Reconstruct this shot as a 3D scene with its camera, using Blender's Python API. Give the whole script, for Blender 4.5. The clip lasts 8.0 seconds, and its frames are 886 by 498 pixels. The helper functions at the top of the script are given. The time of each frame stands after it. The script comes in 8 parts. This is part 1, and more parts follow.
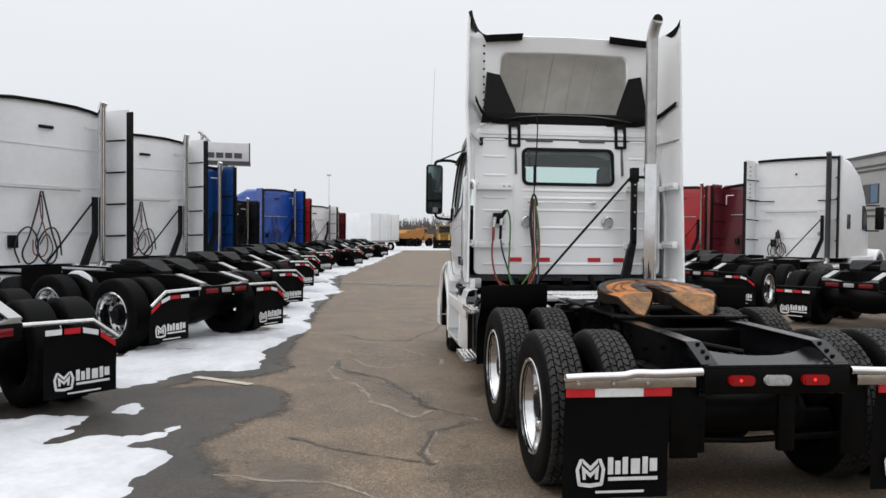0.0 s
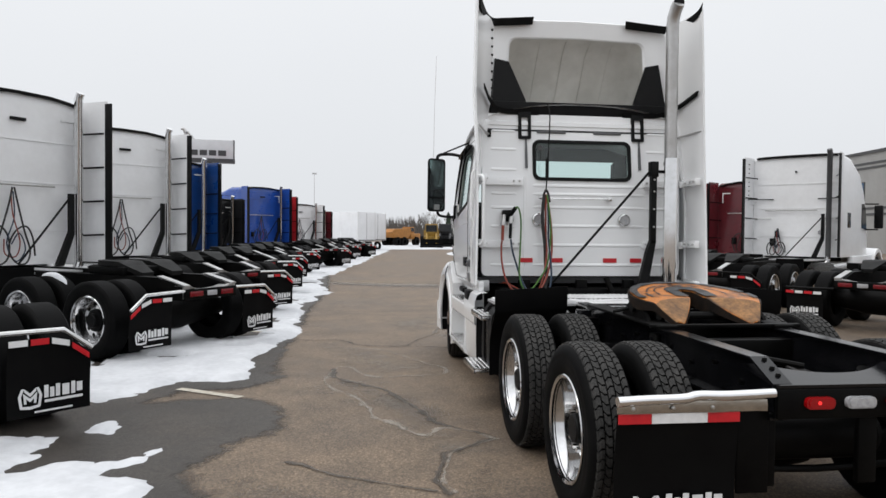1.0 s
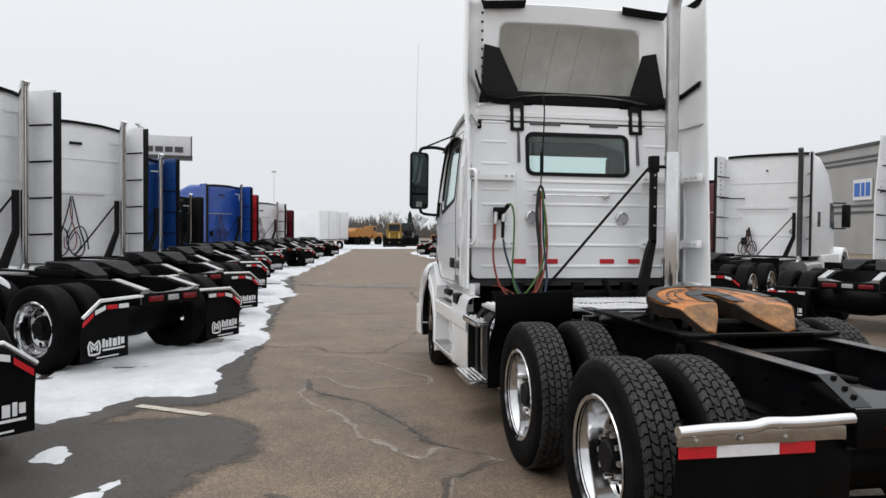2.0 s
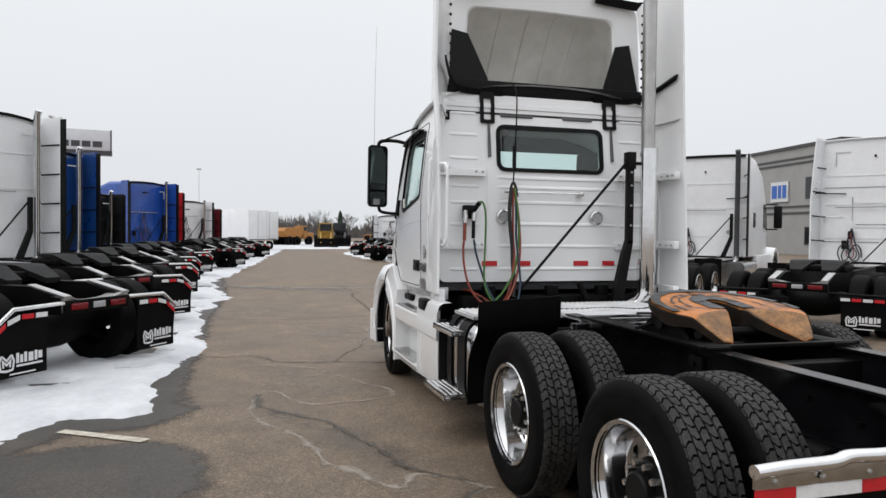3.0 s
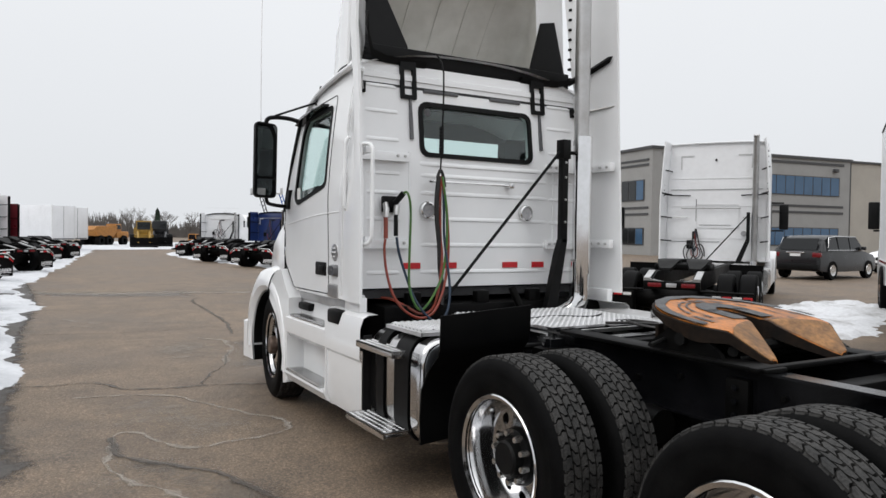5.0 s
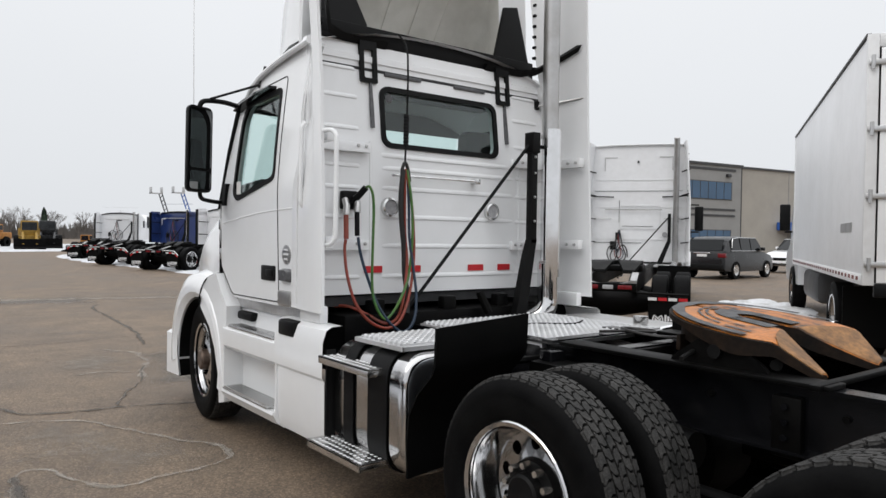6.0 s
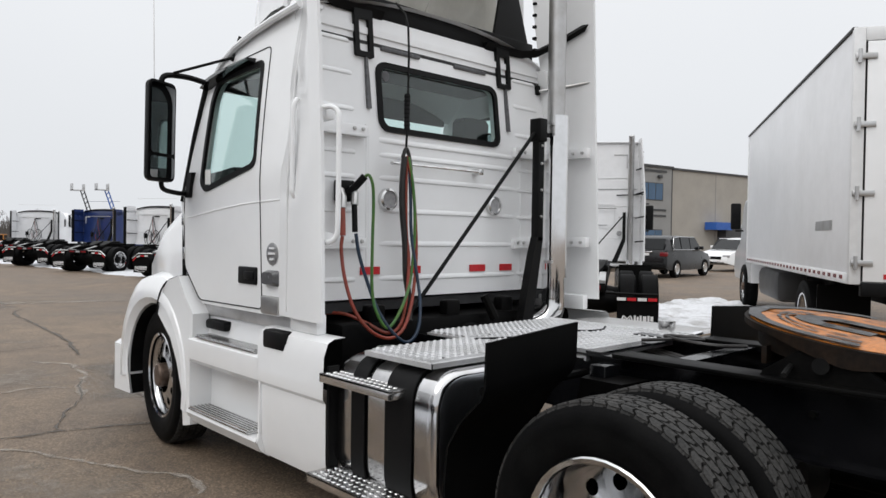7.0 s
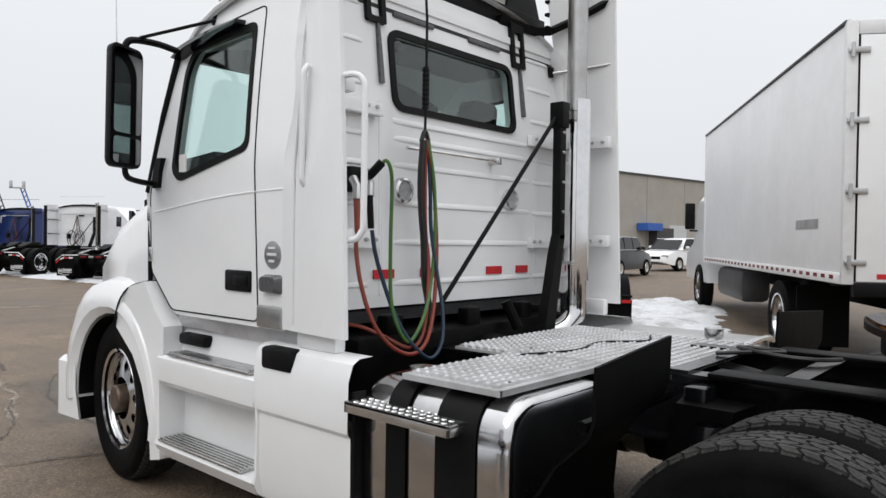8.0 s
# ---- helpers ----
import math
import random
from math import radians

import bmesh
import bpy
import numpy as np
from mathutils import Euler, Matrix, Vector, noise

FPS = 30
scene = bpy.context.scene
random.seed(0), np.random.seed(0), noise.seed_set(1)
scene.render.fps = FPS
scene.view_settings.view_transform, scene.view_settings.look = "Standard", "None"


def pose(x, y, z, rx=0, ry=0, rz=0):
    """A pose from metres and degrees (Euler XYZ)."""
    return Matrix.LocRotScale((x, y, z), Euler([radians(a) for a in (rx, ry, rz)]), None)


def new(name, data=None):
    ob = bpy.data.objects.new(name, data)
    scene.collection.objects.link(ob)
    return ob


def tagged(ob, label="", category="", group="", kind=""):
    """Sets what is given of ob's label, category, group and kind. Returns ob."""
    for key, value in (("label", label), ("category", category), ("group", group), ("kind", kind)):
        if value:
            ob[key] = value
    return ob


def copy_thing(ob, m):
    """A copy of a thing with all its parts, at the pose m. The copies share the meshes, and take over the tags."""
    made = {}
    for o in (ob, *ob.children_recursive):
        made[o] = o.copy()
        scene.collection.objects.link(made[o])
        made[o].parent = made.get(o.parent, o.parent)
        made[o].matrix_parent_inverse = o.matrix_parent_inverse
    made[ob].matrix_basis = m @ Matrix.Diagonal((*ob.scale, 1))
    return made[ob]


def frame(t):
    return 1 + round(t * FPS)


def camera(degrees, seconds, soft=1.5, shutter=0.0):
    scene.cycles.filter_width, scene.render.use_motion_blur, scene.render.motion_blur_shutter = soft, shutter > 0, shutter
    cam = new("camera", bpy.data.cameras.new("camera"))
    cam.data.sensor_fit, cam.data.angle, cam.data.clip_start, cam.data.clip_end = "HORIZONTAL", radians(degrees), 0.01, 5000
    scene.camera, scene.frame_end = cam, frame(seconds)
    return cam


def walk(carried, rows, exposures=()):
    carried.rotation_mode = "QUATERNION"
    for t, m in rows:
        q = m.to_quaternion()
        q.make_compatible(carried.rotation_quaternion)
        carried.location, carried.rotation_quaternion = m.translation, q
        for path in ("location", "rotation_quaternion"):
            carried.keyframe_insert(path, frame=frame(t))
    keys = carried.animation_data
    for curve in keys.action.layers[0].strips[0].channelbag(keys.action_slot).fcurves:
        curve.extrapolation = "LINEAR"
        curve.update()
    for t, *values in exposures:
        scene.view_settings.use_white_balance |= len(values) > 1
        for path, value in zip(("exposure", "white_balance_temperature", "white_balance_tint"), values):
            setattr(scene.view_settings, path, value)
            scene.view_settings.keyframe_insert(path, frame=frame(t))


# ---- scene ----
cam = camera(64.0, 8.0)
METRES, EYE, TILT, LEAN, TURN = 5.3, 1.56, 0.0, 0.0, -6.2
ROWS = [
    (0.0, 0.0, 0.0, 0.0, 0.01, -1.35, -0.56),
    (0.5, -0.0184, 0.0543, 0.0003, -0.45, -1.39, -0.54),
    (1.0, -0.0389, 0.1091, -0.001, -1.21, -1.42, -0.54),
    (1.5, -0.0599, 0.1629, -0.0018, -2.45, -1.44, -0.52),
    (3.0, -0.1347, 0.325, -0.003, -10.13, -1.39, -0.64),
    (3.5, -0.1577, 0.3803, -0.0054, -13.42, -1.3, -0.72),
    (4.0, -0.1815, 0.4342, -0.0071, -16.68, -1.29, -0.78),
    (4.5, -0.2, 0.4898, -0.0064, -20.34, -1.34, -0.78),
    (5.0, -0.2164, 0.5491, -0.0097, -24.03, -1.21, -0.85),
    (6.5, -0.2494, 0.7395, -0.0144, -34.62, -0.94, -0.87),
    (7.0, -0.253, 0.8095, -0.0174, -36.93, -0.94, -0.87),
    (7.5, -0.2523, 0.8822, -0.0181, -39.26, -0.99, -0.85),
    (8.0, -0.2537, 0.9544, -0.0217, -42.36, -0.8, -0.82),
]
walk(cam, [(t, pose(0, 0, EYE, TILT, LEAN, TURN) @ pose(METRES * x, METRES * y, METRES * z, 90 + pitch, roll, yaw)) for t, x, y, z, yaw, pitch, roll in ROWS])

# ---- light: bright overcast winter sky ----
SUN_EL, SUN_ROT = 50.0, 265.0
world = bpy.data.worlds.new("sky")
scene.world = world
world.use_nodes = True
wn, wl = world.node_tree.nodes, world.node_tree.links
wn.clear()
w_out, w_bg = wn.new("ShaderNodeOutputWorld"), wn.new("ShaderNodeBackground")
w_sky = wn.new("ShaderNodeTexSky")
w_sky.sky_type, w_sky.sun_disc = "NISHITA", False
w_sky.sun_elevation, w_sky.sun_rotation = radians(SUN_EL), radians(SUN_ROT)
w_sky.dust_density = 4.0
w_scale = wn.new("ShaderNodeVectorMath")
w_scale.operation = "SCALE"
w_scale.inputs["Scale"].default_value = 0.045
w_co, w_sep, w_map, w_ramp = wn.new("ShaderNodeTexCoord"), wn.new("ShaderNodeSeparateXYZ"), wn.new("ShaderNodeMapRange"), wn.new("ShaderNodeValToRGB")
wl.new(w_co.outputs["Generated"], w_sep.inputs[0])
wl.new(w_sep.outputs["Z"], w_map.inputs["Value"])
w_map.inputs["From Min"].default_value, w_map.inputs["From Max"].default_value = 0.0, 1.0
wl.new(w_map.outputs[0], w_ramp.inputs[0])
w_ramp.color_ramp.elements[0].color = (0.79, 0.815, 0.85, 1)
w_ramp.color_ramp.elements[1].color = (1.9, 1.94, 2.0, 1)
w_mid = w_ramp.color_ramp.elements.new(0.38)
w_mid.color = (0.93, 0.95, 0.98, 1)
w_noise, w_nmap = wn.new("ShaderNodeTexNoise"), wn.new("ShaderNodeMapRange")
w_noise.inputs["Scale"].default_value, w_noise.inputs["Detail"].default_value = 2.2, 4.0
wl.new(w_co.outputs["Generated"], w_noise.inputs["Vector"])
wl.new(w_noise.outputs["Fac"], w_nmap.inputs["Value"])
w_nmap.inputs["To Min"].default_value, w_nmap.inputs["To Max"].default_value = 0.97, 1.03
w_cloud = wn.new("ShaderNodeVectorMath")
w_cloud.operation = "SCALE"
wl.new(w_ramp.outputs["Color"], w_cloud.inputs[0])
wl.new(w_nmap.outputs[0], w_cloud.inputs["Scale"])
w_mix = wn.new("ShaderNodeMixRGB")
w_mix.inputs["Fac"].default_value = 0.94
wl.new(w_sky.outputs["Color"], w_scale.inputs[0])
wl.new(w_scale.outputs[0], w_mix.inputs["Color1"])
wl.new(w_cloud.outputs[0], w_mix.inputs["Color2"])
wl.new(w_mix.outputs[0], w_bg.inputs["Color"])
w_bg.inputs["Strength"].default_value = 1.0
wl.new(w_bg.outputs[0], w_out.inputs["Surface"])
sun = new("sun", bpy.data.lights.new("sun", "SUN"))
sun.data.energy, sun.data.angle, sun.data.color = 0.8, radians(40), (1.0, 0.97, 0.93)
sun.rotation_euler = (radians(90 - SUN_EL), 0, radians(180 - SUN_ROT))

# ---- materials ----
def material(name, base, other=None, rough=0.5, metal=0.0, scale=6.0, rvar=0.12, bump=0.0, bscale=60.0, coat=0.0, spec=0.5, lo=0.35, hi=0.65, fine=0.0):
    """Two colours mixed by coarse noise, a finer grain on top, roughness that varies and a light relief."""
    m = bpy.data.materials.new(name)
    m.use_nodes = True
    n, l = m.node_tree.nodes, m.node_tree.links
    b = n["Principled BSDF"]
    other = other or tuple(min(1.0, c * 0.86) for c in base)
    co = n.new("ShaderNodeTexCoord")
    tex = n.new("ShaderNodeTexNoise")
    tex.inputs["Scale"].default_value, tex.inputs["Detail"].default_value, tex.inputs["Roughness"].default_value = scale, 6.0, 0.62
    l.new(co.outputs["Object"], tex.inputs["Vector"])
    ramp = n.new("ShaderNodeValToRGB")
    ramp.color_ramp.elements[0].position, ramp.color_ramp.elements[1].position = lo, hi
    ramp.color_ramp.elements[0].color, ramp.color_ramp.elements[1].color = (*base, 1), (*other, 1)
    l.new(tex.outputs["Fac"], ramp.inputs[0])
    grain = n.new("ShaderNodeTexNoise")
    grain.inputs["Scale"].default_value, grain.inputs["Detail"].default_value = bscale, 3.0
    l.new(co.outputs["Object"], grain.inputs["Vector"])
    colour = ramp.outputs["Color"]
    if fine:
        mul, rng = n.new("ShaderNodeVectorMath"), n.new("ShaderNodeMapRange")
        mul.operation = "SCALE"
        rng.inputs["From Min"].default_value, rng.inputs["From Max"].default_value = 0.3, 0.7
        rng.inputs["To Min"].default_value, rng.inputs["To Max"].default_value = 1 - fine, 1 + fine
        l.new(grain.outputs["Fac"], rng.inputs["Value"])
        l.new(colour, mul.inputs[0])
        l.new(rng.outputs[0], mul.inputs["Scale"])
        colour = mul.outputs[0]
    l.new(colour, b.inputs["Base Color"])
    rr = n.new("ShaderNodeMapRange")
    rr.inputs["To Min"].default_value, rr.inputs["To Max"].default_value = max(0.02, rough - rvar), min(1.0, rough + rvar)
    l.new(tex.outputs["Fac"], rr.inputs["Value"])
    l.new(rr.outputs[0], b.inputs["Roughness"])
    b.inputs["Metallic"].default_value = metal
    b.inputs["Coat Weight"].default_value = coat
    b.inputs["Coat Roughness"].default_value = 0.08
    b.inputs["Specular IOR Level"].default_value = spec
    if bump:
        bp = n.new("ShaderNodeBump")
        bp.inputs["Strength"].default_value, bp.inputs["Distance"].default_value = bump, 0.004
        l.new(grain.outputs["Fac"], bp.inputs["Height"])
        l.new(bp.outputs[0], b.inputs["Normal"])
    return m


def glass_material(name, tint, gloss=1.0):
    m = bpy.data.materials.new(name)
    m.use_nodes = True
    n, l = m.node_tree.nodes, m.node_tree.links
    n.remove(n["Principled BSDF"])
    tr, gl, mx, fr = n.new("ShaderNodeBsdfTransparent"), n.new("ShaderNodeBsdfGlossy"), n.new("ShaderNodeMixShader"), n.new("ShaderNodeLayerWeight")
    tr.inputs["Color"].default_value = (*tint, 1)
    gl.inputs["Roughness"].default_value = 0.03
    fr.inputs["Blend"].default_value = 0.5
    pw, sc = n.new("ShaderNodeMath"), n.new("ShaderNodeMath")
    pw.operation, sc.operation = "POWER", "MULTIPLY_ADD"
    pw.inputs[1].default_value = 4.0
    sc.inputs[1].default_value, sc.inputs[2].default_value = 0.8, 0.05
    l.new(fr.outputs["Facing"], pw.inputs[0])
    l.new(pw.outputs[0], sc.inputs[0])
    l.new(sc.outputs[0], mx.inputs[0])
    l.new(tr.outputs[0], mx.inputs[1])
    l.new(gl.outputs[0], mx.inputs[2])
    l.new(mx.outputs[0], n["Material Output"].inputs["Surface"])
    return m


def lamp_material(name, colour, strength):
    m = material(name, colour, rough=0.25)
    b = m.node_tree.nodes["Principled BSDF"]
    b.inputs["Emission Color"].default_value = (*colour, 1)
    b.inputs["Emission Strength"].default_value = strength
    return m


def worn_edge(m, lo, hi, scale, ragged, most=1.0):
    """Lets a thin stain fade out raggedly towards its border, by the mesh's own edge attribute."""
    n, l = m.node_tree.nodes, m.node_tree.links
    at, co, tex = n.new("ShaderNodeAttribute"), n.new("ShaderNodeTexCoord"), n.new("ShaderNodeTexNoise")
    at.attribute_name = "edge"
    tex.inputs["Scale"].default_value, tex.inputs["Detail"].default_value, tex.inputs["Roughness"].default_value = scale, 6.0, 0.7
    l.new(co.outputs["Object"], tex.inputs["Vector"])
    mad, rng = n.new("ShaderNodeMath"), n.new("ShaderNodeMapRange")
    mad.operation = "MULTIPLY_ADD"
    mad.inputs[1].default_value = ragged
    l.new(tex.outputs["Fac"], mad.inputs[0])
    l.new(at.outputs["Fac"], mad.inputs[2])
    rng.interpolation_type = "SMOOTHSTEP"
    rng.inputs["From Min"].default_value, rng.inputs["From Max"].default_value = lo + ragged / 2, hi + ragged / 2
    rng.inputs["To Max"].default_value = most
    l.new(mad.outputs[0], rng.inputs["Value"])
    mix, tr = n.new("ShaderNodeMixShader"), n.new("ShaderNodeBsdfTransparent")
    l.new(rng.outputs[0], mix.inputs[0])
    l.new(tr.outputs[0], mix.inputs[1])
    l.new(n["Principled BSDF"].outputs[0], mix.inputs[2])
    l.new(mix.outputs[0], n["Material Output"].inputs["Surface"])
    return m


WHITE = material("white_paint", (0.83, 0.835, 0.84), (0.80, 0.805, 0.81), rough=0.22, scale=1.2, rvar=0.06, coat=0.5, bscale=9, fine=0.008)
WHITE_DULL = material("weathered_white_panel", (0.74, 0.745, 0.75), (0.66, 0.66, 0.66), rough=0.4, scale=2.0, bscale=25, fine=0.02)
FAIR_IN = material("fairing_inner_fibreglass", (0.62, 0.61, 0.57), (0.52, 0.51, 0.47), rough=0.75, scale=4, bump=0.2, bscale=70)
LOTWHITE = material("dusty_white_paint", (0.81, 0.815, 0.825), (0.74, 0.74, 0.745), rough=0.34, scale=1.1, rvar=0.04, coat=0.2, bscale=9, fine=0.02)
FRAME = material("satin_black_frame_paint", (0.0026, 0.0028, 0.0034), (0.006, 0.006, 0.007), rough=0.17, scale=5, bump=0.08, bscale=60, fine=0.2, spec=0.30)
BOXWHITE = material("white_box_panel", (0.78, 0.785, 0.80), (0.72, 0.725, 0.735), rough=0.4, scale=0.9, rvar=0.02, bscale=6, fine=0.02)
RUSTDARK = material("brown_rust_edge", (0.017, 0.010, 0.006), (0.006, 0.005, 0.0045), rough=0.7, scale=8, bump=0.4, bscale=50, fine=0.25, spec=0.15)
DAMP = worn_edge(material("damp_asphalt", (0.085, 0.070, 0.056), (0.12, 0.096, 0.074), rough=0.4, scale=3, bump=0.5, bscale=90, fine=0.4), 0.0, 0.5, 2.0, 0.9, 0.55)
POLISH = material("polished_tank_aluminium", (0.62, 0.62, 0.63), (0.52, 0.51, 0.50), rough=0.13, metal=1.0, scale=4, rvar=0.06)
BLUE = material("blue_paint", (0.012, 0.07, 0.36), (0.01, 0.055, 0.28), rough=0.3, scale=2, coat=0.4)
NAVY = material("navy_paint", (0.012, 0.03, 0.13), (0.01, 0.025, 0.1), rough=0.32, scale=2, coat=0.4)
RED = material("red_paint", (0.42, 0.015, 0.02), (0.34, 0.012, 0.016), rough=0.32, scale=2, coat=0.4)
MAROON = material("maroon_paint", (0.11, 0.008, 0.014), (0.08, 0.006, 0.01), rough=0.3, scale=2, coat=0.4)
CHARCOAL = material("charcoal_paint", (0.012, 0.0125, 0.014), (0.009, 0.009, 0.010), rough=0.3, scale=2, coat=0.15, spec=0.3)
RUBBER = material("tyre_rubber", (0.0022, 0.0022, 0.0024), (0.005, 0.005, 0.005), rough=0.62, scale=7, bump=0.12, bscale=120, fine=0.2, spec=0.06)
TREAD = material("tread_rubber", (0.014, 0.014, 0.0135), (0.044, 0.042, 0.040), rough=0.66, scale=9, bump=0.5, bscale=130, fine=0.4, spec=0.22)
BLACK = material("black_chassis_paint", (0.0012, 0.0012, 0.0014), (0.0035, 0.0033, 0.003), rough=0.5, scale=5, bump=0.15, bscale=60, fine=0.2, spec=0.08)
PLASTIC = material("black_plastic", (0.003, 0.003, 0.0034), (0.006, 0.006, 0.006), rough=0.5, scale=8, bump=0.12, bscale=180, spec=0.14)
MUDFLAP = material("black_mud_flap_rubber", (0.0015, 0.0015, 0.0017), (0.003, 0.003, 0.003), rough=0.6, scale=5, bump=0.12, bscale=50, spec=0.09)
CHROME = material("chrome", (0.78, 0.78, 0.79), (0.70, 0.70, 0.70), rough=0.10, metal=1.0, scale=7, rvar=0.06)
ALU = material("polished_aluminium", (0.74, 0.74, 0.74), (0.60, 0.60, 0.59), rough=0.24, metal=1.0, scale=10, rvar=0.1, bump=0.05, bscale=90)
TREADPLATE = material("aluminium_deck_plate", (0.66, 0.66, 0.67), (0.50, 0.50, 0.50), rough=0.40, metal=0.6, scale=5, rvar=0.1, bump=0.1, bscale=120)
STEEL = material("dull_stack_steel", (0.55, 0.55, 0.55), (0.45, 0.44, 0.43), rough=0.36, metal=1.0, scale=5, rvar=0.1)
REDREF = material("red_reflective_tape", (0.55, 0.012, 0.02), (0.45, 0.01, 0.016), rough=0.35, scale=30)
WHITEREF = material("white_reflective_tape", (0.75, 0.75, 0.75), (0.66, 0.66, 0.66), rough=0.35, scale=30)
TAIL = lamp_material("lit_tail_lamp_lens", (0.22, 0.0015, 0.003), 0.22)
BULB = lamp_material("glowing_bulb", (0.9, 0.03, 0.03), 0.9)
TAIL_OFF = material("tail_lamp_lens", (0.16, 0.006, 0.01), rough=0.2, scale=30)
CLEAR = material("clear_lamp_lens", (0.42, 0.42, 0.43), (0.3, 0.3, 0.31), rough=0.2, scale=40)
LOGO = material("pale_grey_print", (0.75, 0.75, 0.76), rough=0.5, scale=20)
GLASS = glass_material("tinted_window_glass", (0.88, 0.965, 0.95))
REARGLASS = glass_material("rear_window_glass", (0.86, 0.93, 0.92))
DARKGLASS = material("dark_window_glass", (0.01, 0.012, 0.014), rough=0.06, scale=3, rvar=0.02)
# Dimmed base colour stands in for the dark surroundings the mirrors reflect.
MIRROR = material("mirror_glass", (0.30, 0.31, 0.32), rough=0.03, metal=1.0, rvar=0.01)
INTERIOR = material("grey_cab_interior", (0.03, 0.03, 0.032), (0.02, 0.02, 0.021), rough=0.75, scale=10, bump=0.2)
HOSE_R = material("red_air_hose", (0.26, 0.035, 0.02), (0.20, 0.04, 0.02), rough=0.4, scale=12)
HOSE_G = material("green_cable", (0.035, 0.13, 0.03), (0.07, 0.16, 0.02), rough=0.4, scale=12)
HOSE_B = material("blue_air_hose", (0.01, 0.03, 0.06), (0.008, 0.022, 0.045), rough=0.4, scale=12)
HOSE_K = material("black_rubber_hose", (0.008, 0.008, 0.008), (0.016, 0.013, 0.012), rough=0.5, scale=6)
GREASE = material("dark_grease", (0.009, 0.0088, 0.0085), (0.005, 0.005, 0.005), rough=0.55, scale=5, bump=0.4, bscale=40, spec=0.12)
PLATEGREASE = material("grey_worn_plate_grease", (0.045, 0.045, 0.047), (0.015, 0.014, 0.014), rough=0.42, scale=14, bump=0.4, bscale=60, spec=0.3)
RUSTY = material("orange_rusted_fifth_wheel_steel", (0.44, 0.145, 0.018), (0.05, 0.026, 0.013), rough=0.48, scale=4.5, bump=0.3, bscale=60, fine=0.25, lo=0.47, hi=0.62)
TAN = material("tan_rusted_ramp_steel", (0.30, 0.14, 0.04), (0.10, 0.05, 0.02), rough=0.6, scale=8, bump=0.3, bscale=60, fine=0.25)
SNOW = material("old_snow", (0.62, 0.63, 0.65), (0.52, 0.53, 0.55), rough=0.85, scale=2.2, bump=0.8, bscale=16, fine=0.05, spec=0.2)
STRIPE = worn_edge(material("worn_parking_paint", (0.55, 0.51, 0.43), (0.40, 0.36, 0.30), rough=0.8, scale=14, bump=0.3, lo=0.4, hi=0.6, fine=0.2), 0.1, 0.6, 22.0, 1.1, 0.92)
CRACK = worn_edge(material("damp_crack_filler", (0.042, 0.035, 0.029), (0.085, 0.068, 0.053), rough=0.6, scale=12), 0.1, 1.0, 8.0, 1.3, 0.8)
SALT = worn_edge(material("dried_salt_line", (0.37, 0.335, 0.295), (0.27, 0.235, 0.195), rough=0.9, scale=6, fine=0.25), 0.05, 1.1, 3.2, 1.7, 0.7)
DIRTY_SNOW = material("dirty_snow", (0.72, 0.73, 0.75), (0.34, 0.33, 0.32), rough=0.85, scale=1.5, bump=0.8, bscale=14, fine=0.08, spec=0.2, lo=0.48, hi=0.72)
BLOOM = worn_edge(material("dried_salt_bloom", (0.33, 0.295, 0.255), (0.19, 0.16, 0.13), rough=0.95, scale=9, fine=0.4, bscale=90, bump=0.3), 0.0, 0.6, 3.5, 1.3, 0.55)
ENDPLATE = material("brushed_dark_tank_end", (0.36, 0.37, 0.39), (0.26, 0.27, 0.285), rough=0.28, metal=1.0, scale=3, rvar=0.08)
HUBRUST = material("brown_stained_hub", (0.20, 0.15, 0.12), (0.09, 0.06, 0.045), rough=0.42, metal=0.7, scale=14, rvar=0.1)
# Brown tint paints in the asphalt the plate reflects, along with its wear.
HANGER = material("worn_asphalt_tinted_stainless", (0.50, 0.47, 0.43), (0.33, 0.30, 0.26), rough=0.20, metal=1.0, scale=9, rvar=0.12, bump=0.15, bscale=40)
RIM = material("satin_wheel_aluminium", (0.64, 0.64, 0.65), (0.54, 0.54, 0.54), rough=0.11, metal=1.0, scale=9, rvar=0.06)
SMOKE = material("smoked_lamp_plastic", (0.10, 0.10, 0.105), (0.07, 0.07, 0.074), rough=0.25, scale=20)
CARGLASS = material("dark_car_window", (0.008, 0.009, 0.010), rough=0.12, scale=3, rvar=0.03, spec=0.2)
DEEPBLUE = material("deep_blue_paint", (0.005, 0.045, 0.19), (0.004, 0.036, 0.15), rough=0.3, scale=2, coat=0.4)
YELLOW = material("yellow_machine_paint", (0.34, 0.20, 0.025), (0.20, 0.12, 0.02), rough=0.6, scale=3)
ORANGE = material("orange_machine_paint", (0.42, 0.17, 0.025), (0.26, 0.11, 0.02), rough=0.6, scale=3)
CLAD = material("grey_beige_wall_panel", (0.30, 0.297, 0.288), (0.27, 0.267, 0.258), rough=0.7, scale=0.6, bscale=30, fine=0.03)
CLAD_LT = material("tan_wall_panel", (0.40, 0.37, 0.325), (0.36, 0.335, 0.295), rough=0.7, scale=0.5, bscale=30, fine=0.03)
TRIMDARK = material("dark_bronze_trim", (0.05, 0.05, 0.052), rough=0.5, scale=3)
SKYGLASS = material("blue_office_window_glass", (0.05, 0.11, 0.20), (0.04, 0.09, 0.16), rough=0.06, scale=0.4, rvar=0.02)
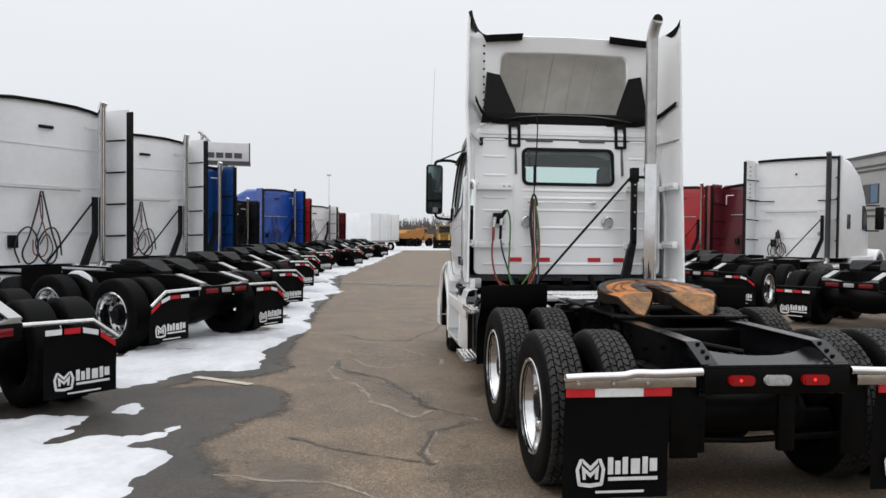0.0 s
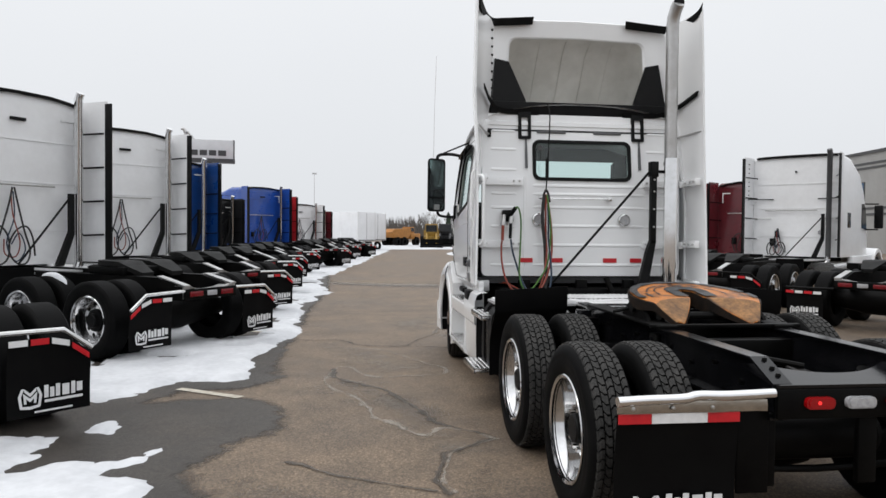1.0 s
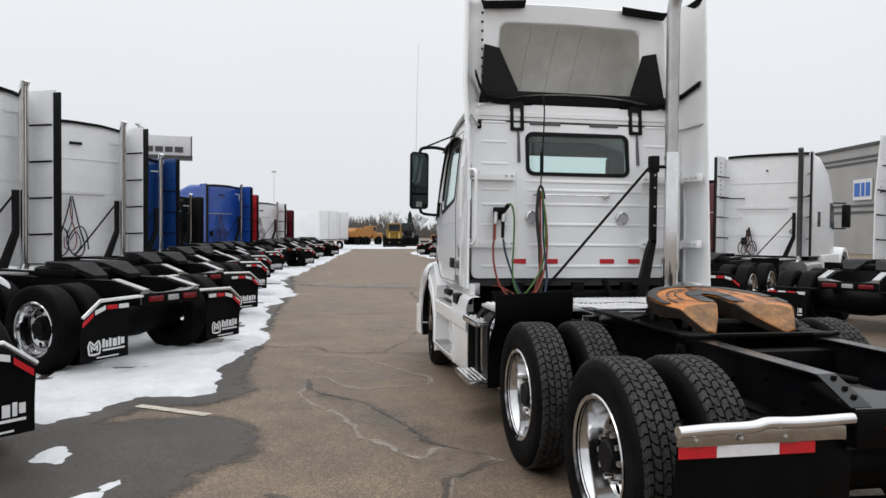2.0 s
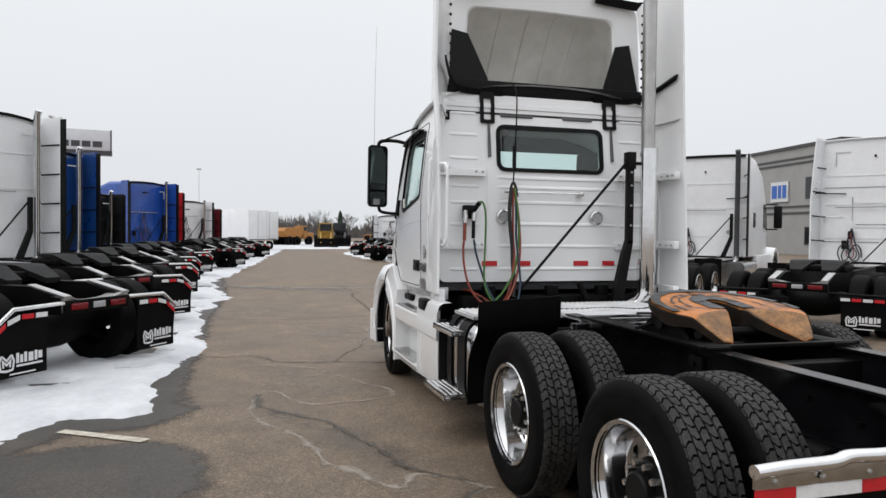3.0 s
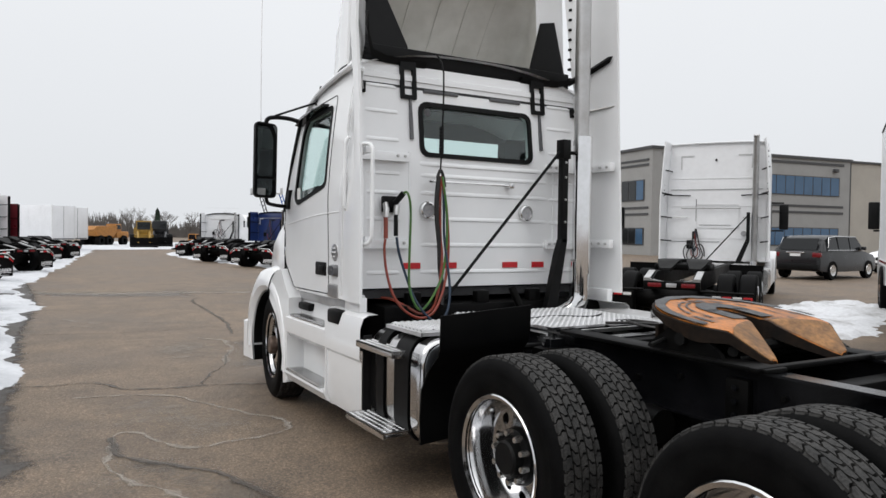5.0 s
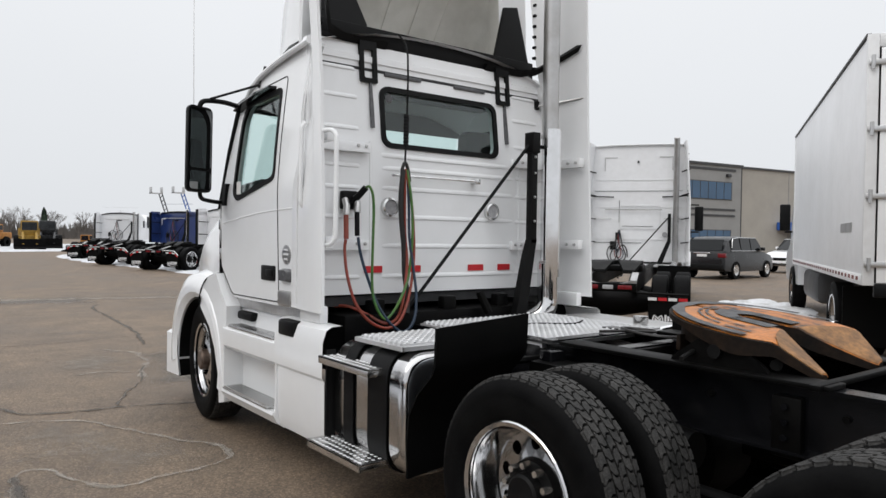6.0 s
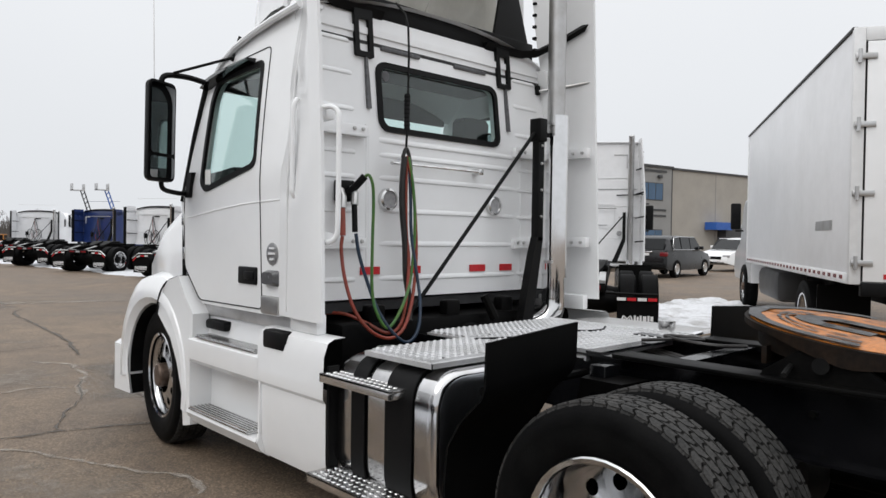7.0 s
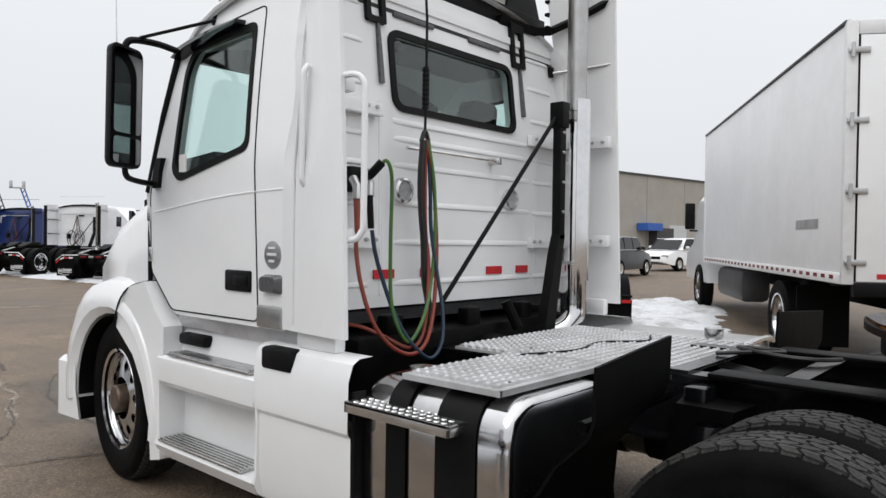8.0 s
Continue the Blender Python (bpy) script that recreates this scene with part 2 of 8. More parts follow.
SIGNWHITE = material("white_sign_face", (0.62, 0.63, 0.64), (0.56, 0.57, 0.58), rough=0.5, scale=2)
SIGNBLUE = material("blue_sign_print", (0.03, 0.12, 0.45), rough=0.5, scale=5)
# Bark colour lightened to paint in the haze over the far trees.
BARK = material("haze_lightened_bark", (0.15, 0.135, 0.125), (0.11, 0.10, 0.092), rough=0.9, scale=5)
EVERGREEN = material("evergreen_needles", (0.03, 0.05, 0.03), (0.02, 0.035, 0.022), rough=0.9, scale=2)
SEATGREY = material("grey_seat_cloth", (0.045, 0.045, 0.047), (0.03, 0.03, 0.032), rough=0.9, scale=20)
PAPER = material("white_paper_tag", (0.8, 0.8, 0.78), rough=0.7)


def asphalt_material(name="tan_asphalt", stops=((0.111, 0.084, 0.060), (0.153, 0.114, 0.079), (0.203, 0.156, 0.111)), rough=(0.45, 0.9), scale=0.35):
    """Tan aggregate asphalt: damp darker areas, stones, faint dried tide lines."""
    m = bpy.data.materials.new(name)
    m.use_nodes = True
    n, l = m.node_tree.nodes, m.node_tree.links
    b = n["Principled BSDF"]
    co = n.new("ShaderNodeTexCoord")

    def noise_tex(scale, detail=4.0, rough=0.55):
        t = n.new("ShaderNodeTexNoise")
        t.inputs["Scale"].default_value, t.inputs["Detail"].default_value, t.inputs["Roughness"].default_value = scale, detail, rough
        l.new(co.outputs["Object"], t.inputs["Vector"])
        return t.outputs["Fac"]

    def ramp(src, stops):
        r = n.new("ShaderNodeValToRGB")
        e = r.color_ramp.elements
        while len(e) < len(stops):
            e.new(0.5)
        for el, (p, c) in zip(e, stops):
            el.position, el.color = p, (*c, 1)
        l.new(src, r.inputs[0])
        return r.outputs["Color"]

    def mixed(mode, fac, a, c):
        x = n.new("ShaderNodeMixRGB")
        x.blend_type, x.inputs["Fac"].default_value = mode, fac
        l.new(a, x.inputs["Color1"])
        l.new(c, x.inputs["Color2"])
        return x.outputs["Color"]

    big = noise_tex(scale, 5.0, 0.6)
    mid = noise_tex(1.7, 6.0, 0.65)
    fine = noise_tex(88.0, 3.0, 0.75)
    stone = n.new("ShaderNodeTexVoronoi")
    stone.inputs["Scale"].default_value = 92.0
    l.new(co.outputs["Object"], stone.inputs["Vector"])
    base = ramp(big, list(zip((0.28, 0.5, 0.74), stops)))
    base = mixed("MULTIPLY", 0.9, base, ramp(mid, [(0.3, (0.66, 0.66, 0.68)), (0.7, (1.2, 1.17, 1.14))]))
    base = mixed("MULTIPLY", 0.8, base, ramp(fine, [(0.3, (0.68, 0.68, 0.68)), (0.7, (1.22, 1.21, 1.2))]))
    base = mixed("MULTIPLY", 0.85, base, ramp(stone.outputs["Color"], [(0.1, (0.52, 0.51, 0.50)), (0.55, (0.95, 0.94, 0.93)), (0.87, (1.75, 1.74, 1.72))]))
    l.new(base, b.inputs["Base Color"])
    rr = n.new("ShaderNodeMapRange")
    rr.inputs["To Min"].default_value, rr.inputs["To Max"].default_value = rough
    l.new(big, rr.inputs["Value"])
    l.new(rr.outputs[0], b.inputs["Roughness"])
    bp = n.new("ShaderNodeBump")
    bp.inputs["Strength"].default_value, bp.inputs["Distance"].default_value = 0.6, 0.006
    l.new(fine, bp.inputs["Height"])
    l.new(bp.outputs[0], b.inputs["Normal"])
    return m


ASPHALT = asphalt_material()
DARK_ASPH = worn_edge(asphalt_material("dark_wet_asphalt", ((0.030, 0.026, 0.022), (0.050, 0.043, 0.037), (0.085, 0.072, 0.060)), (0.35, 0.8), 0.9), -0.08, 0.12, 4.0, 0.45, 0.93)

# ---- mesh helpers ----
def empty(name, m=None):
    ob = new(name)
    ob.empty_display_size = 0.3
    if m is not None:
        ob.matrix_basis = m
    return ob


def finish(bm, name, mat, smooth=True):
    bmesh.ops.remove_doubles(bm, verts=bm.verts, dist=1e-5)
    bmesh.ops.recalc_face_normals(bm, faces=bm.faces)
    me = bpy.data.meshes.new(name)
    bm.to_mesh(me)
    bm.free()
    me.materials.append(mat)
    if smooth:
        me.polygons.foreach_set("use_smooth", [True] * len(me.polygons))
        me.set_sharp_from_angle(angle=radians(32))
    return me


def part(name, bm, mat, parent, label="", smooth=True):
    ob = new(name, finish(bm, name, mat, smooth))
    ob.parent = parent
    if label:
        tagged(ob, label)
    return ob


def placed(name, me, parent, m, label=""):
    ob = new(name, me)
    ob.parent = parent
    ob.matrix_basis = m
    if label:
        tagged(ob, label)
    return ob


def alone(name, bm, mat, label, category, kind="", group="", smooth=True):
    return tagged(new(name, finish(bm, name, mat, smooth)), label, category, group, kind)


def box(bm, x0, x1, y0, y1, z0, z1, bevel=0.0, seg=2):
    vs = [bm.verts.new(p) for p in ((x0, y0, z0), (x1, y0, z0), (x1, y1, z0), (x0, y1, z0), (x0, y0, z1), (x1, y0, z1), (x1, y1, z1), (x0, y1, z1))]
    fs = [bm.faces.new([vs[i] for i in q]) for q in ((0, 3, 2, 1), (4, 5, 6, 7), (0, 1, 5, 4), (1, 2, 6, 5), (2, 3, 7, 6), (3, 0, 4, 7))]
    if bevel:
        es = {e for f in fs for e in f.edges}
        bmesh.ops.bevel(bm, geom=list(es), offset=bevel, segments=seg, affect="EDGES", profile=0.5)
    return bm


def boxes(*rows, bevel=0.0):
    bm = bmesh.new()
    for r in rows:
        box(bm, *r, bevel=bevel)
    return bm


def loft(bm, sections, cap=True, closed=True):
    rings = [[bm.verts.new(p) for p in s] for s in sections]
    n = len(rings[0])
    for a, b in zip(rings, rings[1:]):
        for i in range(n if closed else n - 1):
            bm.faces.new((a[i], a[(i + 1) % n], b[(i + 1) % n], b[i]))
    if cap and closed:
        bm.faces.new(rings[0][::-1])
        bm.faces.new(rings[-1])
    return bm


def prism(bm, poly, axis, a, b):
    """A flat outline, drawn in the two other axes in order, run from a to b along the axis."""
    def at(p, v):
        return {"x": (v, p[0], p[1]), "y": (p[0], v, p[1]), "z": (p[0], p[1], v)}[axis]
    return loft(bm, [[at(p, a) for p in poly], [at(p, b) for p in poly]])


def rrect(x0, x1, z0, z1, r, n=4):
    out = []
    for cx, cz, s in ((x1 - r, z1 - r, 0), (x0 + r, z1 - r, 90), (x0 + r, z0 + r, 180), (x1 - r, z0 + r, 270)):
        for i in range(n + 1):
            a = radians(s + 90 * i / n)
            out.append((cx + r * math.cos(a), cz + r * math.sin(a)))
    return out


def rounded(poly, r, n=4):
    """A convex or concave outline with its corners rounded."""
    out = []
    k = len(poly)
    for i, p in enumerate(poly):
        p, a, b = Vector(p), Vector(poly[i - 1]), Vector(poly[(i + 1) % k])
        d = min(r, (a - p).length * 0.45, (b - p).length * 0.45)
        s, e = p + (a - p).normalized() * d, p + (b - p).normalized() * d
        for j in range(n + 1):
            t = j / n
            q = s * (1 - t) ** 2 + p * 2 * t * (1 - t) + e * t * t
            out.append((q.x, q.y))
    return out


def across(poly, c, ang):
    """Where a ray from c at that angle leaves a convex outline."""
    d, best = (math.cos(ang), math.sin(ang)), None
    for i in range(len(poly)):
        (ax, ay), (bx, by) = poly[i - 1], poly[i]
        ex, ey = bx - ax, by - ay
        det = d[0] * -ey + ex * d[1]
        if abs(det) < 1e-12:
            continue
        t = ((ax - c[0]) * -ey + ex * (ay - c[1])) / det
        u = (d[0] * (ay - c[1]) - d[1] * (ax - c[0])) / det
        if t > 0 and -1e-6 <= u <= 1 + 1e-6 and (best is None or t < best):
            best = t
    best = best or 0.0
    return c[0] + d[0] * best, c[1] + d[1] * best


def holed(bm, outer, inner, place, thick, ring=2):
    """A panel with one opening. place(u, v, depth) gives the point; depth runs from 0 to thick."""
    c = (sum(p[0] for p in inner) / len(inner), sum(p[1] for p in inner) / len(inner))
    ang = sorted({round(math.atan2(p[1] - c[1], p[0] - c[0]), 5) for p in list(outer) + list(inner)} | {round(radians(a), 5) for a in range(-179, 181, 9)})
    loops = []
    for k in range(ring + 1):
        f = k / ring
        loops.append([(lambda i, o: (i[0] + (o[0] - i[0]) * f, i[1] + (o[1] - i[1]) * f))(across(inner, c, a), across(outer, c, a)) for a in ang])
    seq = [[place(u, v, 0.0) for u, v in lp] for lp in loops] + [[place(u, v, thick) for u, v in lp] for lp in loops[::-1]]
    loft(bm, seq + [seq[0]], cap=False)
    return bm


def curve_points(pts, step=5):
    """A smooth line through the points."""
    p = [Vector(q) for q in pts]
    p = [p[0] * 2 - p[1]] + p + [p[-1] * 2 - p[-2]]
    out = []
    for i in range(1, len(p) - 2):
        for j in range(step):
            t = j / step
            a, b, c, d = p[i - 1], p[i], p[i + 1], p[i + 2]
            out.append(0.5 * ((2 * b) + (c - a) * t + (2 * a - 5 * b + 4 * c - d) * t * t + (3 * b - a - 3 * c + d) * t ** 3))
    out.append(p[-2])
    return out


def tube(bm, pts, r, n=8, smooth=0, taper=1.0):
    pts = curve_points(pts, smooth) if smooth else [Vector(p) for p in pts]
    side, rings = None, []
    for i, p in enumerate(pts):
        d = (pts[min(i + 1, len(pts) - 1)] - pts[max(i - 1, 0)]).normalized()
        if side is None:
            side = d.orthogonal().normalized()
        side = (side - d * side.dot(d)).normalized()
        up = d.cross(side)
        rr = r * (1 + (taper - 1) * i / max(1, len(pts) - 1))
        rings.append([p + side * math.cos(6.28319 * k / n) * rr + up * math.sin(6.28319 * k / n) * rr for k in range(n)])
    return loft(bm, rings)


def lathe(bm, profile, n=40, centre=(0, 0, 0), axis="x", closed=False):
    """profile: rows of (radius, place along the axis)."""
    rings = []
    for r, a in profile:
        ring = []
        for k in range(n):
            t = 2 * math.pi * k / n
            u, v = r * math.cos(t), r * math.sin(t)
            q = {"x": (a, u, v), "y": (u, a, v), "z": (u, v, a)}[axis]
            ring.append((centre[0] + q[0], centre[1] + q[1], centre[2] + q[2]))
        rings.append(ring)
    if closed:
        rings.append(rings[0])
    return loft(bm, rings, cap=False)


def disc(bm, r, a0, a1, n=24, centre=(0, 0, 0), axis="y"):
    return lathe(bm, [(1e-4, a0), (r * 0.92, a0), (r, a0 + (a1 - a0) * 0.2), (r, a1), (1e-4, a1)], n, centre, axis)

# ---- wheels: built once, shared ----


def tyre_mesh(width, n=56):
    h = width / 2
    bm = bmesh.new()
    lathe(bm, [(0.285, -h * 0.72), (0.30, -h * 0.84), (0.335, -h * 0.93), (0.345, -h * 0.97), (0.395, -h), (0.420, -h * 0.99), (0.424, -h * 0.995), (0.450, -h * 0.95), (0.470, -h * 0.87), (0.481, -h * 0.76), (0.483, 0),
               (0.481, h * 0.76), (0.470, h * 0.87), (0.450, h * 0.95), (0.424, h * 0.995), (0.420, h * 0.99), (0.395, h), (0.345, h * 0.97), (0.335, h * 0.93), (0.30, h * 0.84), (0.285, h * 0.72)], n)
    return finish(bm, "tyre", RUBBER)


def tread_mesh(width, n=46, cols=4, lug=0.016):
    """Staggered, skewed tread blocks with open grooves between them."""
    bm = bmesh.new()
    h, pitch = width / 2 * 0.79, 2 * math.pi / n
    cw = 2 * h / cols
    for c in range(cols):
        a0, a1 = -h + c * cw + 0.0042, -h + (c + 1) * cw - 0.0042
        for k in range(n):
            t = (k + (0.5 if c % 2 else 0.0)) * pitch
            skew = pitch * (0.34 if c % 2 else -0.34)
            kink = pitch * (0.20 if c % 2 else -0.20)
            half = pitch * 0.395
            edge = [(a0, t - half - skew / 2), (a0 + (a1 - a0) * 0.5, t - half + kink), (a1, t - half + skew / 2), (a1, t + half + skew / 2), (a0 + (a1 - a0) * 0.5, t + half + kink), (a0, t + half - skew / 2)]
            drop = [0.006 if abs(a) > h * 0.8 else 0.0 for a, _ in edge]
            low = [bm.verts.new((a, 0.477 * math.cos(s), 0.477 * math.sin(s))) for a, s in edge]
            top = [bm.verts.new((a, (0.480 + lug - d) * math.cos(s), (0.480 + lug - d) * math.sin(s))) for (a, s), d in zip(edge, drop)]
            bm.faces.new(top)
            for i in range(6):
                bm.faces.new((low[i], low[(i + 1) % 6], top[(i + 1) % 6], top[i]))
            if abs(a0) > h * 0.7 or abs(a1) > h * 0.7:
                s0 = 1 if a1 > 0 else -1
                e = a1 if a1 > 0 else a0
                q = [(e - 0.002 * s0, t - half * 0.9), (e - 0.002 * s0, t + half * 0.9)]
                tp = [bm.verts.new((a, 0.488 * math.cos(s), 0.488 * math.sin(s))) for a, s in q]
                bt = [bm.verts.new((e + s0 * 0.008, 0.470 * math.cos(s), 0.470 * math.sin(s))) for _, s in q]
                bm.faces.new((tp[0], tp[1], bt[1], bt[0]))
    return finish(bm, "tread", TREAD, smooth=False)


def dish_mesh(deep, n=40):
    """Polished wheel: lip, barrel, disc with hand holes. The outer face looks to -x."""
    bm = bmesh.new()
    f = -0.118
    d = f + deep
    lathe(bm, [(0.288, f - 0.002), (0.306, f - 0.010), (0.312, f - 0.004), (0.306, f + 0.004), (0.292, f + 0.012), (0.285, f + 0.03), (0.268, f + deep * 0.55), (0.262, d - 0.012), (0.255, d)], n)
    for k in range(10):
        a0, a1 = 2 * math.pi * k / 10, 2 * math.pi * (k + 1) / 10
        m, w = (a0 + a1) / 2, 0.085
        def ring(r, x, lo, hi, j=4):
            return [(x, r * math.cos(lo + (hi - lo) * i / j), r * math.sin(lo + (hi - lo) * i / j)) for i in range(j + 1)]
        outer, inner = ring(0.255, d, a0, a1), ring(0.130, d - 0.02, a0, a1)
        hole_r, c = 0.030, 0.200
        hole = []
        for i in range(12):
            t = 2 * math.pi * i / 12
            r, s = c + hole_r * math.cos(t), m + hole_r * math.sin(t) / c
            hole.append((r, s))
        sector = [(0.255, a0), (0.255, m), (0.255, a1), (0.130, a1), (0.130, m), (0.130, a0)]
        flat_o = [(r, (s - m) * c) for r, s in sector]
        flat_h = [(r, (s - m) * c) for r, s in hole]
        holed(bm, flat_o, flat_h, lambda u, v, e: (d - 0.02 * (0.255 - u) / 0.125 + e, u * math.cos(m + v / c), u * math.sin(m + v / c)), 0.012, 1)
    return finish(bm, "rim", RIM)


def hub_mesh(out, n=24):
    """Axle hub with its nuts."""
    bm = bmesh.new()
    lathe(bm, [(1e-4, -0.10 - out), (0.075, -0.10 - out), (0.085, -0.09 - out), (0.09, -0.03), (0.135, -0.022), (0.145, 0.02), (0.14, 0.06)], n)
    return finish(bm, "hub", PLASTIC)


NUT = finish(lathe(bmesh.new(), [(1e-4, -0.065), (0.014, -0.065), (0.017, -0.05), (0.017, -0.015)], 8), "lug_nut", ALU)
DRIVE_TYRE, STEER_TYRE = tyre_mesh(0.265), tyre_mesh(0.285)
DRIVE_TREAD, STEER_TREAD = tread_mesh(0.265, 58, 5), tread_mesh(0.285, 70, 5, 0.012)
DEEP_RIM, FLAT_RIM, HUB, HUB_OUT = dish_mesh(0.15), dish_mesh(0.035), hub_mesh(-0.02), hub_mesh(0.05)
HUB_CHROME = HUB_OUT.copy()
HUB_CHROME.materials[0] = HUBRUST


def wheel(parent, x, y, z=0.468, tyre=None, rim=None, hub=None, treaded=True, turn=0.0, label="", steer=0.0):
    side = 180 if x > 0 else 0
    ob = placed("tyre", tyre or DRIVE_TYRE, parent, pose(x, y, z, turn, 0, side + steer) @ Matrix.Scale(0.966, 4), label)
    if treaded:
        placed("tread", DRIVE_TREAD if ob.data == DRIVE_TYRE else STEER_TREAD, ob, Matrix(), "worn block tread")
    if rim:
        placed("rim", rim, ob, Matrix(), "polished aluminium wheel rim")
    if hub:
        placed("hub", hub, ob, Matrix())
        for k in range(10 if treaded else 0):
            a = 2 * math.pi * (k + 0.5) / 10
            placed("lug_nut", NUT, ob, pose(0, 0.118 * math.cos(a), 0.118 * math.sin(a)))
    return ob


def dual(parent, y, treaded=True, half=1.085, z=0.468):
    for s in (-1, 1):
        wheel(parent, s * half, y, z, rim=DEEP_RIM, hub=HUB, treaded=treaded, turn=37 * y)
        wheel(parent, s * (half - 0.335), y, z, treaded=treaded, turn=81 * y)


def crest(bm, x, y, z, s):
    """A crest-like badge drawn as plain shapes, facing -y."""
    for d in (-1, 1):
        for poly in (((0.0, -0.5), (0.40, -0.44), (0.40, -0.32), (0.0, -0.36)), ((0.40, -0.44), (0.44, -0.40), (0.52, 0.12), (0.40, 0.12), (0.34, -0.32)), ((0.40, 0.12), (0.52, 0.12), (0.38, 0.48), (0.26, 0.48)),
                     ((0.26, 0.48), (0.26, 0.34), (0.0, 0.08), (0.0, 0.24)), ((0.18, 0.16), (0.30, 0.28), (0.26, -0.22), (0.16, -0.22)), ((0.18, 0.16), (0.18, 0.02), (0.0, -0.16), (0.0, 0.0))):
            prism(bm, [(x + d * u * s, z + v * s) for u, v in poly][::d], "y", y - 0.003, y)


def mud_flap(parent, x0, x1, y, ztop, zbot, tilt=0.0, strip=(0, 1, 0), chamfer=0.0):
    """Rubber flap with its hanger bar, plate, tape and printed shapes."""
    w = x1 - x0
    bm = bmesh.new()
    rows = []
    for k in range(9):
        f = k / 8
        z = ztop + (zbot - ztop) * f
        yy = y + tilt * f + 0.012 * math.sin(3.2 * f)
        cut = [chamfer * (1 - f) * max(0.0, abs(x0 + w * i / 6) - 0.98) / 0.21 for i in range(7)]
        rows.append([(x0 + w * i / 6, yy + 0.006 * math.sin(1.7 * i + 2 * f), z - cut[i]) for i in range(7)])
    loft(bm, rows, cap=False, closed=False)
    bmesh.ops.solidify(bm, geom=bm.faces[:], thickness=0.010)
    flap = part("mud_flap", bm, MUDFLAP, parent, "black rubber mud flap with pale print")
    zl = zbot + (ztop - zbot) * 0.24
    yl = y + tilt * 0.78 - 0.014
    s = w * 0.27
    bm = bmesh.new()
    crest(bm, x0 + w * 0.25, yl, zl, s)
    part("badge", bm, LOGO, flap, "pale badge print")
    for a, b, c, d in ((0.415, 0.465, 0.52, -0.06), (0.485, 0.535, 0.40, -0.06), (0.555, 0.605, 0.52, -0.06), (0.635, 0.72, 0.46, -0.06), (0.745, 0.795, 0.52, -0.06), (0.815, 0.885, 0.46, 0.02), (0.42, 0.89, -0.16, -0.28), (0.30, 0.76, -0.62, -0.70)):
        part("print_bar", boxes((x0 + w * a, x0 + w * b, yl - 0.003, yl, zl + s * d, zl + s * c)), LOGO, flap)
    k = len(strip)
    cuts = (0.0, 0.27, 0.73, 1.0) if k == 3 else [i / k for i in range(k + 1)]
    for i, red in enumerate(strip):
        a, b = x0 + w * cuts[i] + 0.001, x0 + w * cuts[i + 1] - (0.001 if k == 3 else 0.02)
        da, db = (chamfer * max(0.0, abs(v) - 0.98) / 0.21 for v in (a, b))
        tape = prism(bmesh.new(), [(a, ztop - 0.045 - da), (b, ztop - 0.045 - db), (b, ztop - db), (a, ztop - da)], "y", y - 0.016, y - 0.010)
        part("reflective_tape", tape, REDREF if red else WHITEREF, flap, "red reflective tape" if red else "white reflective tape")
    return flap


# ---- the white day cab tractor ----
truck = empty("semi_truck", pose(2.245, 0, 0))
tagged(truck, "white day cab semi truck with tall roof fairing on wet asphalt", "truck")
AX1, AX2, AX0 = 4.38, 5.70, 9.39
for y in (AX1, AX2):
    dual(truck, y)
for s in (-1, 1):
    wheel(truck, s * 1.03, AX0, tyre=STEER_TYRE, rim=FLAT_RIM, hub=HUB_CHROME, turn=10, steer=-6)
    part("axle_drum", lathe(bmesh.new(), [(0.2, s * 0.55), (0.2, s * 0.9), (1e-4, s * 0.91)], 24, (0, AX0, 0.485)), BLACK, truck)
for y in (AX1, AX2):
    bm = lathe(bmesh.new(), [(0.1, -0.95), (0.11, -0.3), (0.24, -0.16), (0.26, 0), (0.24, 0.16), (0.11, 0.3), (0.1, 0.95)], 20, (0, y, 0.485))
    part("drive_axle", bm, BLACK, truck)
    for s in (-1, 1):
        part("brake_chamber", lathe(bmesh.new(), [(1e-4, -0.1), (0.08, -0.1), (0.09, 0), (0.08, 0.1), (1e-4, 0.1)], 16, (s * 0.5, y - 0.25, 0.62), "y"), BLACK, truck)
        part("air_spring", lathe(bmesh.new(), [(0.1, 0.5), (0.13, 0.54), (0.12, 0.6), (0.13, 0.66), (0.1, 0.7)], 18, (s * 0.36, y + 0.28, 0), "z"), PLASTIC, truck)
for s in (-1, 1):
    part("suspension_beam", boxes((*sorted((s * 0.40, s * 0.52)), 4.05, 6.05, 0.34, 0.46), bevel=0.02), BLACK, truck)
    for y in (AX1, AX2):
        part("brake_drum", lathe(bmesh.new(), [(0.1, s * 0.50), (0.21, s * 0.51), (0.215, s * 0.64), (0.1, s * 0.66)], 24, (0, y, 0.47)), BLACK, truck)
